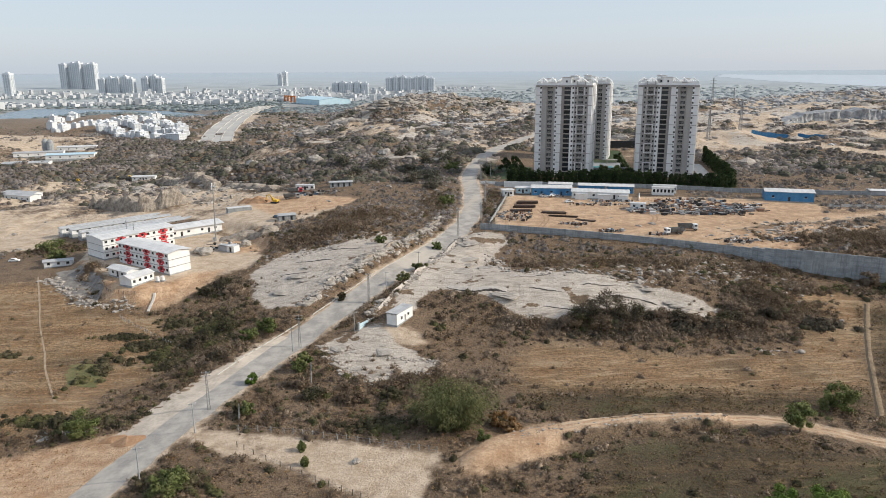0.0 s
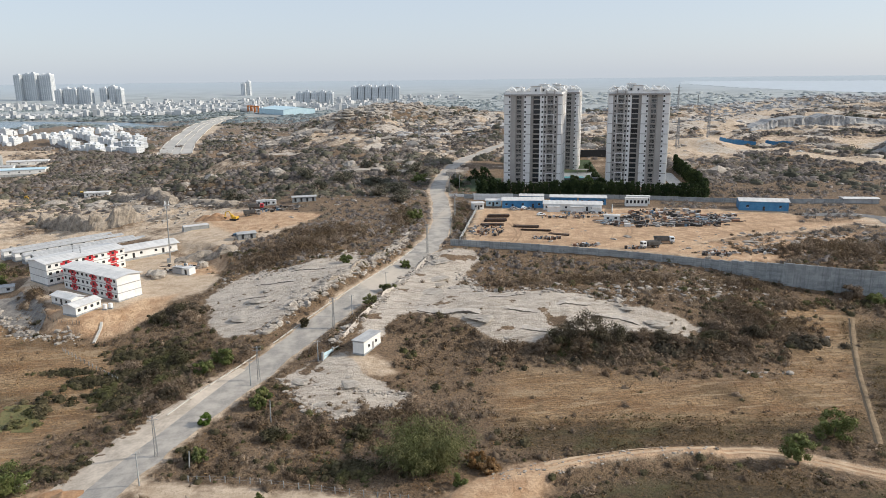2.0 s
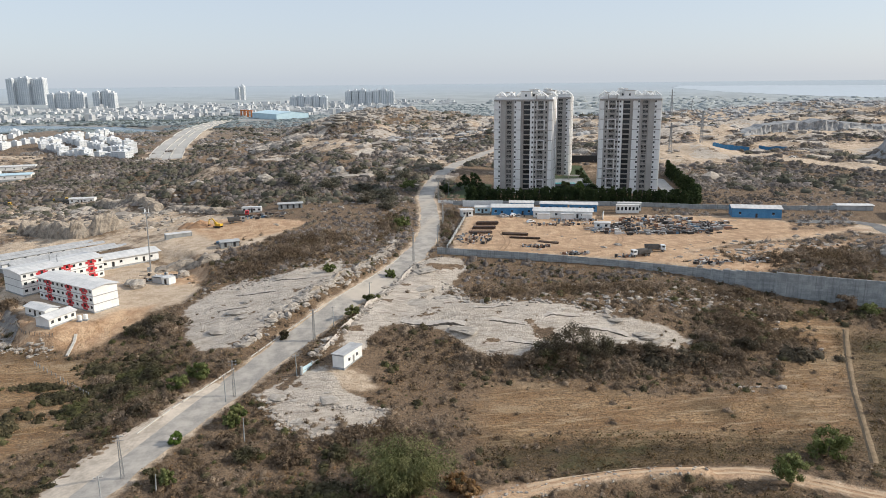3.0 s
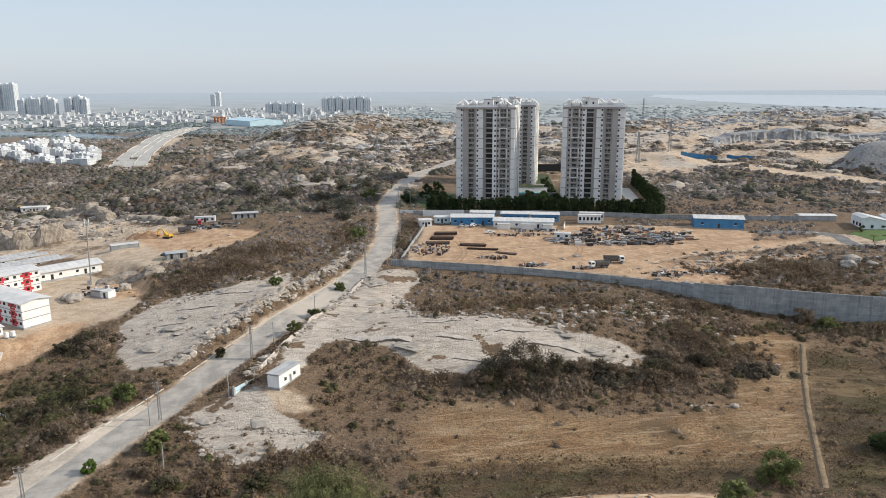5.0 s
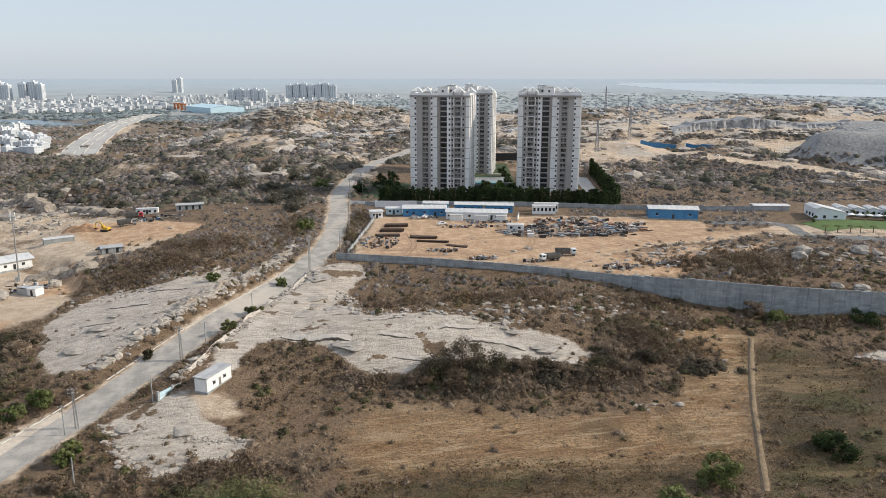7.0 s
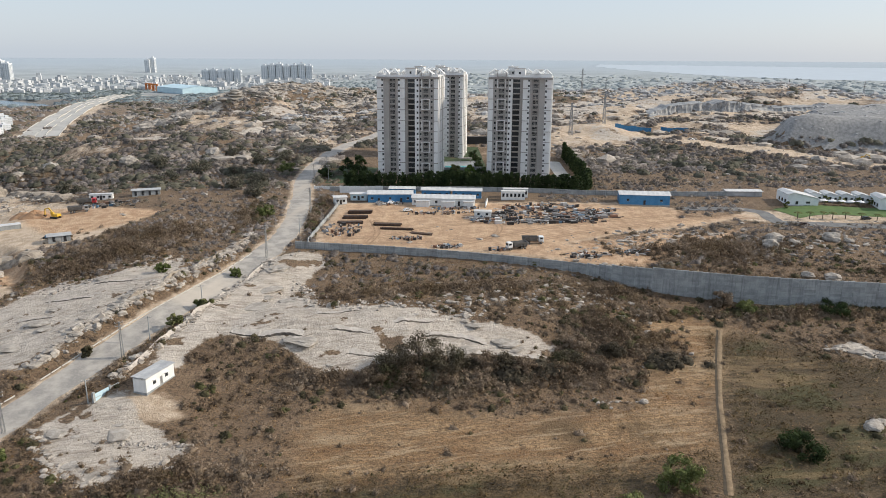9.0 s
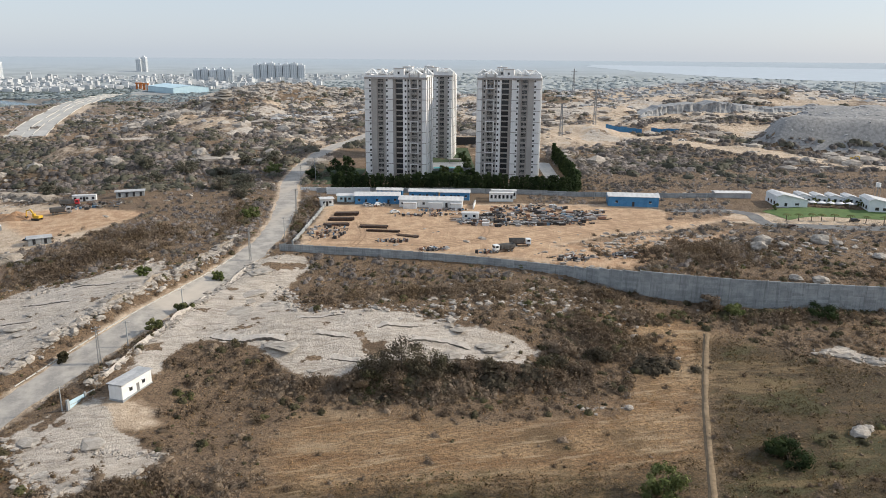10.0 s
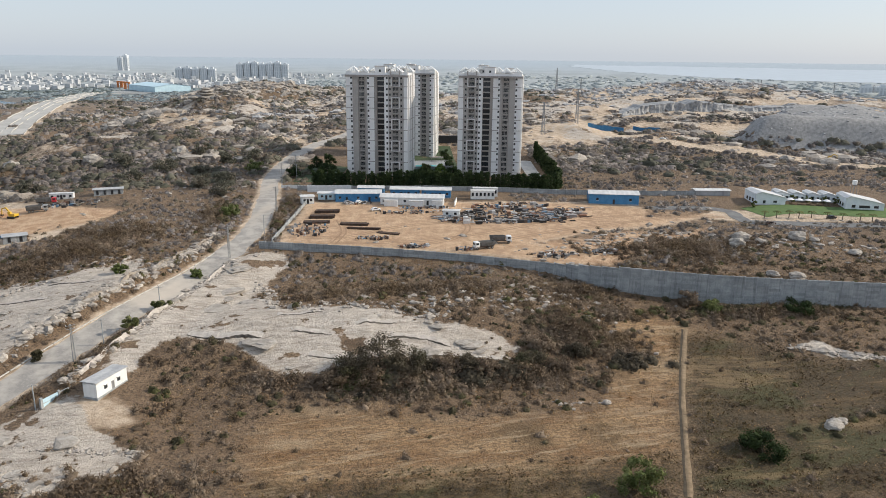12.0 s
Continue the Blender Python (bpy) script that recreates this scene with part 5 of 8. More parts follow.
# ---------------- plants ----------------
def plant_shape(rng, twigs, leaves, flat=0.68, fat=1.0, core=(8, 3), full=0.74):
    """Unit plant: a lumpy inner body of fine growth, twigs that point outwards and small leaves on its shell."""
    n = twigs + leaves
    lumps = rng.uniform(0.45, 1.3, 9)

    def lump_at(a):
        k = a / math.tau * 9
        i = np.floor(k).astype(int)
        return lumps[i % 9] * (1 - k + i) + lumps[(i + 1) % 9] * (k - i)

    a, u = rng.uniform(0, math.tau, n), rng.uniform(0, 1, n) ** 0.8 * math.pi / 2
    lump = lump_at(a) * rng.uniform(0.88, 1.1, n)
    d = np.stack([np.cos(a) * np.cos(u), np.sin(a) * np.cos(u), np.sin(u)], 1)
    twig = np.arange(n) < twigs
    r = np.where(twig, rng.uniform(0.35, 0.8, n), rng.uniform(0.68, 1.0, n)) * lump
    p = d * r[:, None] * np.array([1, 1, flat])
    side = np.cross(d, rng.normal(size=(n, 3)))
    side /= np.linalg.norm(side, axis=1)[:, None] + 1e-6
    up = np.cross(side, d) + rng.normal(size=(n, 3)) * 0.35
    w = np.where(twig, 0.024, rng.uniform(0.06, 0.125, n))[:, None] * fat
    tip = np.where(twig[:, None], p + d * 0.36 + rng.normal(size=(n, 3)) * 0.10, p + up * w * 1.5)
    tri = np.stack([p - side * w, p + side * w, tip], 1)
    tri[:, :, 2] = np.maximum(tri[:, :, 2], -0.15)
    verts, faces = [tri.reshape(-1, 3)], [np.arange(n * 3).reshape(-1, 3)]
    if core:
        seg, rings = core
        base, body, fs = n * 3, [], []
        for k in range(rings):
            for j in range(seg):
                aa = np.array([(j + 0.5 * (k % 2)) * math.tau / seg])
                e = math.pi / 2 * k / rings
                q = full * float(lump_at(aa)[0]) * rng.uniform(0.66, 1.22)
                body.append((q * math.cos(aa[0]) * math.cos(e), q * math.sin(aa[0]) * math.cos(e), flat * q * math.sin(e) - (0.12 if k == 0 else 0)))
        body.append((0, 0, full * flat * rng.uniform(0.7, 1.05)))
        for k in range(rings - 1):
            for j in range(seg):
                a0, a1, b0, b1 = k * seg + j, k * seg + (j + 1) % seg, (k + 1) * seg + j, (k + 1) * seg + (j + 1) % seg
                fs += [(a0, a1, b0), (a1, b1, b0)] if k % 2 == 0 else [(a0, a1, b1), (a0, b1, b0)]
        fs += [((rings - 1) * seg + j, (rings - 1) * seg + (j + 1) % seg, rings * seg) for j in range(seg)]
        verts.append(np.array(body))
        faces.append(np.array(fs) + base)
    return np.concatenate(verts), np.concatenate(faces)


def scatter(name, label, category, mat, places, shapes, seed, soft=True):
    """One joined mesh of many plants or stones; places are rows of x, y, size, height factor."""
    rng = np.random.default_rng(seed)
    places = np.asarray(places, float)
    z = height(places[:, 0], places[:, 1])
    pick = rng.integers(0, len(shapes), len(places))
    verts, faces, count = [], [], 0
    for k, (v, f) in enumerate(shapes):
        sel = np.where(pick == k)[0]
        if not len(sel):
            continue
        a = rng.uniform(0, math.tau, len(sel))
        c, s = np.cos(a)[:, None], np.sin(a)[:, None]
        size, tall = places[sel, 2][:, None], places[sel, 3][:, None]
        x = (v[None, :, 0] * c - v[None, :, 1] * s) * size + places[sel, 0][:, None]
        y = (v[None, :, 0] * s + v[None, :, 1] * c) * size + places[sel, 1][:, None]
        zz = v[None, :, 2] * size * tall + z[sel][:, None]
        verts.append(np.stack([x, y, zz], -1).reshape(-1, 3))
        faces.append((f[None] + (np.arange(len(sel)) * len(v))[:, None, None] + count).reshape(-1, 3))
        count += len(sel) * len(v)
    me = quick_mesh(name, np.concatenate(verts), np.concatenate(faces), soft)
    me.materials.append(mat)
    return tagged(new(name, me), label, category, kind="stuff")


BUILT = [(15, 405, 150, 520), (-205, 245, -126, 362), (-140, 296, -100, 335), (14, 352, 112, 392), (143, 348, 172, 366), (208, 322, 305, 385), (-29, 198, -12, 214), (-102, 380, -64, 396), (-256, 504, -232, 520)]
TRENCH = [(136, 232), (118, 195), (100, 154)]


def open_ground(n, area, seed, keep):
    """Random places in the area where keep(zones, x, y) leaves room for plants."""
    rng = np.random.default_rng(seed)
    x, y = rng.uniform(area[0], area[2], n), rng.uniform(area[1], area[3], n)
    z = zones(x, y)
    p = keep(z, x, y)
    p = p * (line_distance(x, y, ROAD) > 6.2) * (line_distance(x, y, TRACK) > 3.4) * (line_distance(x, y, APRON) > 5.2 - 3 * smooth(165, 197, y)) * (line_distance(x, y, LOW + HIGH[1:]) > 1.2) * (line_distance(x, y, TRENCH) > 1.6)
    p = p * (poly_mask(x, y, HEAP, 6.0) < 0.3)
    for x0, y0, x1, y1 in BUILT:
        p = p * ~((x > x0) & (x < x1) & (y > y0) & (y < y1))
    ok = rng.random(n) < p
    return x[ok], y[ok], rng


def rows_of(x, y, rng, lo, hi, tall=(0.7, 1.1), power=1.6):
    n = len(x)
    return np.stack([x, y, lo + (hi - lo) * rng.random(n) ** power, rng.uniform(*tall, n)], 1)


shape_rng = np.random.default_rng(11)
TWIGGY = [plant_shape(shape_rng, 58, 24, fat=1.15, core=(7, 2), full=0.60) for _ in range(8)]
LOWBUSH = [plant_shape(shape_rng, 18, 4, 0.55, fat=1.4, core=(5, 2), full=0.5) for _ in range(6)]
MIDDLE = [plant_shape(shape_rng, 20, 18, fat=1.5, core=(6, 2), full=0.66) for _ in range(6)]
LEAFY = [plant_shape(shape_rng, 8, 58, fat=1.5) for _ in range(7)]
SMALL = [plant_shape(shape_rng, 6, 2, 1.0, 2.6, None) for _ in range(6)]
COARSE = [plant_shape(shape_rng, 4, 26, fat=1.6, core=(8, 3), full=0.8) for _ in range(6)]
FAR_BUSH = [plant_shape(shape_rng, 0, 12, fat=1.9, core=(7, 2), full=0.82) for _ in range(7)]
DISTANT = [plant_shape(shape_rng, 0, 5, fat=2.2, core=(6, 2), full=0.85) for _ in range(6)]


def scrub_keep(z, x, y):
    bare = np.maximum.reduce([z["rock"], z["sand"], z["clay"]])
    clump = np.clip(0.68 + 1.3 * fbm(x, y, 22, 3, 41), 0.22, 1)
    grassy = 1 - 0.97 * smooth(0.35, 0.6, z["straw"]) - 0.85 * smooth(0.4, 0.7, z["green"])
    return clump * (1 - smooth(0.34, 0.52, bare)) * np.clip(grassy, 0, 1)


x, y, rng = open_ground(15500, (-205, 100, 250, 268), 3, scrub_keep)
scatter("dry_scrub", "grey-brown leafless thorn scrub over the dry ground", "scrub", M_SCRUB, rows_of(x, y, rng, 0.5, 2.5, (0.55, 1.15), 1.6), TWIGGY, 5)
x, y, rng = open_ground(19000, (-225, 268, 400, 475), 4, scrub_keep)
scatter("upper_scrub", "grey-brown dry scrub on the upper ground", "scrub", M_HILL, rows_of(x, y, rng, 0.7, 2.8), MIDDLE, 5)
x, y, rng = open_ground(6500, (-205, 100, 270, 300), 7, scrub_keep)
scatter("olive_scrub", "dusty olive-green low bushes among dry scrub", "bush", M_OLIVE, rows_of(x, y, rng, 0.5, 2.1, power=2.0), LEAFY, 6)
x, y, rng = open_ground(95000, (-190, 100, 240, 300), 8, lambda z, x, y: 0.85 * (1 - 0.8 * smooth(0.35, 0.6, z["green"])) * (1 - smooth(0.3, 0.5, np.maximum(z["rock"], z["sand"]))) * np.clip(0.55 + 1.3 * fbm(x, y, 14, 3, 4), 0.1, 1))
scatter("dry_grass_tufts", "short straw-brown dry grass tufts", "grass", M_STRAW, rows_of(x, y, rng, 0.25, 0.95, (0.5, 1.0)), SMALL, 9)
x, y, rng = open_ground(2000, (-90, 160, 140, 300), 12, lambda z, x, y: 0.55 * smooth(0.45, 0.6, z["rock"]) * np.clip(0.15 + 2.2 * fbm(x, y, 9, 2, 77), 0, 1))
scatter("rock_scrub", "small dry bushes rooted in rock cracks", "scrub", M_SCRUB, rows_of(x, y, rng, 0.4, 1.3, (0.5, 0.8)), TWIGGY, 15)


x, y, rng = open_ground(85000, (-175, 95, 215, 232), 13, lambda z, x, y: 0.9 * smooth(0.3, 0.5, z["green"]) * np.clip(0.5 + 1.5 * fbm(x, y, 10, 3, 14), 0.1, 1))
scatter("dark_grass", "tall dull brown dry grass along the track and fields", "grass", M_DULL, rows_of(x, y, rng, 0.4, 1.3, (0.6, 1.1)), SMALL, 16)


x, y, rng = open_ground(34000, (-205, 98, 235, 290), 17, lambda z, x, y: (1 - smooth(0.3, 0.5, np.maximum.reduce([z["rock"], z["sand"], z["clay"]]))) * np.clip(0.45 + 1.2 * fbm(x, y, 12, 3, 24), 0.05, 1) * (1 - 0.97 * smooth(0.35, 0.6, z["straw"])) * (1 - 0.75 * smooth(0.35, 0.6, z["green"])))
scatter("low_scrub", "low dry twiggy scrub between the larger bushes", "scrub", M_SCRUB, rows_of(x, y, rng, 0.5, 1.4), LOWBUSH, 18)


def thicket(n, spots, lo, hi, seed):
    rng = np.random.default_rng(seed)
    rows = []
    for cx, cy, rx, ry, share in spots:
        for _ in range(int(n * share)):
            a, r = rng.uniform(0, math.tau), min(1.5, abs(rng.normal()) * 0.62)
            rows.append((cx + rx * r * math.cos(a), cy + ry * r * math.sin(a), rng.uniform(lo, hi) * (1.25 - 0.5 * r), rng.uniform(0.75, 1.1)))
    rows = np.array(rows)
    x, y = rows[:, 0], rows[:, 1]
    clear = (line_distance(x, y, ROAD) > 5.6 - 0.8 * smooth(300, 340, y)) & (line_distance(x, y, APRON) > 5.2 - 3 * smooth(165, 197, y)) & (line_distance(x, y, TRACK) > 3.4)
    return rows[clear]


scatter("thicket_dark", "dense dark grey-brown thorn thicket below the bare rock", "scrub", M_SCRUB,
        thicket(1250, [(48, 203, 20, 6, 0.3), (80, 206, 20, 7, 0.2), (100, 228, 17, 14, 0.36), (-89, 238, 9, 7, 0.12), (60, 255, 50, 12, 0.25), (112, 255, 14, 8, 0.12), (-60, 300, 26, 20, 0.35), (-52, 322, 24, 16, 0.3), (-72, 285, 13, 11, 0.2), (-20, 345, 9, 30, 0.1),
                      (-10, 168, 36, 11, 0.12), (-75, 185, 14, 16, 0.2), (160, 285, 40, 22, 0.5), (16, 207, 14, 6, 0.05), (165, 240, 40, 5, 0.15), (-150, 258, 6, 10, 0.03), (-187, 296, 16, 9, 0.1), (7.5, 338, 2.0, 26, 0.08), (11, 366, 2.5, 16, 0.06)], 1.1, 3.3, 21), TWIGGY, 22)
scatter("hedgerow", "dark olive hedgerow of thorn bushes across the dry field", "bush", M_OLIVE,
        thicket(420, [(-111, 205, 9, 2.0, 0.2), (-103, 198.5, 6, 3, 0.2), (-94, 190, 6, 4, 0.3), (-87, 183, 5, 5, 0.3), (-92, 201, 8, 6, 0.35), (-80, 190, 7, 9, 0.4), (-84, 205, 8, 9, 0.35), (-97, 215, 9, 5, 0.2), (-150, 190, 14, 4, 0.1)], 0.8, 2.2, 29), LEAFY, 30)
scatter("thicket_olive", "dense olive-green bushes along ditches and rock edges", "bush", M_OLIVE,
        thicket(560, [(46, 204, 14, 5, 0.35), (-90, 238, 8, 6, 0.2), (-78, 190, 12, 20, 0.3), (-20, 145, 12, 5, 0.15), (160, 242, 45, 3, 0.3), (-100, 150, 30, 4, 0.25), (-186, 297, 14, 8, 0.2), (-60, 118, 8, 5, 0.2), (100, 228, 18, 14, 0.2), (-16, 350, 7, 34, 0.15), (-85, 212, 10, 12, 0.2), (-108, 180, 12, 20, 0.06), (7.5, 338, 2.0, 26, 0.08), (10.5, 366, 2.5, 16, 0.06)], 1.0, 2.5, 23), LEAFY, 24)
x, y, rng = open_ground(42000, (-420, 430, 520, 860), 31, lambda z, x, y: np.clip(0.62 + 1.2 * fbm(x, y, 60, 3, 52), 0.12, 1) * (1 - smooth(0.40, 0.55, z["sand"])) * (1 - 0.7 * smooth(0.42, 0.6, z["rock"])))
scatter("hill_scrub", "grey-brown scrub covering the rocky hills", "scrub", M_HILL, rows_of(x, y, rng, 1.0, 4.6, (0.55, 1.15), 1.7), FAR_BUSH, 33)
x, y, rng = open_ground(16000, (-480, 840, 700, 1500), 34, lambda z, x, y: np.clip(0.6 + 1.2 * fbm(x, y, 90, 3, 53), 0.12, 1) * (1 - smooth(0.40, 0.55, z["sand"])) * (line_distance(x, y, HIGHWAY) > 26) * (poly_mask(x, y, LAKE, 10) < 0.2))
scatter("ridge_scrub", "grey-brown scrub on the far ridge, paled as by haze", "scrub", M_RIDGE, rows_of(x, y, rng, 2.0, 5.0), FAR_BUSH, 37)
x, y, rng = open_ground(17000, (-420, 400, 560, 1250), 35, lambda z, x, y: np.clip(0.22 + 2.0 * fbm(x, y, 45, 3, 62) + 0.35 * hill(x, y, -90, 520, 80, 90), 0.03, 1) * (1 - smooth(0.40, 0.55, np.maximum(z["rock"], z["sand"]))) * (line_distance(x, y, HIGHWAY) > 26))
scatter("hill_bushes", "dark green bushes on the rocky hills, greyed as by haze", "bush", M_SLOPEWOOD, rows_of(x, y, rng, 2.0, 6.6, (0.6, 1.1), 1.7), COARSE, 36)


scatter("mound_bushes", "tall dark olive bushes heaped below the bare rock", "bush", M_MOUND,
        thicket(150, [(47, 203.5, 13, 4.5, 0.8), (78, 207, 9, 4, 0.3), (-90, 239, 8, 6, 0.5), (66, 205, 8, 3, 0.25), (112, 214, 12, 8, 0.12)], 2.0, 3.4, 25), LEAFY, 26)
scatter("mound_scrub", "tall grey-brown thorn bushes heaped below the bare rock", "scrub", M_SCRUB,
        thicket(150, [(50, 204.5, 14, 5, 0.6), (80, 207, 12, 5, 0.4), (-88, 240, 8, 6, 0.3), (110, 222, 14, 12, 0.5), (118, 240, 10, 6, 0.2)], 2.0, 3.4, 27), TWIGGY, 28)


def crown_mesh(rng, clumps, per, leaf):
    """Leaf cards gathered in clumps; rows of centre x, y, z and radius."""
    tri = []
    for cx, cy, cz, r in clumps:
        for _ in range(per):
            d = rng.normal(size=3)
            d /= np.linalg.norm(d)
            p = np.array([cx, cy, cz]) + d * r * rng.uniform(0.35, 1.0) * np.array([1, 1, 0.8])
            s1 = np.cross(d, rng.normal(size=3))
            s1 /= np.linalg.norm(s1)
            s2 = np.cross(d, s1) + rng.normal(size=3) * 0.3
            s = leaf * rng.uniform(0.6, 1.3)
            tri += [p - s1 * s, p + s1 * s, p + s2 * s * 1.4]
    tri = np.array(tri)
    return quick_mesh("crown", tri, np.arange(len(tri)).reshape(-1, 3))


def tree(x, y, tall, spread_r, mat, label, seed, per=70, leaf=0.28, clumps=22, category="tree", group="", bare=0.14, name="tree"):
    rng = np.random.default_rng(seed)
    t = thing(name, on_ground(x, y, 0, 0.15), label, category, group)
    trunk = bmesh.new()
    top = Vector((rng.normal() * 0.3, rng.normal() * 0.3, tall * 0.55))
    add_tube(trunk, (0, 0, -0.3), top, 0.035 * tall, 0.018 * tall, 7)
    rows = []
    for k in range(clumps):
        a, r = rng.uniform(0, math.tau), spread_r * math.sqrt(rng.random()) * 0.86
        z = tall * (bare + (0.92 - bare) * rng.random() * (1 - 0.35 * (r / spread_r) ** 2))
        if name == "bush":
            z = tall * 0.8 * math.sqrt(1 - (r / spread_r) ** 2) * rng.uniform(0.35, 1.0)
        rows.append((r * math.cos(a), r * math.sin(a), z, spread_r * (rng.uniform(0.24, 0.46) if spread_r > 3 else rng.uniform(0.17, 0.36))))
        if k < 6:
            add_tube(trunk, top * rng.uniform(0.4, 1.0), (rows[-1][0], rows[-1][1], z), 0.012 * tall, 0.005 * tall, 5)
    part("trunk", trunk, M_BARK, t)
    me = crown_mesh(rng, rows, per, leaf)
    me.materials.append(mat)
    new("crown", me).parent = t
    return t


for i, (x, y, tall, r, mat, label) in enumerate((
        (-93, 144, 6.5, 4.6, M_LEAF, "round green tree beside the road bend"),
        (-64, 201, 4.5, 3.2, M_LEAF, "green bushy tree by the kerb"), (-68, 196, 4.0, 3.0, M_LEAF, "green bushy tree by the kerb"),
        (-58.5, 166, 4.0, 1.5, M_BRIGHT, "small fresh green tree at the road edge"), (-46, 177, 5.0, 2.6, M_LEAF, "green tree over dry scrub"),
        (-47.5, 174, 4.0, 2.2, M_LEAF, "green tree over dry scrub"),
        (91, 157, 6.5, 4.4, M_LEAF, "dense green tree beside the dirt track"), (77, 145.5, 7.5, 3.6, M_LEAF, "open olive-green tree beside the dirt track"),
        (60, 113, 6.0, 3.6, M_BRIGHT, "bright green leafy tree"), (68, 112, 6.5, 4.2, M_BRIGHT, "bright green leafy tree"), (77, 111, 5.0, 3.5, M_BRIGHT, "bright green leafy tree"),
        (-60, 116, 4.5, 4.4, M_LEAF, "low spreading green tree beside the road"), (-54, 148.5, 4.5, 1.8, M_LEAF, "slim green tree by the fence posts"),
        (-57, 150, 3.5, 1.6, M_OLIVE, "small dusty tree by the road"), (-13.5, 346, 5.0, 4.0, M_LEAF, "dark green tree by the upper road"),
        (-14.5, 277, 3.0, 2.2, M_LEAF, "small green tree at the rock edge"), (-24.5, 235, 4.5, 2.4, M_BAMBOO, "green bush-like tree at the road edge"), (-19.5, 249, 3.2, 3.0, M_BAMBOO, "low green tree at the road edge"),
        (-37, 272, 3.2, 2.4, M_LEAF, "small green tree on the rock bank"), (-44, 222, 2.8, 1.6, M_OLIVE, "thin dusty tree by the road"),
        (123, 167, 5.0, 5.0, M_HEDGE, "low dark green tree in the field"), 
        (143, 246, 6.0, 4.0, M_SCRUB, "bare grey-brown tree before the tall wall"), (150, 243, 4.0, 3.2, M_LEAF, "green tree before the tall wall"),
        (178, 240, 4.5, 5.0, M_HEDGE, "dark green tree before the tall wall"), (-37, 133, 2.6, 0.8, M_LEAF, "small young tree in the bare yard"), (-35, 127, 2.2, 0.7, M_LEAF, "small young tree in the bare yard"),
        (-34, 400, 8, 6, M_SLOPEWOOD, "dark green tree on the hillside"), (-24, 412, 7, 6, M_SLOPEWOOD, "dark green tree on the hillside"),
        (-14, 440, 7, 5, M_LEAF, "green tree above the road"), (-40, 430, 6, 5, M_SLOPEWOOD, "dark green tree on the hillside"), (20, 440, 9, 5, M_HEDGE, "tall dark tree in the apartment garden"),
        (27, 452, 9, 4, M_HEDGE, "tall dark tree in the apartment garden"), (8, 425, 6, 4, M_HEDGE, "dark tree by the apartment drive"), (26, 425, 8, 5, M_HEDGE, "tall dark tree in the apartment garden"),
        (74, 419, 5, 3.2, M_HEDGE, "dark green garden tree between the towers"), (84, 416, 5, 3.0, M_LEAF, "green garden tree between the towers"), (92, 420, 6, 3.4, M_HEDGE, "dark green garden tree between the towers"),
        (95, 446, 6, 3.4, M_HEDGE, "dark green garden tree between the towers"), (72, 470, 7, 4, M_HEDGE, "dark green garden tree between the towers"), (96, 474, 7, 4, M_HEDGE, "dark green garden tree between the towers"),
        (-120, 415, 7, 6, M_SLOPEWOOD, "dark green tree on the hillside, greyed as by haze"), (-72, 418, 7, 6.5, M_SLOPEWOOD, "green tree on the hillside, greyed as by haze"), (-60, 440, 8, 7, M_SLOPEWOOD, "dark green tree on the hillside, greyed as by haze"), (-30, 462, 8, 6, M_SLOPEWOOD, "dark green tree on the hillside, greyed as by haze"),
        (-85, 455, 7, 6, M_SLOPEWOOD, "green tree on the hillside, greyed as by haze"), (-18, 470, 8, 6, M_SLOPEWOOD, "dark green tree on the hillside, greyed as by haze"), (-48, 480, 8, 6, M_SLOPEWOOD, "green tree on the hillside, greyed as by haze"), (-22, 384, 7, 6, M_SLOPEWOOD, "dark green tree on the hillside, greyed as by haze"),
        (88, 436, 5, 3, M_BRIGHT, "bright green garden tree between the towers"), (80, 440, 5, 3, M_LEAF, "green garden tree between the towers"),
        (-190, 297, 5, 6, M_LEAF, "spreading green tree below the camp"), (-177, 280, 4.5, 4, M_LEAF, "green tree below the camp bank"))):
    tree(x, y, tall, r, mat, label, 100 + i, per=150 if y < 260 else 70, leaf=0.25 if y < 260 else 0.36)


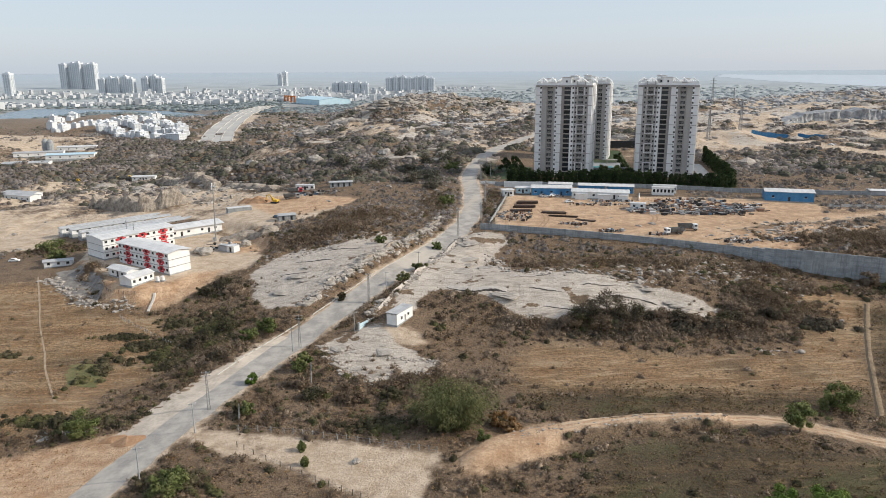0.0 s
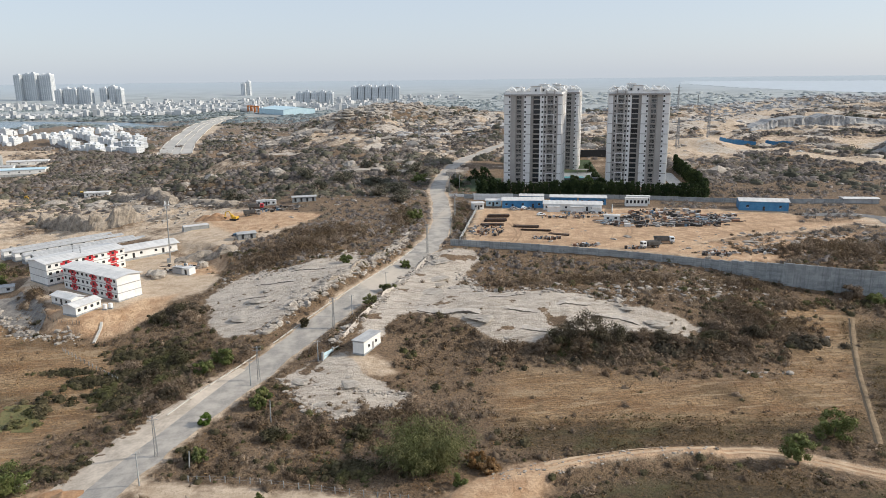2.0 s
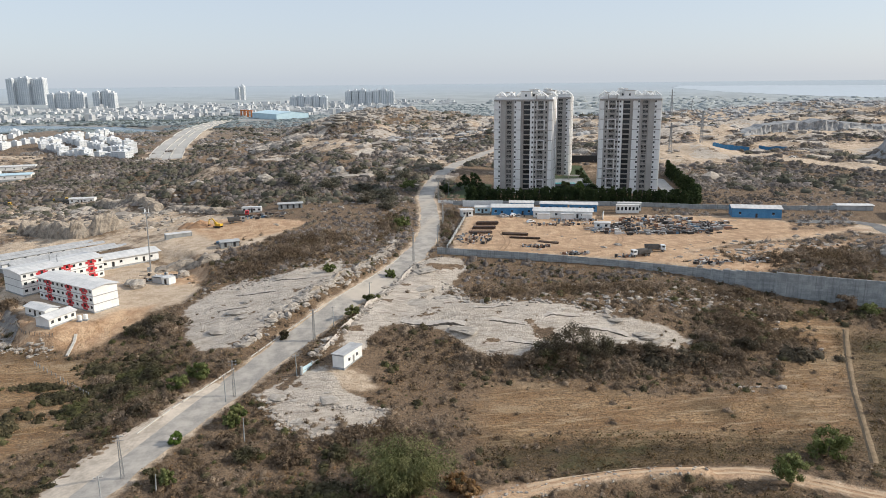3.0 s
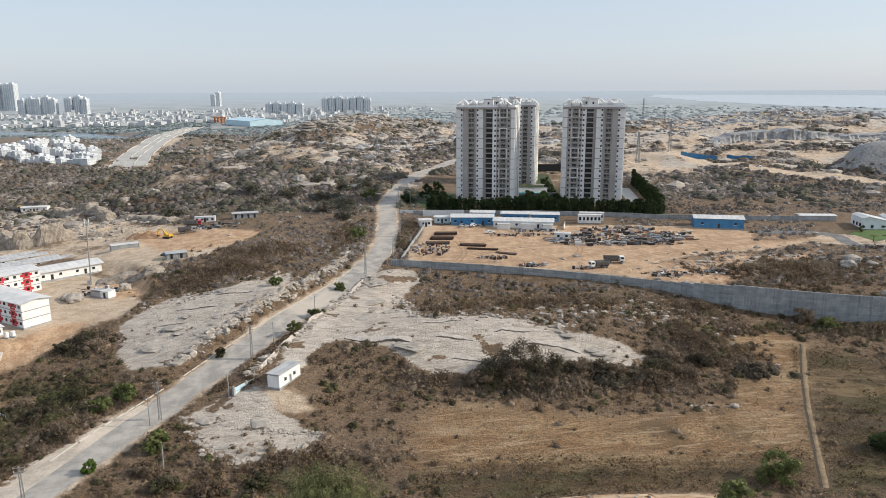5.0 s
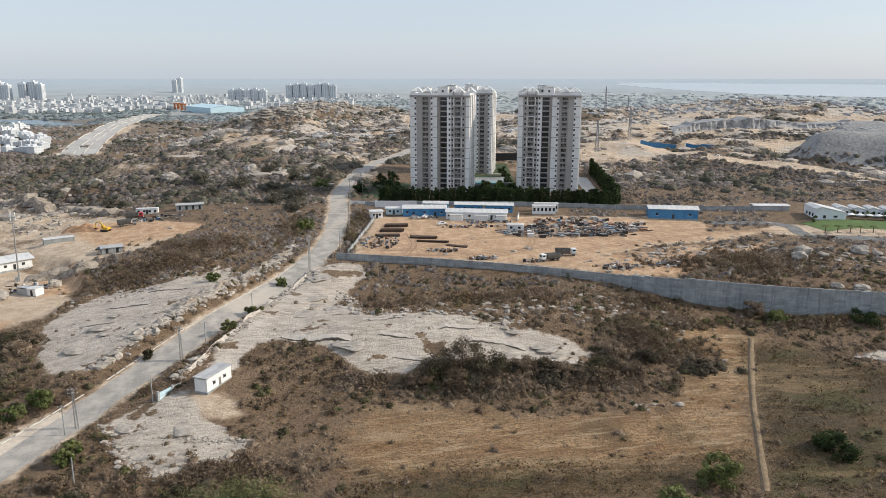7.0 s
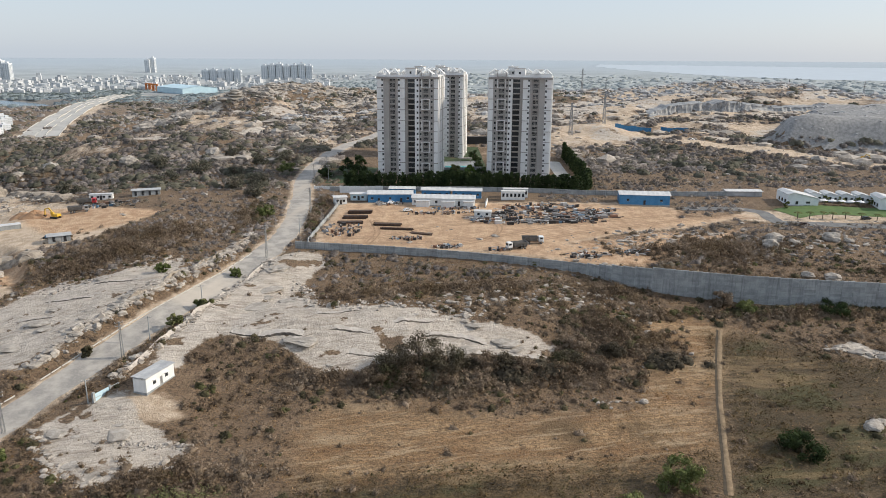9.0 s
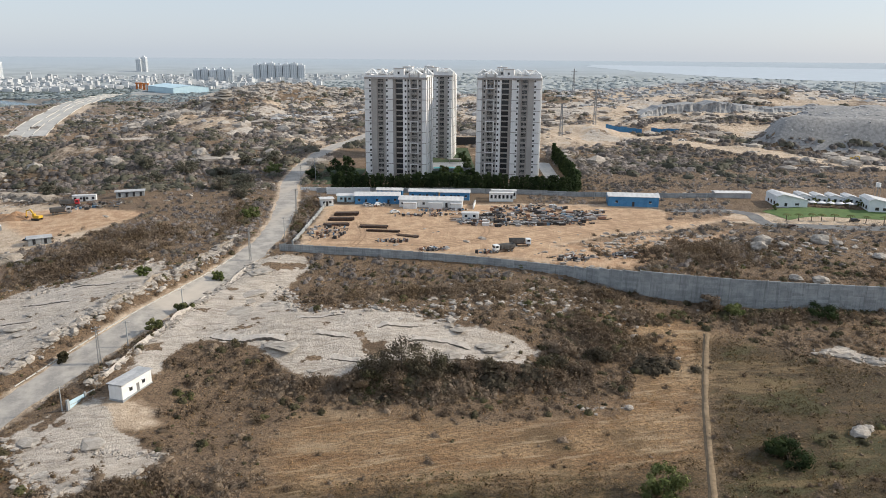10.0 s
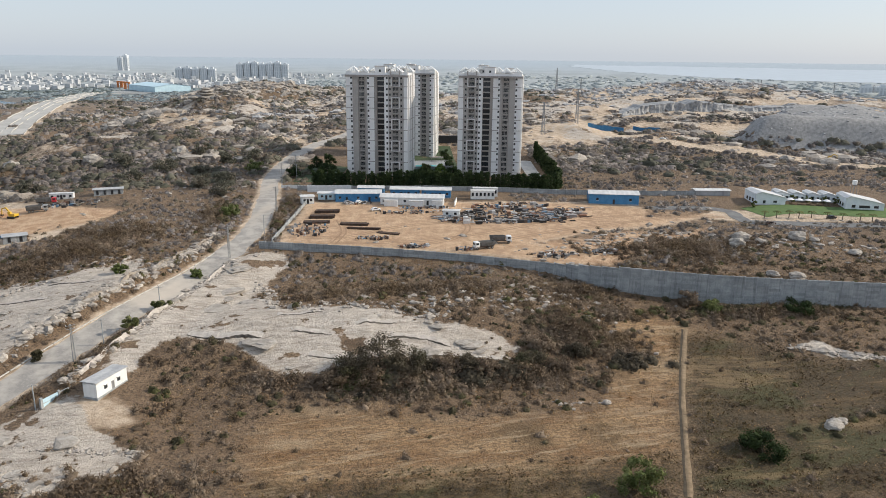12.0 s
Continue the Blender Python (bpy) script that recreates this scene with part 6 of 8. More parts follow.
# the heaped bushes below the outcrop
for i, (x, y, tall, r, mat) in enumerate(((29, 205, 3.6, 3.2, M_SCRUB), (32, 206, 4.2, 4.2, M_SCRUB), (36.5, 207, 6.0, 5.8, M_MOUND), (43, 209, 8.4, 7.4, M_MOUND), (50, 207, 6.4, 6.2, M_MOUND), (41, 203, 4.6, 4.2, M_SCRUB),
                                         (54, 207, 5.0, 4.2, M_MOUND), (60, 208, 5.6, 4.2, M_SCRUB), (65, 208.5, 5.0, 3.8, M_MOUND), (70, 207, 4.4, 3.6, M_SCRUB), (49, 202, 3.8, 3.6, M_SCRUB), (57, 202, 3.6, 3.4, M_SCRUB),
                                         (83, 212, 4.8, 4.4, M_MOUND), (90, 209, 4.0, 4.0, M_SCRUB), (88, 220, 4.4, 4.2, M_SCRUB), (97, 217, 4.0, 4.0, M_MOUND), (-90, 240, 5.6, 5.0, M_MOUND), (-95, 236, 4.2, 4.0, M_MOUND), (-86, 235, 4.0, 4.0, M_SCRUB),
                                         (-46, 166, 3.2, 3.2, M_SCRUB), (-40, 160, 3.4, 3.6, M_MOUND), (-30, 158, 3.0, 3.4, M_SCRUB), (-20, 160, 3.2, 3.4, M_MOUND), (-78, 205, 4.0, 3.8, M_MOUND), (-84, 196, 3.6, 3.6, M_MOUND), (-92, 204, 3.4, 3.6, M_SCRUB), (-73, 182, 3.2, 3.2, M_MOUND))):
    tree(x, y, tall, r, mat, "large dense dry bush with %s twigs" % ("dark olive" if mat is M_MOUND else "grey-brown"), 800 + i, per=110, leaf=0.21, clumps=30, category="bush", group="large bushes", bare=0.02, name="bush")

# bamboo clump
rng = np.random.default_rng(71)
bam = thing("bamboo_clump", on_ground(-4, 145), "large feathery olive-green bamboo clump", "bamboo")
leaves = []
for k in range(170):
    a, r0 = rng.uniform(0, math.tau), 4.6 * math.sqrt(rng.random())
    reach, tall = rng.uniform(0.6, 6.5) if k % 3 else rng.uniform(4.0, 8.0), rng.uniform(5.0, 14.5)
    base = Vector((r0 * math.cos(a), r0 * math.sin(a) * 0.7, -0.2))
    out = Vector((math.cos(a), math.sin(a) * 0.7, 0))
    last, cane = base, bmesh.new()
    for i in range(1, 7):
        u = i / 6
        p = base + out * reach * u * u + Vector((0, 0, tall * (u - 0.28 * u * u)))
        if i % 2 == 0:
            add_tube(cane, last, p, 0.05, 0.03, 4)
            last = p
        if u > 0.3:
            for _ in range(26):
                q = np.array(p) + rng.normal(size=3) * (0.3 + 0.4 * u)
                d = rng.normal(size=3)
                d /= np.linalg.norm(d)
                s = np.cross(d, (0, 0, 1)) * 0.09
                leaves += [q - s * 1.3, q + s * 1.3, q + d * 0.7 + np.array(out) * 0.35 - np.array((0, 0, 0.35))]
    part("cane", cane, M_BAMBOO, bam)
leaves = np.array(leaves)
me = quick_mesh("foliage", leaves, np.arange(len(leaves)).reshape(-1, 3))
me.materials.append(M_BAMBOO)
new("foliage", me).parent = bam
for x, y in ((7, 147), (10, 144)):
    tree(x, y, 3.4, 2.4, M_STRAW, "dry yellow-brown bush beside the bamboo", int(300 + x), per=120, leaf=0.2, category="bush")
tree(3.5, 138, 3.2, 1.8, M_LEAF, "small fresh green tree below the bamboo", 305, per=110, leaf=0.2)

# hedge of tall dark trees before the towers
hedge_src = []
for k in range(4):
    rng = np.random.default_rng(500 + k)
    t = thing("hedge_tree", pose(0, 0, -60), "tall narrow dark green hedge tree before the towers", "tree", "hedge trees")
    part("trunk", tube((0, 0, -0.4), (0, 0, 4), 0.14, 0.06, 6), M_BARK, t)
    me = crown_mesh(rng, [(rng.normal() * 0.25, rng.normal() * 0.25, 0.7 + i * 0.75, 1.6 - 0.10 * i) for i in range(9)], 40, 0.36)
    me.materials.append(M_HEDGE)
    new("crown", me).parent = t
    hedge_src.append(t)
rng = random.Random(8)
pts, _ = along([(20, 399.5), (60, 395.5), (100, 390), (134, 383.5), (141, 388)], 1.05)
pts2, _ = along([(142.5, 390), (149, 440), (154, 482)], 1.6)
for i, p in enumerate(pts + pts2):
    q = (p.x + rng.uniform(-0.5, 0.5), p.y + rng.uniform(-0.7, 0.7))
    copy_thing(hedge_src[i % 4], pose(q[0], q[1], h(*q) - 0.2, 0, 0, rng.uniform(0, 360)) @ Matrix.Scale(rng.uniform(0.75, 1.0) * (1.28 if i < len(pts) else 1.4), 4))
for t in hedge_src:
    for o in (*t.children_recursive, t):
        bpy.data.objects.remove(o)


def palm(x, y, tall, seed):
    rng = np.random.default_rng(seed)
    t = thing("palm_tree", on_ground(x, y), "young palm tree along the villa drive", "palm", "drive palms")
    part("trunk", tube((0, 0, -0.3), (0.1, 0, tall), 0.22, 0.15, 7), M_BARK, t)
    for k in range(11):
        a = k * math.tau / 11 + rng.uniform(-0.2, 0.2)
        bm = bmesh.new()
        prev = None
        for i in range(5):
            u = i / 4
            r, z = 1.9 * u, tall + 0.9 * u - 1.5 * u * u
            w = 0.32 * math.sin(math.pi * (0.15 + 0.8 * u))
            c = Vector((0.1 + r * math.cos(a), r * math.sin(a), z))
            s = Vector((-math.sin(a), math.cos(a), 0)) * w
            row = [bm.verts.new(c - s - Vector((0, 0, 0.12))), bm.verts.new(c), bm.verts.new(c + s - Vector((0, 0, 0.12)))]
            if prev:
                bm.faces.new((prev[0], prev[1], row[1], row[0]))
                bm.faces.new((prev[1], prev[2], row[2], row[1]))
            prev = row
        part("frond", bm, M_LEAF, t)
    return t


for i, (x, y) in enumerate(((217, 327), (222, 326), (228, 326), (232, 325), (238, 325), (244, 323), (250, 321), (257, 319), (262, 318))):
    palm(x, y, 3.2, 40 + i)


# ---------------- rocks ----------------
def rock_tris(rng, flat, sub=1, rough=0.28):
    bm = bmesh.new()
    bmesh.ops.create_icosphere(bm, subdivisions=sub, radius=1.0)
    off = Vector(rng.uniform(-50, 50, 3))
    for v in bm.verts:
        n = noise.noise(v.co * 1.3 + off) * rough * 2.2 + noise.noise(v.co * 3.1 + off) * rough
        v.co *= 1 + n
        v.co.x *= 1.25
        v.co.z *= flat
    tri = np.array([[v.co[:] for v in f.verts] for f in bm.faces])
    bm.free()
    return tri


def loose(tri):
    return tri.reshape(-1, 3), np.arange(len(tri) * 3).reshape(-1, 3)


rock_rng = np.random.default_rng(91)
STONES = [loose(rock_tris(rock_rng, f)) for f in (0.7, 0.6, 0.8, 0.5, 0.65, 0.75)]
SLABS = [loose(rock_tris(rock_rng, f, 2, 0.2)) for f in (0.16, 0.12, 0.2, 0.14)]


def along_line(line, n, spread_m, lo, hi, rng, power=2.0):
    pts, dirs = along(line, 1.0)
    rows = []
    for _ in range(n):
        k = rng.integers(0, len(pts))
        rows.append((pts[k].x + rng.normal() * spread_m, pts[k].y + rng.normal() * spread_m, lo + (hi - lo) * rng.random() ** power, rng.uniform(0.7, 1.3)))
    return rows


rng = np.random.default_rng(93)
rows = along_line([(-33, 208), (-28, 219), (-22, 234), (-17, 250), (-11, 272), (-4, 290)], 330, 1.0, 0.25, 1.5, rng)
rows += along_line([(-56, 216), (-48, 232), (-42, 243), (-33, 262), (-26, 280), (-18, 302)], 420, 1.3, 0.25, 1.6, rng)
rows += along_line([(-45, 190), (-36, 176), (-26, 170), (-12, 175)], 130, 1.0, 0.2, 0.9, rng)
rows += along_line([(-30, 184), (-18, 182), (-9, 181)], 90, 0.7, 0.2, 0.7, rng)
rows += along_line([(8, 268), (18, 243), (40, 240), (62, 233)], 260, 1.8, 0.2, 1.1, rng)
rows += along_line([(-165, 254), (-150, 240), (-135, 231), (-122, 228)], 300, 1.6, 0.25, 1.1, rng)
rows += along_line([(55, 250), (80, 246), (98, 250), (112, 240)], 300, 8, 0.3, 1.3, rng)
rows += along_line([(84, 192), (97, 192.5)], 26, 0.8, 0.2, 0.7, rng)
rows += along_line([(10, 139), (30, 146), (60, 150)], 140, 2.2, 0.12, 0.45, rng)
rows += along_line([(-105, 143), (-92, 146)], 60, 1.0, 0.2, 0.8, rng)
rows += along_line([(130, 300), (165, 300), (190, 290), (230, 286)], 240, 9, 0.3, 1.5, rng)
rows += along_line([(104, 284), (126, 296), (150, 306), (172, 306)], 190, 6, 0.25, 1.2, rng)
rows += along_line([(-80, 262), (-60, 280), (-40, 290)], 170, 5, 0.2, 1.0, rng)
scatter("loose_stones", "pale broken granite stones and small boulders", "stone", M_RUBBLE, rows, STONES, 94, False)
rows = along_line([(-43, 243), (-37, 256), (-32, 266), (-28, 276), (-23, 288), (-18, 302), (-14, 318)], 300, 1.4, 0.35, 1.5, rng, 1.6)
rows += along_line([(163, 221), (170, 217), (178, 212), (188, 209)], 60, 1.0, 0.4, 1.6, rng, 1.5)
scatter("cut_rock", "pale blocky rock laid bare in the road cutting", "rock", M_RUBBLE, rows, STONES, 102, False)
x, y, rng = open_ground(7000, (-300, 280, 330, 640), 95, lambda z, x, y: 0.7 * np.clip(0.1 + 1.8 * fbm(x, y, 30, 3, 87), 0, 1))
scatter("scattered_stones", "pale stones scattered over scrubland", "stone", M_RUBBLE, rows_of(x, y, rng, 0.3, 1.6, (0.6, 1.2), 3.0), STONES, 96, False)
x, y, rng = open_ground(2600, (-90, 160, 85, 300), 97, lambda z, x, y: 0.26 * smooth(0.55, 0.8, z["rock"]) * np.clip(0.25 + 1.2 * fbm(x, y, 14, 2, 71), 0.02, 1))
scatter("rock_ledges", "flat weathered granite ledges on the outcrop", "rock", M_ROCK, rows_of(x, y, rng, 0.8, 4.2, (0.5, 1.2), 2.2), SLABS, 98, False)
x, y, rng = open_ground(9500, (-300, 430, 520, 1150), 99, lambda z, x, y: np.clip(0.08 + 1.8 * fbm(x, y, 60, 3, 93), 0, 1))
scatter("hill_rocks", "pale granite boulders on the hills", "rock", M_RUBBLE, rows_of(x, y, rng, 0.8, 6.5, (0.6, 1.2), 2.8), STONES, 101, False)


def rock_ledge(line, tall, seed, label, back=3.5, face=None):
    """A broken step in the bedrock: its drop lies to the right of the line."""
    rng = np.random.default_rng(seed)
    pts, dirs = along(line, 0.8)
    bm, low, prev = bmesh.new(), bmesh.new(), None
    for i, (p, d) in enumerate(zip(pts, dirs)):
        right = Vector((d.y, -d.x))
        ease = min(1.0, i / 4, (len(pts) - 1 - i) / 4)
        top = tall * ease * (0.8 + 0.9 * float(vnoise(i * 0.16, seed, 2)) + 0.08 * rng.random())
        jut = 1.6 * float(vnoise(i * 0.17, seed, 5)) + 0.12 * rng.normal()
        row = []
        for out, share in ((-back, -0.05), (-back * 0.45, 0.5), (-0.1, 0.8), (0.0, 0.72), (0.15, 0.3), (0.3, -0.5)):
            q = p + right * (out + (jut if out > -back else 0))
            row.append((q.x, q.y, h(q.x, q.y) + top * share - 0.03 + (0.05 * rng.normal() if 0 < share < 1 else 0)))
        if prev:
            for b, first, last in ((bm, 0, 3), (low, 2, 5)):
                for k in range(first, last):
                    if b is bm and k == 2:
                        continue
                    b.faces.new([b.verts.new(v) for v in (prev[k], row[k], row[k + 1], prev[k + 1])])
        prev = row
    for b in (bm, low):
        bmesh.ops.remove_doubles(b, verts=b.verts, dist=0.001)
    t = tagged(part("rock_ledge", bm, M_LEDGE), label, "rock", "bedrock ledges")
    # without a face material the drop gets painted shade
    part("drop", low, face or M_LEDGESHADE, t, "pale cut face" if face else "rock face coloured dark as shade")
    return t


for i, (line, tall, back) in enumerate((
        ([(-9, 229.5), (-3, 227.5), (2.4, 226), (8, 225), (12, 224)], 1.5, 3.5), ([(19, 227), (25, 225.4), (31, 223.7)], 0.7, 2.5), ([(45, 223.8), (51, 223), (57, 222.4), (63, 220)], 0.9, 2.5),
        ([(15, 236), (22, 235.5), (28, 236.5)], 0.5, 2), ([(37, 229), (44, 228.6), (49, 229.4)], 0.5, 2), ([(24, 217), (29, 215), (34, 214.2)], 0.8, 2.5), ([(55, 216), (62, 214.5), (71, 213.4), (77, 214.5)], 1.2, 3),
        ([(-72, 244), (-66, 243), (-60, 243)], 0.6, 1.8), ([(-68, 256), (-60, 254.5), (-52, 254)], 0.6, 1.8), ([(-58, 266), (-50, 265), (-42, 265)], 0.6, 1.8))):
    rock_ledge(line, 0.55 * tall, 760 + i, "broken pale granite ledge with a shaded drop", back)


rock_ledge([(-4, 292), (-8, 281), (-12.5, 268), (-17.5, 250), (-22.5, 234), (-27.5, 219), (-32, 209)], 1.5, 790, "broken rock edge standing over the road", 1.0)
rock_ledge([(-41, 246), (-36, 257), (-31.5, 267), (-27.5, 277), (-22.5, 289), (-17.5, 303), (-13.5, 318)], 1.8, 791, "pale rock bank cut beside the road", 1.6, M_BANK)


def boulder(x, y, size, flat, label, seed):
    rng = np.random.default_rng(seed)
    tri = rock_tris(rng, flat, 3, 0.16) * size
    me = quick_mesh("boulder", tri.reshape(-1, 3), np.arange(len(tri) * 3).reshape(-1, 3))
    me.materials.append(M_ROCK)
    ob = tagged(new("boulder", me), label, "boulder", "large boulders")
    ob.matrix_basis = pose(x, y, h(x, y) + size * flat * 0.45, 0, 0, rng.uniform(0, 360))
    return ob


for i, (x, y, s, f) in enumerate(((182, 287, 2.6, 0.8), (188, 295, 2.8, 0.85), (194, 291, 2.0, 0.6), (212, 295, 2.6, 0.8), (218, 293, 1.8, 0.6), (224, 277, 2.4, 0.5), (178, 256, 1.8, 0.7), (185, 253, 2.4, 0.6),
                                (146, 176, 2.0, 0.55), (149, 177.5, 1.3, 0.6), (-112, 279, 3.0, 0.7), (-116, 281, 2.2, 0.7), (-99, 292, 2.2, 0.8), (97, 192, 0.9, 0.7), (-150, 470, 4.5, 0.9), (-176, 462, 4, 0.8), (-106, 470, 4, 0.9), (-60, 480, 4, 0.8))):
    boulder(x, y, s, f, "large rounded pale granite boulder", 700 + i)
tor = thing("rock_tor", pose(-110, 846, h(-110, 846) - 0.6), "stack of flat weathered granite boulders on the hill", "rock")
for i, (x, y, z, size, flat) in enumerate(((0, 0, 1.2, 8.5, 0.30), (1.5, 0, 4.6, 6.5, 0.28), (0.5, 0.5, 7.6, 7.0, 0.24), (1.0, 0, 9.8, 4.0, 0.30), (10, -2, 0.5, 6.0, 0.45), (-11, -3, 0.5, 5.5, 0.5))):
    tri = rock_tris(np.random.default_rng(880 + i), flat, 2, 0.14) * size + np.array((x, y, z))
    me = quick_mesh("boulder", tri.reshape(-1, 3), np.arange(len(tri) * 3).reshape(-1, 3))
    me.materials.append(M_ROCK)
    new("boulder", me).parent = tor
tagged(boulder(-24, 128.5, 0.85, 0.75, "single white stone on the bare yard", 731), category="boulder")


# ---------------- vehicles and machines ----------------
def wheel(parent, x, y, r, w=0.35):
    t = part("wheel", tube((x, y - w / 2, r), (x, y + w / 2, r), r, r, 14), M_RUBBER, parent)
    part("rim", tube((x, y - w / 2 - 0.02, r), (x, y + w / 2 + 0.02, r), r * 0.5, r * 0.5, 10), M_STEEL, t)


def dump_truck(x, y, turn, cab_mat, label):
    t = thing("dump_truck", on_ground(x, y, turn, 0), label, "truck", "dump trucks")
    part("chassis", boxes((-4, -0.5, 0.75, 4, 0.5, 1.05), (-3.8, -1.1, 0.8, -3.6, 1.1, 1.0)), M_RUST, t)
    bm = bmesh.new()
    low = [(-3.9, -1.15, 1.2), (1.6, -1.15, 1.2), (1.6, 1.15, 1.2), (-3.9, 1.15, 1.2)]
    top = [(-4.2, -1.3, 2.8), (1.9, -1.3, 2.8), (1.9, 1.3, 2.8), (-4.2, 1.3, 2.8)]
    inner = [(q[0] * 0.97, q[1] * 0.92, 2.8) for q in top]
    deep = [(q[0] * 0.96, q[1] * 0.9, 1.5) for q in low]
    rings = [[bm.verts.new(q) for q in r] for r in (low, top, inner, deep)]
    for a, b in zip(rings, rings[1:]):
        for k in range(4):
            bm.faces.new((a[k], a[(k + 1) % 4], b[(k + 1) % 4], b[k]))
    bm.faces.new(rings[0][::-1])
    bm.faces.new(rings[3])
    bed = part("tipper_bed", bm, M_TIPPER, t, "dark worn tipper bed")
    for k in range(5):
        part("rib", box(-3.6 + k * 1.25, -1.36, 1.2, -3.5 + k * 1.25, -1.2, 2.75), M_TIPPER, bed)
        part("rib", box(-3.6 + k * 1.25, 1.2, 1.2, -3.5 + k * 1.25, 1.36, 2.75), M_TIPPER, bed)
    cab = part("cab", box(2.2, -1.2, 0.9, 4.1, 1.2, 2.9, 0.15), cab_mat, t)
    part("windscreen", box(4.08, -1.0, 1.8, 4.14, 1.0, 2.6), M_GLASS, cab)
    part("side_window", boxes((2.7, -1.23, 1.9, 3.8, -1.19, 2.6)), M_GLASS, cab)
    part("side_window", boxes((2.7, 1.19, 1.9, 3.8, 1.23, 2.6)), M_GLASS, cab)
    part("bumper", box(4.05, -1.2, 0.5, 4.3, 1.2, 0.95), M_STEEL, t)
    for xx in (3.2, -1.6, -2.9):
        for yy in (-1.05, 1.05):
            wheel(t, xx, yy, 0.52)
    return t


dump_truck(85.5, 293, 196, M_WHITE, "grey dump truck with a white cab in the yard")
dump_truck(93, 299.5, -6, M_VILLA, "dark dump truck with a pale cab in the yard")
dump_truck(-98, 378, 12, M_RED, "red-cabbed dump truck on clay ground")
dump_truck(-96, 362, 20, M_STEEL, "dark dump truck beside an excavator")
for i, (x, y, a) in enumerate(((-270, 516, 20), (-262, 517, 25), (-256, 514, 10), (-292, 500, 5))):
    dump_truck(x, y, a, M_YELLOW, "yellow quarry truck parked by a cabin")


def car(x, y, turn, mat, label):
    t = thing("car", on_ground(x, y, turn, 0), label, "car", "parked cars")
    bm = bmesh.new()
    prof = [(-2.1, 0.4), (-2.15, 0.85), (-1.7, 0.95), (-1.2, 1.45), (0.4, 1.48), (1.1, 0.98), (2.0, 0.85), (2.15, 0.4)]
    a = [bm.verts.new((px, -0.85, pz)) for px, pz in prof]
    b = [bm.verts.new((px, 0.85, pz)) for px, pz in prof]
    bm.faces.new(a)
    bm.faces.new(b[::-1])
    for k in range(len(prof)):
        bm.faces.new((a[k], b[k], b[(k + 1) % len(prof)], a[(k + 1) % len(prof)]))
    part("body", bm, mat, t)
    part("side_window", box(-1.1, -0.88, 1.0, 0.5, -0.84, 1.38), M_GLASS, t)
    part("side_window", box(-1.1, 0.84, 1.0, 0.5, 0.88, 1.38), M_GLASS, t)
    for xx in (-1.3, 1.3):
        for yy in (-0.78, 0.78):
            wheel(t, xx, yy, 0.33, 0.2)
    return t


car(214, 317, 4, M_RUST, "black car parked by the villa drive")
car(247, 324, 8, M_DARK, "dark car parked under palms")
car(48, 349, 20, M_WHITE, "white pickup in the sandy yard")
car(41, 362, 60, M_WHITE, "white van beside the blue shed")
car(36, 362, 30, M_STEEL, "grey car beside the blue shed")
car(-197, 281, 10, M_WHITE, "white car on dry ground")
car(262, 536, -40, M_WHITE, "white car on the sandy quarry road")


def excavator(x, y, turn, label):
    t = thing("excavator", on_ground(x, y, turn, 0), label, "excavator", "excavators")
    for yy in (-1.1, 1.1):
        part("track", box(-1.9, yy - 0.35, 0, 1.9, yy + 0.35, 0.85, 0.2), M_RUBBER, t)
    body = part("body", boxes((-2.0, -1.2, 1.0, 1.0, 1.2, 2.0)), M_YELLOW, t)
    cab = part("cab", box(0.0, 0.2, 1.6, 1.3, 1.2, 2.9, 0.08), M_YELLOW, t)
    part("window", box(1.28, 0.35, 1.9, 1.34, 1.05, 2.7), M_GLASS, cab)
    boom = part("boom", beams([((0.9, -0.3, 1.6), (3.2, -0.3, 4.2)), ((3.2, -0.3, 4.2), (5.2, -0.3, 3.6))], 0.45), M_YELLOW, t)
    arm = part("arm", beams([((5.2, -0.3, 3.6), (5.6, -0.3, 1.2))], 0.35), M_YELLOW, t)
    part("bucket", boxes((5.0, -0.8, 0.3, 6.0, 0.2, 1.2)), M_RUST, arm)
    return t


excavator(-103, 355, 160, "yellow excavator on orange clay")
excavator(340, 462, -30, "yellow excavator on the quarry road")


# ---------------- scrap, steel and clutter in the compound ----------------
def steel_stack(x, y, turn, n, length, label):
    t = thing("steel_stack", on_ground(x, y, turn, 0), label, "steel", "steel stacks")
    rng = random.Random(int(x * 7 + y))
    for k in range(n):
        j, lvl = k % 6, k // 6
        s = rng.uniform(-0.5, 0.5)
        yy, zz = j * 0.55 + lvl * 0.1, lvl * 0.42
        part("beam", boxes((-length / 2 + s, yy - 0.2, zz, length / 2 + s, yy + 0.2, zz + 0.06), (-length / 2 + s, yy - 0.03, zz + 0.06, length / 2 + s, yy + 0.03, zz + 0.34), (-length / 2 + s, yy - 0.2, zz + 0.34, length / 2 + s, yy + 0.2, zz + 0.4)), M_RUST, t)
    return t


for x, y, a, n, ln in ((27, 346, -2, 18, 10), (25, 338, -3, 18, 10), (23, 331, -2, 12, 10), (38, 327, -10, 12, 11), (42, 321, -12, 8, 13), (51, 314, -25, 5, 9)):
    steel_stack(x, y, a, n, ln, "stack of dark rusty steel beams on sand")


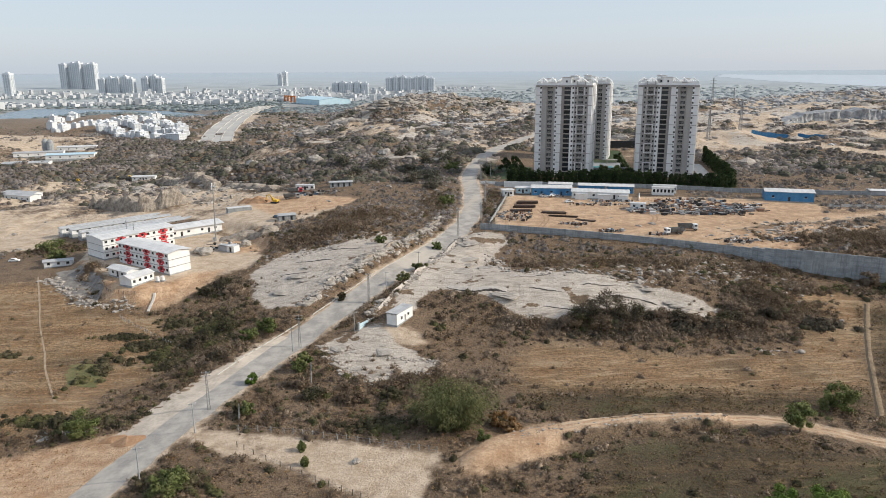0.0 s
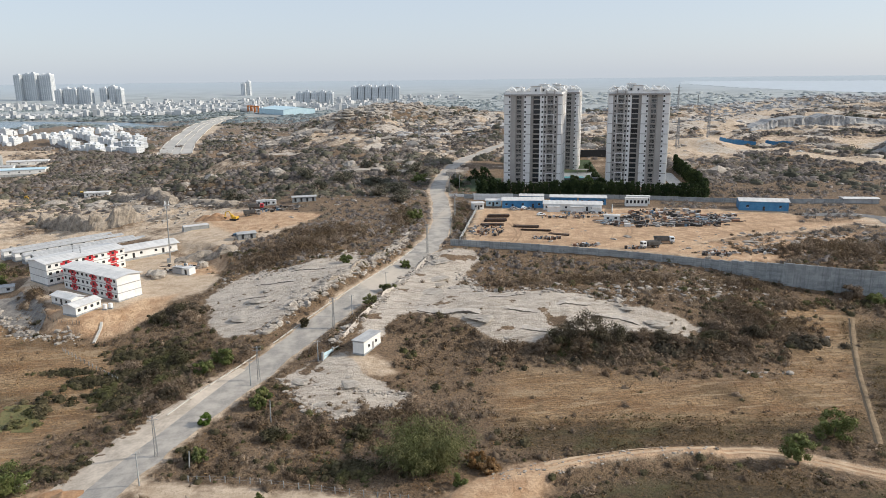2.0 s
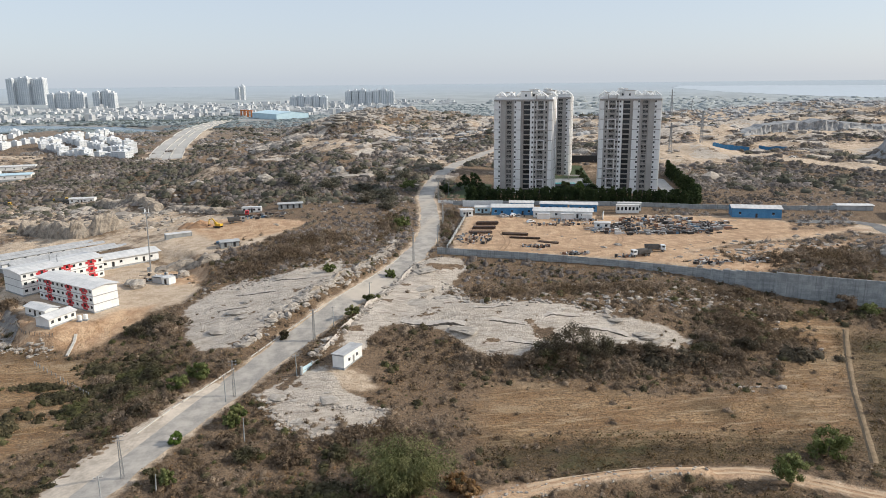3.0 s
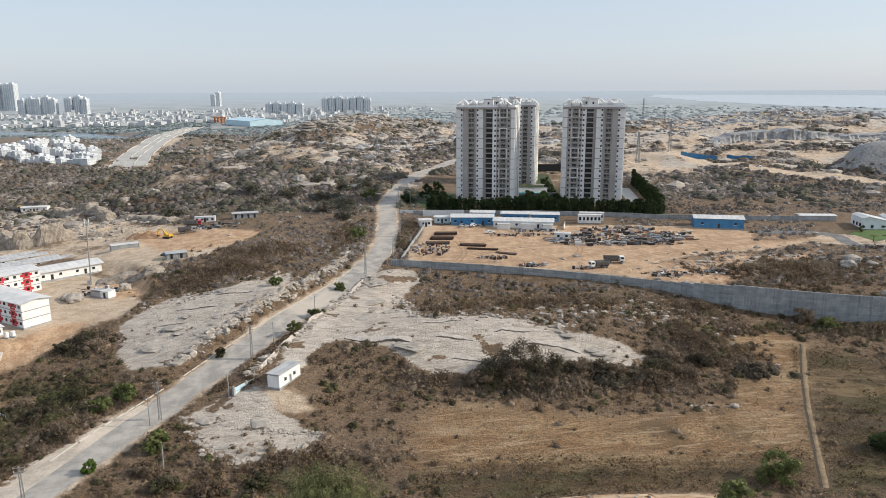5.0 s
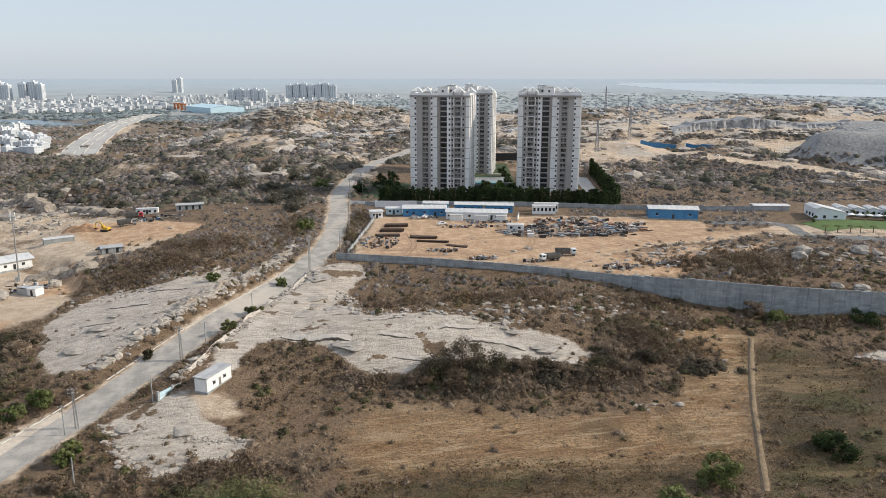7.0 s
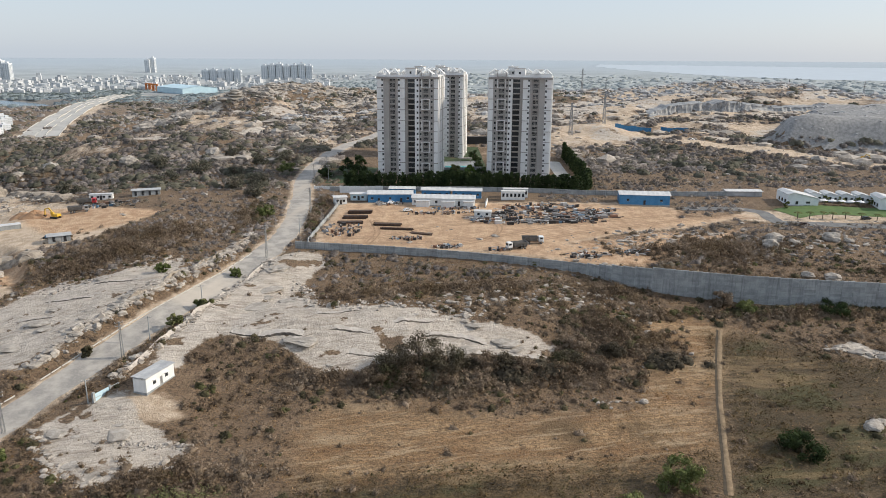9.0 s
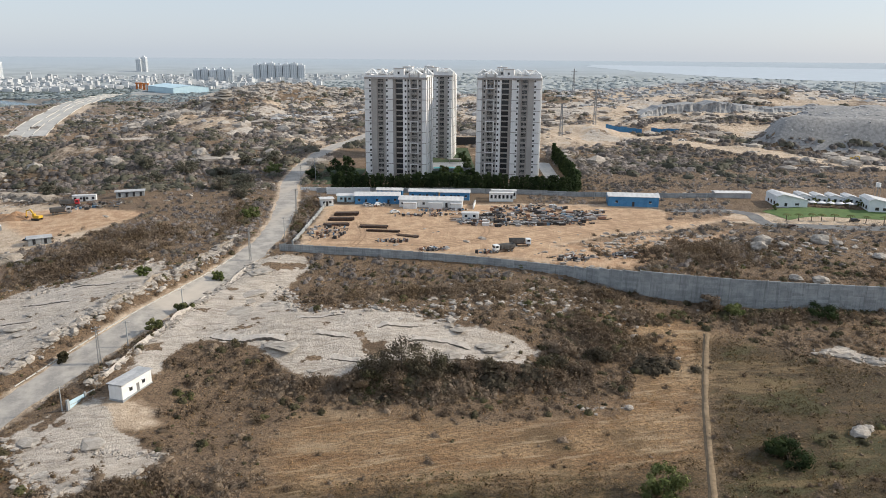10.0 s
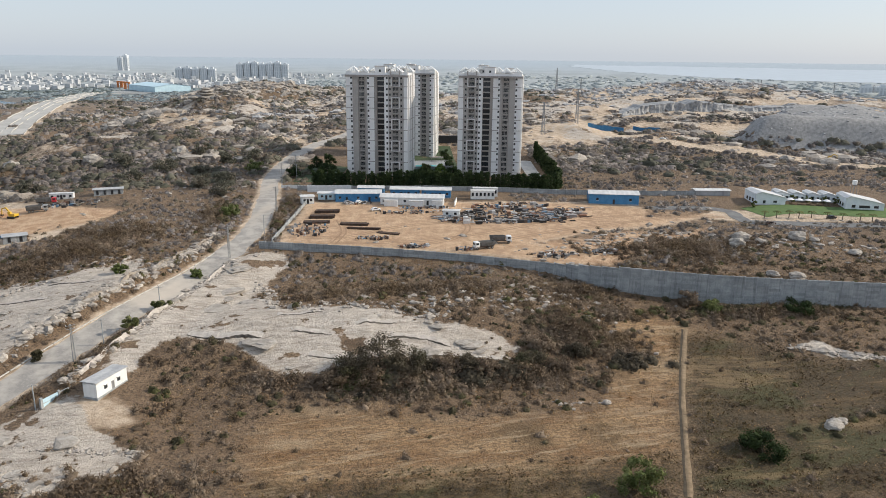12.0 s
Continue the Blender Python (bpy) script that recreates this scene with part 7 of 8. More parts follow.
def scrap_heap(places, seed):
    """Loose bars, plates, drums and crates, joined."""
    rng = random.Random(seed)
    bm = bmesh.new()
    for cx, cy, rx, ry, n, big in places:
        for _ in range(n):
            a, r = rng.uniform(0, math.tau), math.sqrt(rng.random())
            x, y = cx + rx * r * math.cos(a), cy + ry * r * math.sin(a)
            z, ang = h(x, y) + 0.05, rng.uniform(0, math.tau)
            kind = rng.random()
            ln = rng.uniform(1.0, 4.0) * big
            d = Vector((math.cos(ang), math.sin(ang) * 0.5, rng.uniform(-0.02, 0.12)))
            if kind < 0.45:
                w = rng.uniform(0.12, 0.4)
                add_beam(bm, Vector((x, y, z + 0.2 + rng.random() * 0.6)), Vector((x, y, z + 0.2 + rng.random() * 0.6)) + d * ln, w)
            elif kind < 0.8:
                w, dd, hh = rng.uniform(0.5, 2.0) * big, rng.uniform(0.5, 1.4) * big, rng.uniform(0.2, 1.3)
                add_box(bm, x - w / 2, y - dd / 2, z - 0.2, x + w / 2, y + dd / 2, z + hh)
            else:
                add_tube(bm, (x, y, z), Vector((x, y, z)) + Vector((0.3, 0.2, rng.uniform(0.6, 1.1))), 0.35, 0.35, 8)
    return bm


def scrap_material():
    m, ns, ls, p = material("scrap_mix")
    n = ns.new("ShaderNodeValToRGB")
    n.color_ramp.interpolation = "CONSTANT"
    stops = ((0.0, (0.035, 0.033, 0.032)), (0.30, (0.11, 0.08, 0.062)), (0.42, (0.26, 0.25, 0.24)), (0.66, (0.25, 0.13, 0.08)), (0.74, (0.60, 0.59, 0.57)), (0.95, (0.10, 0.19, 0.28)))
    while len(n.color_ramp.elements) < len(stops):
        n.color_ramp.elements.new(0.5)
    for e, (at, c) in zip(n.color_ramp.elements, stops):
        e.position, e.color = at, (*c, 1)
    ls.new(ns.new("ShaderNodeNewGeometry").outputs["Random Per Island"], n.inputs[0])
    wear = grain(ns, ls, 1.4, 4.0)
    ls.new(mix(ns, ls, ramp(ns, ls, wear, 0.58, 0.80), n.outputs[0], (0.16, 0.10, 0.065)), p.inputs["Base Color"])
    p.inputs["Roughness"].default_value = 0.7
    return m


m_scrap = scrap_material()
s = part("scrap_metal", scrap_heap([(108, 338, 25, 12, 260, 1.5), (82, 333, 10, 6, 80, 1.1), (124, 334, 15, 9, 130, 1.6), (108, 352, 18, 5, 100, 1.0), (134, 345, 8, 4, 40, 1.2), (100, 328, 16, 3, 60, 1.5), (62, 345, 16, 2.5, 60, 0.7), (20, 322, 8, 10, 90, 0.8), (60, 297, 6, 2, 50, 0.8), (45, 308, 6, 2, 40, 0.7),
                                    (110, 283, 8, 3, 45, 0.9), (128, 285, 7, 3, 45, 1.0), (78, 292, 3, 2, 14, 0.7), (40, 361, 7, 2.5, 30, 0.8), (70, 351.5, 12, 1.5, 50, 0.7)], 17), m_scrap)
tagged(s, "mixed scrap metal, crates and dark plates on sand", "scrap", kind="stuff")
s = part("camp_clutter", scrap_heap([(-108, 290, 8, 6, 40, 0.9), (-125, 244, 4, 2, 16, 0.6), (-85, 372, 14, 6, 60, 1.0), (-90, 322, 5, 3, 20, 0.9), (-150, 310, 14, 8, 30, 0.7), (-260, 508, 20, 5, 30, 1.0)], 19), m_scrap)
tagged(s, "loose boards, drums and site clutter", "clutter", kind="stuff")
for i, (x, y, z) in enumerate(((-116.5, 241.5, 1.6), (-115, 242.5, 1.6))):
    t = thing("water_tank", on_ground(x, y), "small cream water tank beside the cabins", "tank", "water tanks")
    part("drum", tube((0, 0, 0.5), (0, 0, 2.0), 0.7, 0.7, 12), M_CREAM, t)
    part("lid", tube((0, 0, 2.0), (0, 0, 2.15), 0.4, 0.3, 10), M_CREAM, t)
    part("stand", box(-0.8, -0.8, -0.5, 0.8, 0.8, 0.5), M_CONC, t)

# ---------------- villa beside the lawn ----------------
def villa_wing(p0, p1, depth, left_h, peak_h, right_h, peak, windows, label):
    """A white wing whose tall gable faces the lawn; its ridge runs back from the point `peak` along the front."""
    p0, p1 = Vector(p0), Vector(p1)
    d = p1 - p0
    w = d.length
    t = thing("villa_wing", pose(p0.x, p0.y, h((p0.x + p1.x) / 2, (p0.y + p1.y) / 2), 0, 0, math.degrees(math.atan2(d.y, d.x))), label, "villa", "villa wings")
    prof = [(0, -1.0), (w, -1.0), (w, right_h), (peak * w, peak_h), (0, left_h)]
    bm = bmesh.new()
    a, b = [bm.verts.new((x, 0, z)) for x, z in prof], [bm.verts.new((x, depth, z)) for x, z in prof]
    bm.faces.new(a)
    bm.faces.new(b[::-1])
    for k in range(5):
        bm.faces.new((a[k], a[(k + 1) % 5], b[(k + 1) % 5], b[k]))
    part("wall", bm, M_VILLA, t)
    for (x0, z0), (x1, z1) in ((prof[2], prof[3]), (prof[3], prof[4])):
        rf = bmesh.new()
        lo, hi = [rf.verts.new((x, y, z + 0.05)) for x, z in ((x0, z0), (x1, z1)) for y in (-0.5, depth + 0.3)], [rf.verts.new((x, y, z + 0.3)) for x, z in ((x0, z0), (x1, z1)) for y in (-0.5, depth + 0.3)]
        for f in ((0, 1, 3, 2), ):
            rf.faces.new([lo[i] for i in f])
            rf.faces.new([hi[i] for i in f])
        for i, j in ((0, 1), (1, 3), (3, 2), (2, 0)):
            rf.faces.new((lo[i], lo[j], hi[j], hi[i]))
        part("roof", rf, M_ROOF, t)
    for u, z, ww, hh in windows:
        pane_ob = part("window", box(u * w - ww / 2, -0.06, z, u * w + ww / 2, 0.05, z + hh), M_GLASS, t)
        part("window_frame", boxes((u * w - ww / 2 - 0.12, -0.12, z - 0.12, u * w + ww / 2 + 0.12, 0, z), (u * w - ww / 2 - 0.12, -0.12, z + hh, u * w + ww / 2 + 0.12, 0, z + hh + 0.12)), M_WHITE, pane_ob)
    for k in range(3):
        part("window", box(-0.05, 2 + k * (depth - 3) / 3, 1.0, 0.05, 3.6 + k * (depth - 3) / 3, 2.6), M_GLASS, t)
    return t


villa_wing((225, 348.6), (239, 346.6), 13, 4.9, 5.9, 3.3, 0.18, ((0.3, 0.6, 1.2, 1.5), (0.66, 1.0, 1.8, 1.0)), "tall white gabled villa wing beside the drive")
villa_wing((263.5, 338.4), (279.5, 333.4), 13, 4.9, 5.9, 2.9, 0.12, ((0.22, 0.8, 1.6, 1.4), (0.5, 0.8, 4.6, 1.2), (0.8, 0.8, 2.0, 1.2)), "tall white gabled villa wing with a wide window")
for k in range(4):
    villa_wing((240.5 + 7.0 * k, 356.5 - 1.7 * k), (246.6 + 7.0 * k, 355.0 - 1.7 * k), 8, 3.6, 4.3, 3.0, 0.3, ((0.35, 1.0, 1.3, 1.5), (0.75, 1.2, 1.0, 1.0)), "low white villa unit with a gabled roof")
for i, (x, y) in enumerate(((246.5, 353), (253.5, 351.4), (260.5, 349.6), (222, 344), (266, 347))):
    tree(x, y, 3.6, 1.5, M_LEAF, "small green garden tree between the villa units", 640 + i, per=60, leaf=0.3, clumps=10)
lawn = strip_mesh("lawn", [(217, 335), (236, 339), (266, 332), (304, 325)], [-8, -4, 0, 4, 7], 0.12, 2.0, 0.4)
lawn.materials.append(M_LAWN)
tagged(new("lawn", lawn), "mown bright green lawn before the villa", "lawn", kind="structure")
tank = thing("roof_tank_tower", on_ground(281, 357), "white water tank on a thin steel stand", "tank")
part("stand", beams([((-1, -1, 0), (-0.8, -0.8, 7)), ((1, -1, 0), (0.8, -0.8, 7)), ((1, 1, 0), (0.8, 0.8, 7)), ((-1, 1, 0), (-0.8, 0.8, 7))], 0.15), M_STEEL, tank)
part("drum", tube((0, 0, 7), (0, 0, 9), 1.1, 1.1, 12), M_WHITE, tank)
for i, (x, y) in enumerate(((243, 349), (247, 348.2), (251, 347.2), (255, 346.2), (259, 345.2))):
    t = thing("garden_canopy", on_ground(x, y), "pale fabric canopy on the villa terrace", "canopy", "garden canopies")
    bm = bmesh.new()
    top = bm.verts.new((0, 0, 3.0))
    ring = [bm.verts.new((1.9 * math.cos(k * math.tau / 8), 1.9 * math.sin(k * math.tau / 8), 2.2)) for k in range(8)]
    for k in range(8):
        bm.faces.new((top, ring[k], ring[(k + 1) % 8]))
    part("canopy", bm, M_CREAM, t)
    part("pole", tube((0, 0, -0.2), (0, 0, 2.95), 0.06, 0.05, 6), M_STEEL, t)
drive = strip_mesh("drive", [(172, 346), (196, 345), (207, 338), (206, 327), (216, 319), (300, 306)], [-3.2, 0, 3.2], 0.12, 3.0, 0.2)
drive.materials.append(M_DRIVE)
tagged(new("villa_drive", drive), "grey paved drive curving past the villa lawn", "road", kind="structure")


# ---------------- far land: quarry, water, town ----------------
def sheet(name, outline, z, mat, label, category, drape=False):
    """A flat sheet, or one laid over the ground, with the outline given."""
    bm = bmesh.new()
    verts = [bm.verts.new((x, y, z if not drape else h(x, y) + z)) for x, y in outline]
    f = bm.faces.new(verts)
    if f.normal.z < 0:
        f.normal_flip()
    ob = part(name, bm, mat)
    return tagged(ob, label, category, kind="structure")


sheet("lake_water", LAKE, -2.0, M_LAKE, "calm grey-blue lake water", "water")
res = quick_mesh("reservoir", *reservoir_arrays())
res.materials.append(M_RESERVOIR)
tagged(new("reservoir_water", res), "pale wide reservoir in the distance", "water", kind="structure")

hwy = strip_mesh("highway", HIGHWAY, [-17, -12, 0, 12, 17], 0.5, 20.0)
hwy.materials.append(surface("new_concrete_road", (0.36, 0.345, 0.32), (0.48, 0.46, 0.425), 0.03, 0.9))
tagged(new("highway", hwy), "wide unfinished concrete highway", "road", kind="structure")
for off in (-17.5, -4, 5, 17.5):
    pts, dirs = along(HIGHWAY, 24.0)
    t = thing("barrier", pose(pts[0].x, pts[0].y, h(pts[0].x, pts[0].y)), "white concrete barrier along the unfinished highway", "barrier", "highway barriers")
    base = t.matrix_basis.inverted()
    for i in range(len(pts) - 1):
        if (i * 7 + int(off)) % 5 == 0:
            continue
        a, b = [Vector((p.x + d.y * off, p.y - d.x * off, 0)) for p, d in ((pts[i], dirs[i]), (pts[i + 1], dirs[i + 1]))]
        a.z, b.z = h(a.x, a.y) + 0.7, h(b.x, b.y) + 0.7
        bm = bmesh.new()
        add_beam(bm, base @ a, base @ b, 0.7, 1.1)
        part("barrier_length", bm, M_KERB, t)

for x, y in ((-505, 1935), (-492, 1915), (-478, 1895)):
    t = thing("gantry_tower", pose(x, y, h(x, y)), "orange steel gantry tower by the factory", "gantry", "gantry towers")
    for sx in (-5, 5):
        part("leg", beams([((sx, -3, -2), (sx, -3, 17)), ((sx, 3, -2), (sx, 3, 17))], 2.4), M_ORANGE, t)
    part("head", box(-7, -4, 14, 7, 4, 17), M_ORANGE, t)
shed("blue_factory", "huge factory hall with a pale blue roof", (-445, 1790), (-362, 1677), 80, 13, 5, M_PALEBLUE, M_PALEBLUE, over=1, category="factory")


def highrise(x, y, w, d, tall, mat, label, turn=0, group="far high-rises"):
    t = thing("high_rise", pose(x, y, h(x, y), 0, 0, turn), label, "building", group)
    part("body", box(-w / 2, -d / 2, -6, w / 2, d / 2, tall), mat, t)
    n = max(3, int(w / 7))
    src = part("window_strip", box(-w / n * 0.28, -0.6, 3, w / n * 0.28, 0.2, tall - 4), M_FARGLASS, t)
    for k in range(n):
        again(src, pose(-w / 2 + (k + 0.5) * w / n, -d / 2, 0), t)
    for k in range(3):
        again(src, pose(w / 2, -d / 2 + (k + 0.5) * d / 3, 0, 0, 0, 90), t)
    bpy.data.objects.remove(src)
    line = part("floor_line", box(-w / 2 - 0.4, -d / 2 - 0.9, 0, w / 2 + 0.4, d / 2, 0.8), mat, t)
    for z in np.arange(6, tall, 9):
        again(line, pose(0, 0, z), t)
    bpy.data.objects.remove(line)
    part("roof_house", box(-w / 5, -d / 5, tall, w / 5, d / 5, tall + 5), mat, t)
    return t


# distance haze in the colours: pale windows, bluish grey walls
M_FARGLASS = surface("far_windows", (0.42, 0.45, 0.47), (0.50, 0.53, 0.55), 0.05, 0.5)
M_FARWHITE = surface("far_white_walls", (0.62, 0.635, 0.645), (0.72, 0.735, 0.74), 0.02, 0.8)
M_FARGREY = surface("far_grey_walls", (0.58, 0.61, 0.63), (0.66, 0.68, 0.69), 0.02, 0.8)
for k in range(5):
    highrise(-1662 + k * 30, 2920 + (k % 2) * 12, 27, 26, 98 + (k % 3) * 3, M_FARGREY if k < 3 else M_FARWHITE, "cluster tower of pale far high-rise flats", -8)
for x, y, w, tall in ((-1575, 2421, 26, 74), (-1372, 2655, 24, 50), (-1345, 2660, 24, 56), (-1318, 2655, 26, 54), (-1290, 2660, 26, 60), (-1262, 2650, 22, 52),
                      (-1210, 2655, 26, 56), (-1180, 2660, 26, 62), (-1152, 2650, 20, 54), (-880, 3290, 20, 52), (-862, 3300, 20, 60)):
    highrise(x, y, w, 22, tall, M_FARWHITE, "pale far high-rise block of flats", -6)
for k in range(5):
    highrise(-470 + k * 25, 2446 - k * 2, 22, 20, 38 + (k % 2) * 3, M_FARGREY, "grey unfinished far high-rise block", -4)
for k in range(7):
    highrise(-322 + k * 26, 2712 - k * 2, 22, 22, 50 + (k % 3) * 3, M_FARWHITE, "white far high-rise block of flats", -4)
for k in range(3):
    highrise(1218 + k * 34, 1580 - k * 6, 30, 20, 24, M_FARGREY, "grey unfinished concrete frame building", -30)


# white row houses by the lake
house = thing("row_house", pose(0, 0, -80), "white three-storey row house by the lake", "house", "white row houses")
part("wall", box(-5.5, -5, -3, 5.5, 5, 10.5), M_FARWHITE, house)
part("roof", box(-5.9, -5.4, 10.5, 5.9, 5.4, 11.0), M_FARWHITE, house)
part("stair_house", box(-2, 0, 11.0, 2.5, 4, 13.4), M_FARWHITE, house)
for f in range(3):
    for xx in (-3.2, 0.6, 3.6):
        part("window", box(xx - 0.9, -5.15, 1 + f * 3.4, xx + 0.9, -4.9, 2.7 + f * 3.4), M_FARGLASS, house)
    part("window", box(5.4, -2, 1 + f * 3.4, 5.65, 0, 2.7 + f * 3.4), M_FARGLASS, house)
rng = random.Random(31)
for line, n in (([(-533, 894), (-511, 998), (-484, 1106)], 17), ([(-560, 925), (-540, 1010), (-520, 1090)], 12), ([(-487, 919), (-424, 852), (-376, 807), (-325, 780)], 17), ([(-471, 950), (-396, 884), (-345, 840)], 15),
                ([(-455, 985), (-400, 930), (-361, 885)], 11), ([(-617, 1033), (-617, 1088), (-640, 1130)], 9)):
    pts, dirs = along(line, 1.0)
    for k in range(n):
        p = pts[int((k + 0.5) / n * (len(pts) - 1))]
        d = dirs[int((k + 0.5) / n * (len(pts) - 1))]
        s = rng.uniform(0.7, 1.05)
        copy_thing(house, pose(p.x + rng.uniform(-3, 3), p.y + rng.uniform(-3, 3), h(p.x, p.y), 0, 0, math.degrees(math.atan2(d.y, d.x)) + rng.choice((0, 90))) @ Matrix.Diagonal((s, s, rng.uniform(0.5, 0.85), 1)))
for o in (*house.children_recursive, house):
    bpy.data.objects.remove(o)

# low town in the distance
rng = np.random.default_rng(57)
vs, fs = [], []
for _ in range(3900):
    a, dip = radians(rng.uniform(-41, 1.5)), rng.uniform(83 / 3100, 83 / 1450)
    r = 83 / dip
    x, y = r * math.sin(a), r * math.cos(a)
    if vnoise(x / 260, y / 260, 3) + 0.5 * vnoise(x / 90, y / 90, 6) < -0.05 or poly_mask(np.array([x]), np.array([y]), LAKE, 40)[0] > 0 or (r < 2000 and x > -600):
        continue
    w, d, tall = rng.uniform(7, 17), rng.uniform(7, 15), rng.uniform(4, 9) * (1.0 if rng.random() < 0.85 else 1.9)
    z = h(x, y)
    t = rng.uniform(-0.5, 0.5)
    c, s = math.cos(t), math.sin(t)
    k = len(vs)
    for zz in (z - 4, z + tall):
        for ux, uy in ((-w, -d), (w, -d), (w, d), (-w, d)):
            vs.append((x + (ux * c - uy * s) / 2, y + (ux * s + uy * c) / 2, zz))
    fs += [(k + 4, k + 5, k + 6, k + 7), (k, k + 1, k + 5, k + 4), (k + 1, k + 2, k + 6, k + 5), (k + 2, k + 3, k + 7, k + 6), (k + 3, k, k + 4, k + 7)]
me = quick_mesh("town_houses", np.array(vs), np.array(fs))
# low-contrast wall colours with the town's haze mixed in
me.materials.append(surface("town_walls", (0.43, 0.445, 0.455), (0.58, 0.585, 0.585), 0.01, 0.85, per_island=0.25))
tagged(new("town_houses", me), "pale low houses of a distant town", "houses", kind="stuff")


def far_trees(n, a0, a1, near, far, seed, lo, hi, name, label, mat, cut=-0.05):
    rng = np.random.default_rng(seed)
    a, dip = np.radians(rng.uniform(a0, a1, n)), rng.uniform(83 / far, 83 / near, n)
    r = 83 / dip
    x, y = r * np.sin(a), r * np.cos(a)
    ok = (fbm(x, y, 200, 3, seed) > cut) & (poly_mask(x, y, LAKE, 20) < 0.3) & (poly_mask(x, y, RESERVOIR, 20) < 0.3) & (line_distance(x, y, HIGHWAY) > 24)
    x, y = x[ok], y[ok]
    scatter(name, label, "trees", mat, rows_of(x, y, rng, lo, hi, (0.3, 0.5) if near > 1000 else (0.6, 0.9)), DISTANT if near > 1000 else FAR_BUSH, seed)


# town and lake trees wear haze-toned colours, not plain leaf green
far_trees(7000, -42, 4, 1300, 2700, 61, 6, 13, "town_trees", "trees of the distant town with haze in their colour", M_TOWNWOOD, -0.3)
far_trees(4200, 4, 46, 1150, 3300, 63, 11, 26, "lake_woods", "woods before the reservoir with haze in their colour", M_FARWOOD, -0.35)
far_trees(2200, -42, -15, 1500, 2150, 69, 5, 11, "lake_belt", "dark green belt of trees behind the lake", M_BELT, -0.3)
far_trees(1300, -44, -18, 520, 1150, 65, 2.2, 5, "slope_trees", "green trees on the far slope, greyed as by haze", M_SLOPEWOOD, 0.0)
far_trees(3000, -44, -22, 480, 1150, 67, 1.4, 3.4, "slope_scrub", "grey-brown scrub on the far slope", M_HILL, -0.25)

# drain through the field
drain = strip_mesh("drain", TRENCH, [-0.65, -0.35, 0.0, 0.2], [0.02, 0.13, 0.13, 0.02], 1.5, 0.3)
drain.materials.append(surface("bare_earth", (0.17, 0.12, 0.068), (0.29, 0.21, 0.13), 0.8, 0.95))
tagged(new("field_drain", drain), "pale earth bank beside the field drain", "bank", kind="structure")
# no hollow here: a dark strip on the surface paints the drain's shade
trench = strip_mesh("trench", TRENCH, [0.22, 0.5, 0.85], [0.03, 0.05, 0.03], 1.5, 0.2)
trench.materials.append(surface("wet_earth", (0.035, 0.026, 0.016), (0.075, 0.056, 0.034), 0.8, 0.9))
tagged(new("drain_channel", trench), "narrow dark strip standing for the shade in the field drain", "ditch", kind="structure")

m_path = surface("trodden_path", (0.30, 0.22, 0.14), (0.42, 0.33, 0.235), 0.8, 0.95)
path = strip_mesh("path", [(-172, 257), (-158, 234), (-146, 214), (-134, 196), (-124, 180), (-111, 162)], [-0.2, 0, 0.2], 0.06, 2.0, 0.15)
path.materials.append(m_path)
tagged(new("field_path", path), "thin pale trodden path across the dry field", "path", kind="structure")
chute = thing("drain_chute", on_ground(-112, 240.5, 0), "white concrete drain chute down the bank", "drain")
chute_rows = [((x0 + 112, y0 - 240.5, h(x0, y0) - h(-112, 240.5) + 0.15), (x1 + 112, y1 - 240.5, h(x1, y1) - h(-112, 240.5) + 0.15)) for (x0, y0), (x1, y1) in (((-115, 235), (-114.6, 232.5)), ((-114.6, 232.5), (-114.2, 230)), ((-114.2, 230), (-113.7, 227.5)), ((-113.7, 227.5), (-113.2, 224.5)))]
part("channel", beams(chute_rows, 0.8), M_KERB, chute)

# tipped gravel
def draped(name, outline, step, lift, mat, label, category):
    """A sheet laid over the ground inside an outline."""
    ox, oy = [p[0] for p in outline], [p[1] for p in outline]
    me, X, Y = grid_mesh(name, np.arange(min(ox), max(ox) + step, step), np.arange(min(oy), max(oy) + step, step), lambda x, y: height(x, y) + lift + 0.5 * lift * fbm(x, y, 5, 3, 8))
    inside = poly_mask(X, Y, outline, 1.0) + 0.35 * fbm(X, Y, 6, 3, 12) > 0.5
    bm = bmesh.new()
    bm.from_mesh(me)
    bm.verts.ensure_lookup_table()
    bmesh.ops.delete(bm, geom=[bm.verts[int(i)] for i in np.where(~inside)[0]], context="VERTS")
    for f in bm.faces:
        f.smooth = True
    bpy.data.meshes.remove(me)
    return tagged(part(name, bm, mat), label, category, kind="structure")


draped("green_patch", [(-120, 186), (-110, 186), (-104, 176), (-104, 170), (-113, 171), (-118, 178)], 0.8, 0.08, M_MEADOW, "patch of short green grass in the dry field", "grass")
draped("gravel_slope", [(-168, 262), (-156, 265), (-147, 255), (-141, 248), (-135.5, 240), (-135, 229), (-144, 231), (-152, 240), (-162, 251)], 1.0, 0.14, M_TIP, "dark grey gravel tipped down the camp bank", "gravel")
draped("gravel_heap", [(306, 508), (396, 470), (518, 440), (636, 452), (660, 555), (530, 655), (410, 655), (330, 580)], 4.0, 0.6, M_GRAVEL, "dark grey heap of quarry gravel", "gravel")

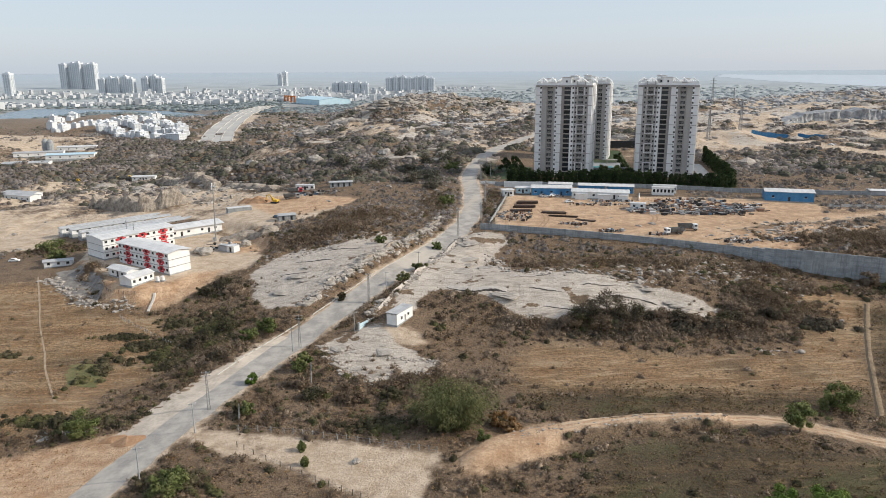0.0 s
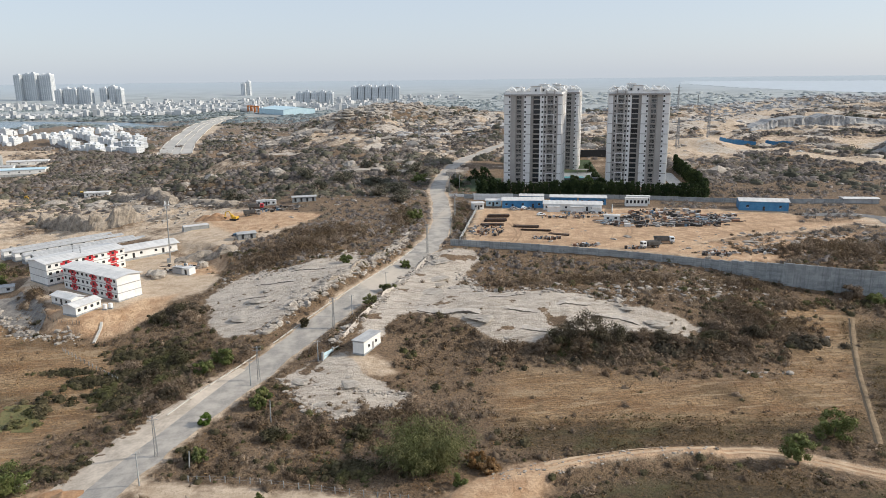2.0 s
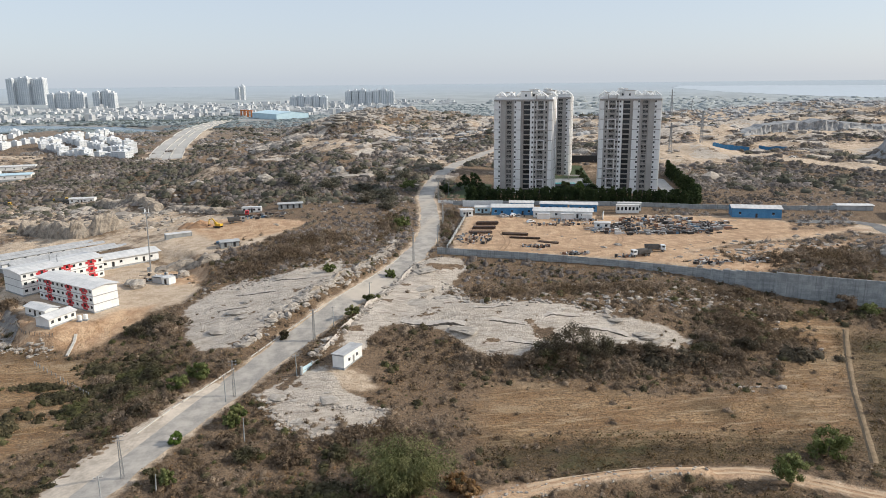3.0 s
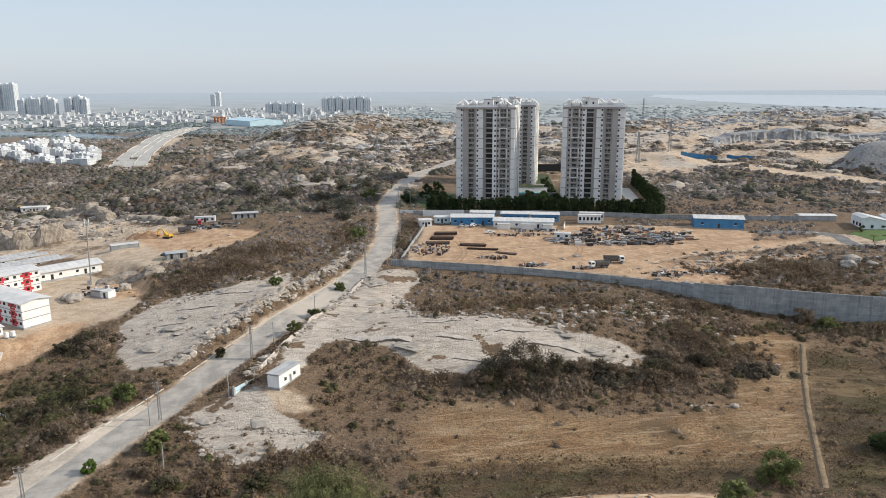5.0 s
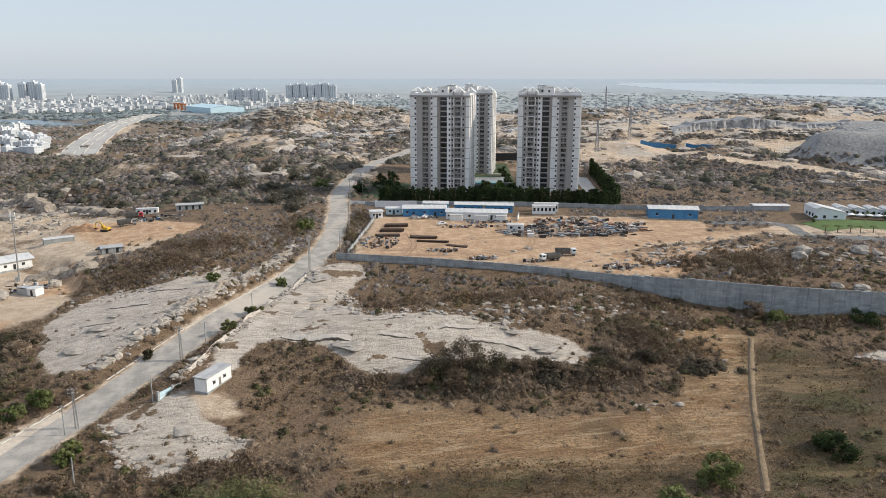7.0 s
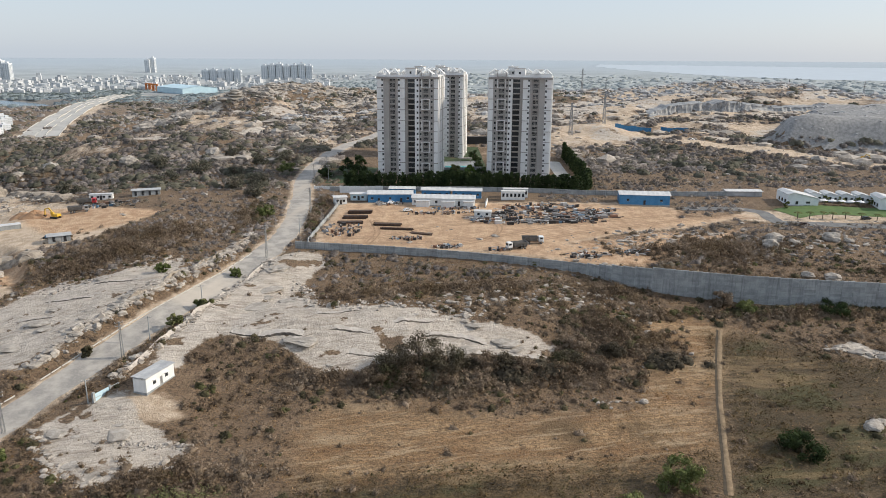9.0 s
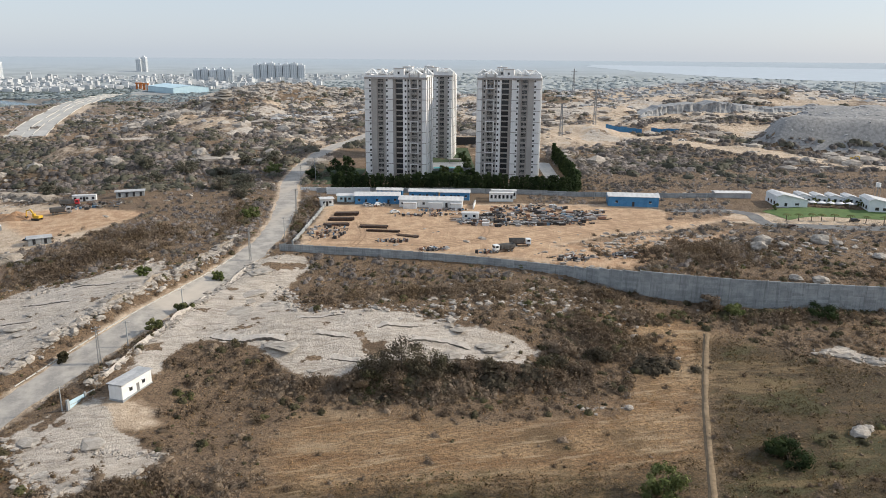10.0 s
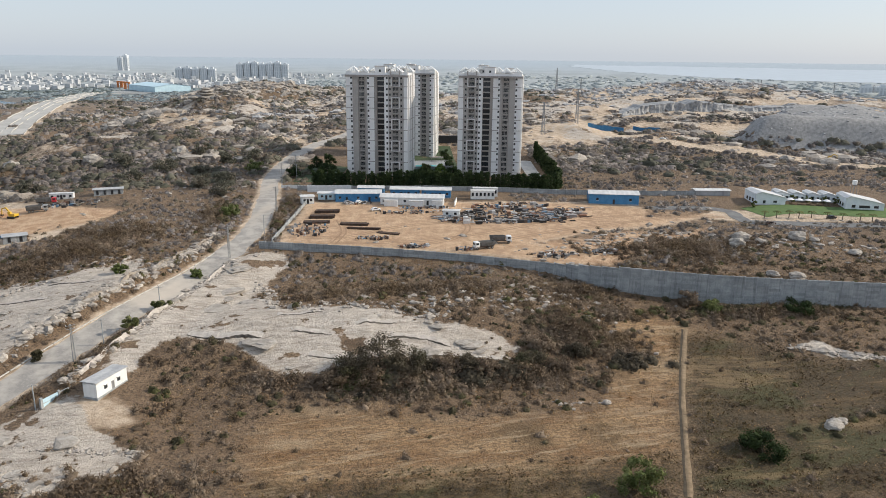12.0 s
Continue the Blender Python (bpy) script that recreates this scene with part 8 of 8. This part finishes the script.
# quarry
for p0, p1 in (((231, 610), (260, 603.5)), ((269, 609), (290, 603))):
    d = Vector(p1) - Vector(p0)
    t = thing("sheet_fence", pose(p0[0], p0[1], h(*p0), 0, 0, math.degrees(math.atan2(d.y, d.x))), "blue sheet fence on the quarry floor", "fence", "blue fences")
    n = int(d.length / 2.4)
    for k in range(n):
        q = Vector(p0) + d.normalized() * k * 2.4
        dz = h(q.x, q.y) - h(*p0)
        part("panel", box(k * 2.4, -0.05, dz - 1.5, k * 2.4 + 2.36, 0.05, dz + 4.4), M_BLUE, t)
        part("post", box(k * 2.4 - 0.08, 0.05, dz - 1.5, k * 2.4 + 0.08, 0.2, dz + 4.6), M_STEEL, t)
rows = []
rng = np.random.default_rng(77)
for _ in range(2600):
    a, r = rng.uniform(0, math.tau), math.sqrt(rng.random())
    rows.append((490 + 150 * r * math.cos(a), 560 + 70 * r * math.sin(a), 0.5 + 1.9 * rng.random() ** 2.5, rng.uniform(0.7, 1.2)))
rows += along_line([(312, 512), (400, 478), (520, 446), (630, 460)], 500, 9, 0.3, 1.2, rng)
rows += along_line([(260, 790), (338, 770), (450, 760), (520, 740)], 500, 12, 0.8, 4.0, rng)
rows += along_line([(150, 1000), (300, 1010), (520, 960), (700, 900)], 700, 40, 1.0, 6.0, rng)
rows += along_line([(-40, 720), (60, 760), (160, 760)], 260, 30, 1.0, 5.0, rng)
rows += along_line([(330, 960), (470, 945), (640, 950)], 600, 26, 1.0, 4.5, rng)
scatter("quarry_stone", "broken grey quarry stone in heaps", "stone", M_QUARRY, rows, STONES, 78, False)
rows = along_line([(-160, 985), (-70, 965), (30, 985)], 620, 24, 1.0, 4.5, rng)
rows += along_line([(-170, 752), (-150, 758), (-132, 762)], 90, 8, 2.0, 6.5, rng, 1.4)
rows += along_line([(-40, 660), (-10, 680), (20, 700)], 150, 14, 0.8, 3.5, rng)
rows += along_line([(-20, 560), (10, 580)], 110, 9, 0.6, 3.0, rng)
scatter("ridge_rubble", "pale pinkish rubble heaped along the stony ridge", "stone", M_RUBBLE, rows, STONES, 82, False)
rows = along_line([(-250, 470), (-180, 440), (-130, 400)], 320, 12, 0.4, 2.6, rng)
rows += along_line([(-215, 400), (-170, 395), (-140, 375)], 160, 8, 0.3, 1.6, rng)
scatter("pit_stone", "tan broken stone in the earth diggings", "stone", M_RUBBLE, rows, STONES, 80, False)
bm = bmesh.new()
pts, _ = along([(300, 716), (318, 730), (345, 738), (372, 741), (400, 738), (440, 745), (505, 742)], 2.0)
rng = np.random.default_rng(79)
prev = None
for i, p in enumerate(pts):
    z, u = h(p.x, p.y), i / (len(pts) - 1)
    rib = 2.6 * float(vnoise(i * 0.42, 3, 4)) + 0.5 * rng.normal()
    top = z + (10.5 - 6.0 * smooth(0.45, 0.75, np.array(u))) * min(1.0, 6 * u, 6 * (1 - u)) * (0.9 + 0.25 * float(vnoise(i * 0.3, 9, 4)))
    row = []
    for out, share in ((-3.0, -0.2), (-1.2, 0.12), (0.0, 0.4), (0.5, 0.72), (0.9, 0.97), (2.5, 1.0), (24, 1.0), (38, -0.2)):
        wob = rib if 0.05 < share < 0.98 else 0
        row.append(bm.verts.new((p.x + 0.3 * rng.normal() * (0 < share < 1), p.y + out + wob + 0.35 * rng.normal() * (0 < share < 1), z + (top - z) * share)))
    if prev:
        for k in range(len(row) - 1):
            bm.faces.new((prev[k], row[k], row[k + 1], prev[k + 1]))
    else:
        bm.faces.new(row[::-1])
    prev = row
bm.faces.new(prev)
tagged(part("quarry_cliff", bm, M_CLIFF), "blasted grey rock face of the quarry", "cliff")
for i, (x, y, tall) in enumerate(((222, 612, 30), (300, 940, 34), (450, 1300, 40), (700, 1150, 36), (850, 1180, 36), (930, 1190, 36), (100, 640, 26), (180, 560, 24), (-20, 640, 20))):
    t = thing("power_pylon", pose(x, y, h(x, y) - 0.5), "tall thin grey power pylon on the plain", "pylon", "far pylons")
    part("mast", beams([((-1.2, -1.2, 0), (-0.3, -0.3, tall)), ((1.2, -1.2, 0), (0.3, -0.3, tall)), ((1.2, 1.2, 0), (0.3, 0.3, tall)), ((-1.2, 1.2, 0), (-0.3, 0.3, tall))] + [((-1.2 + 0.9 * k / 8, -1.2 + 0.9 * k / 8, tall * k / 8), (1.2 - 0.9 * (k + 1) / 8, 1.2 - 0.9 * (k + 1) / 8, tall * (k + 1) / 8)) for k in range(8)], 0.3), M_STEEL, t)
    for z in (0.78, 0.9):
        part("cross_arm", beams([((-4, 0, tall * z), (4, 0, tall * z))], 0.35), M_STEEL, t)
# industrial sheds at the left edge of the plain
for p0, p1, d, m in (((-385, 560), (-352, 570), 14, M_GREYROOF), ((-372, 600), (-335, 612), 16, M_PALEBLUE), ((-310, 446), (-286, 440), 8, M_GREYROOF), ((-300, 432), (-278, 424), 8, M_GREYROOF), ((-440, 660), (-400, 676), 14, M_GREYROOF), ((-420, 700), (-386, 712), 14, M_ROOF)):
    shed("works_shed", "low works shed with a sheet roof on bare ground", p0, p1, d, 3.6, 0.8, M_WHITE, m, windows=5, category="shed", group="works sheds")
for x, y in ((-425, 690), (-418, 686)):
    t = thing("silo", pose(x, y, h(x, y)), "cream storage silo beside works sheds", "silo", "silos")
    part("drum", tube((0, 0, 0), (0, 0, 16), 3.2, 3.2, 14), M_CONC, t)
    part("cone", tube((0, 0, 16), (0, 0, 18.5), 3.2, 0.6, 14), M_CONC, t)

# wheel ruts on the dirt track and in the yard
def ruts(line, mat, label, gap=0.95, wide=0.28, ragged=0.15):
    for side in (-gap, gap):
        me = strip_mesh("rut", line, [side - wide, side, side + wide], 0.05, 1.5, 0.0)
        me.materials.append(mat)
        tagged(new("wheel_rut", me), label, "rut", kind="structure")


ruts([(22, 142.5), (36, 147.5)] + TRACK[3:], M_PALERUT, "pale wheel rut worn into the dirt track", 0.9, 0.42)
for line in ([(24, 305), (44, 303), (66, 305), (88, 312), (110, 322), (140, 330), (168, 336)], [(20, 312), (36, 312), (52, 322), (70, 328), (90, 330), (112, 326)], [(60, 298), (76, 306), (84, 320), (82, 334), (74, 344)],
             [(98, 304), (120, 314), (146, 322), (176, 330), (200, 330)], [(30, 303), (34, 318), (32, 336)]):
    ruts(line, M_RUT, "dark wheel rut pressed into orange sand", 0.95, 0.35)


# cut banks and spoil in the earth diggings
def earth_bank(line, tall, seed, label):
    """A raw cut face with a broken top that runs back into the slope."""
    rng = np.random.default_rng(seed)
    pts, dirs = along(line, 1.2)
    bm, prev = bmesh.new(), None
    for i, (p, d) in enumerate(zip(pts, dirs)):
        back = Vector((-d.y, d.x))
        ease = min(1.0, i / 5, (len(pts) - 1 - i) / 5)
        top = tall * ease * (0.85 + 0.7 * float(vnoise(i * 0.25, seed, 7)) + 0.2 * rng.random())
        row = []
        for out, share in ((0, -0.15), (0.6, 0.25), (1.3, 0.55), (1.9, 0.85), (3.2, 1.0), (8, 0.8), (15, -0.1)):
            q = p + back * (out + rng.normal() * 0.35 + 2.2 * float(vnoise(i * 0.2, seed, 3)))
            row.append(bm.verts.new((q.x, q.y, h(p.x, p.y) + top * share + (rng.normal() * 0.25 if 0 < share < 0.95 else 0) - 0.2)))
        if prev:
            for k in range(len(row) - 1):
                bm.faces.new((prev[k], row[k], row[k + 1], prev[k + 1]))
        prev = row
    return tagged(part("earth_bank", bm, M_BANK), label, "bank", "cut banks")


def earth_mound(x, y, rx, ry, tall, seed, label):
    bm = bmesh.new()
    rings, n = [], 18
    off = seed * 3.7
    for k in range(6):
        u = k / 5
        ring = []
        for i in range(n):
            a = i * math.tau / n
            w = 1 + 0.35 * noise.noise(Vector((math.cos(a) * 1.5 + off, math.sin(a) * 1.5, u)))
            px, py = rx * u * w * math.cos(a), ry * u * w * math.sin(a)
            ring.append(bm.verts.new((px, py, tall * (1 - u) ** 0.9 * (1 + 0.4 * noise.noise(Vector((px * 0.5, py * 0.5, off)))) + h(x + px, y + py) - h(x, y) - 0.15)))
        rings.append(ring)
    for a, b in zip(rings, rings[1:]):
        for i in range(n):
            bm.faces.new((a[i], a[(i + 1) % n], b[(i + 1) % n], b[i]))
    ob = tagged(part("earth_mound", bm, M_SPOIL), label, "mound", "earth mounds")
    ob.matrix_basis = pose(x, y, h(x, y))
    return ob


for i, (line, tall) in enumerate((([(-228, 397), (-212, 390), (-196, 378), (-181, 367), (-168, 371), (-158, 380)], 8.0), ([(-226, 486), (-196, 460), (-178, 443), (-163, 431)], 5.0), ([(-160, 429), (-136, 412), (-122, 399), (-114, 394)], 3.2), ([(-158, 378), (-147, 378), (-136, 382)], 3.2), ([(-113, 297), (-104, 300), (-94, 298), (-88, 296)], 3.5))):
    earth_bank(line, tall, 90 + i, "raw tan cut face of dug earth and stone")
for i, (x, y, rx, ry, tall) in enumerate(((-113, 359, 7, 4.5, 3.2), (-120, 362, 5, 4, 2.2), (-79.5, 138.5, 4.5, 3.0, 1.5), (-84, 140, 4, 2.5, 1.2))):
    earth_mound(x, y, rx, ry, tall, i + 1, "tipped mound of loose orange earth")
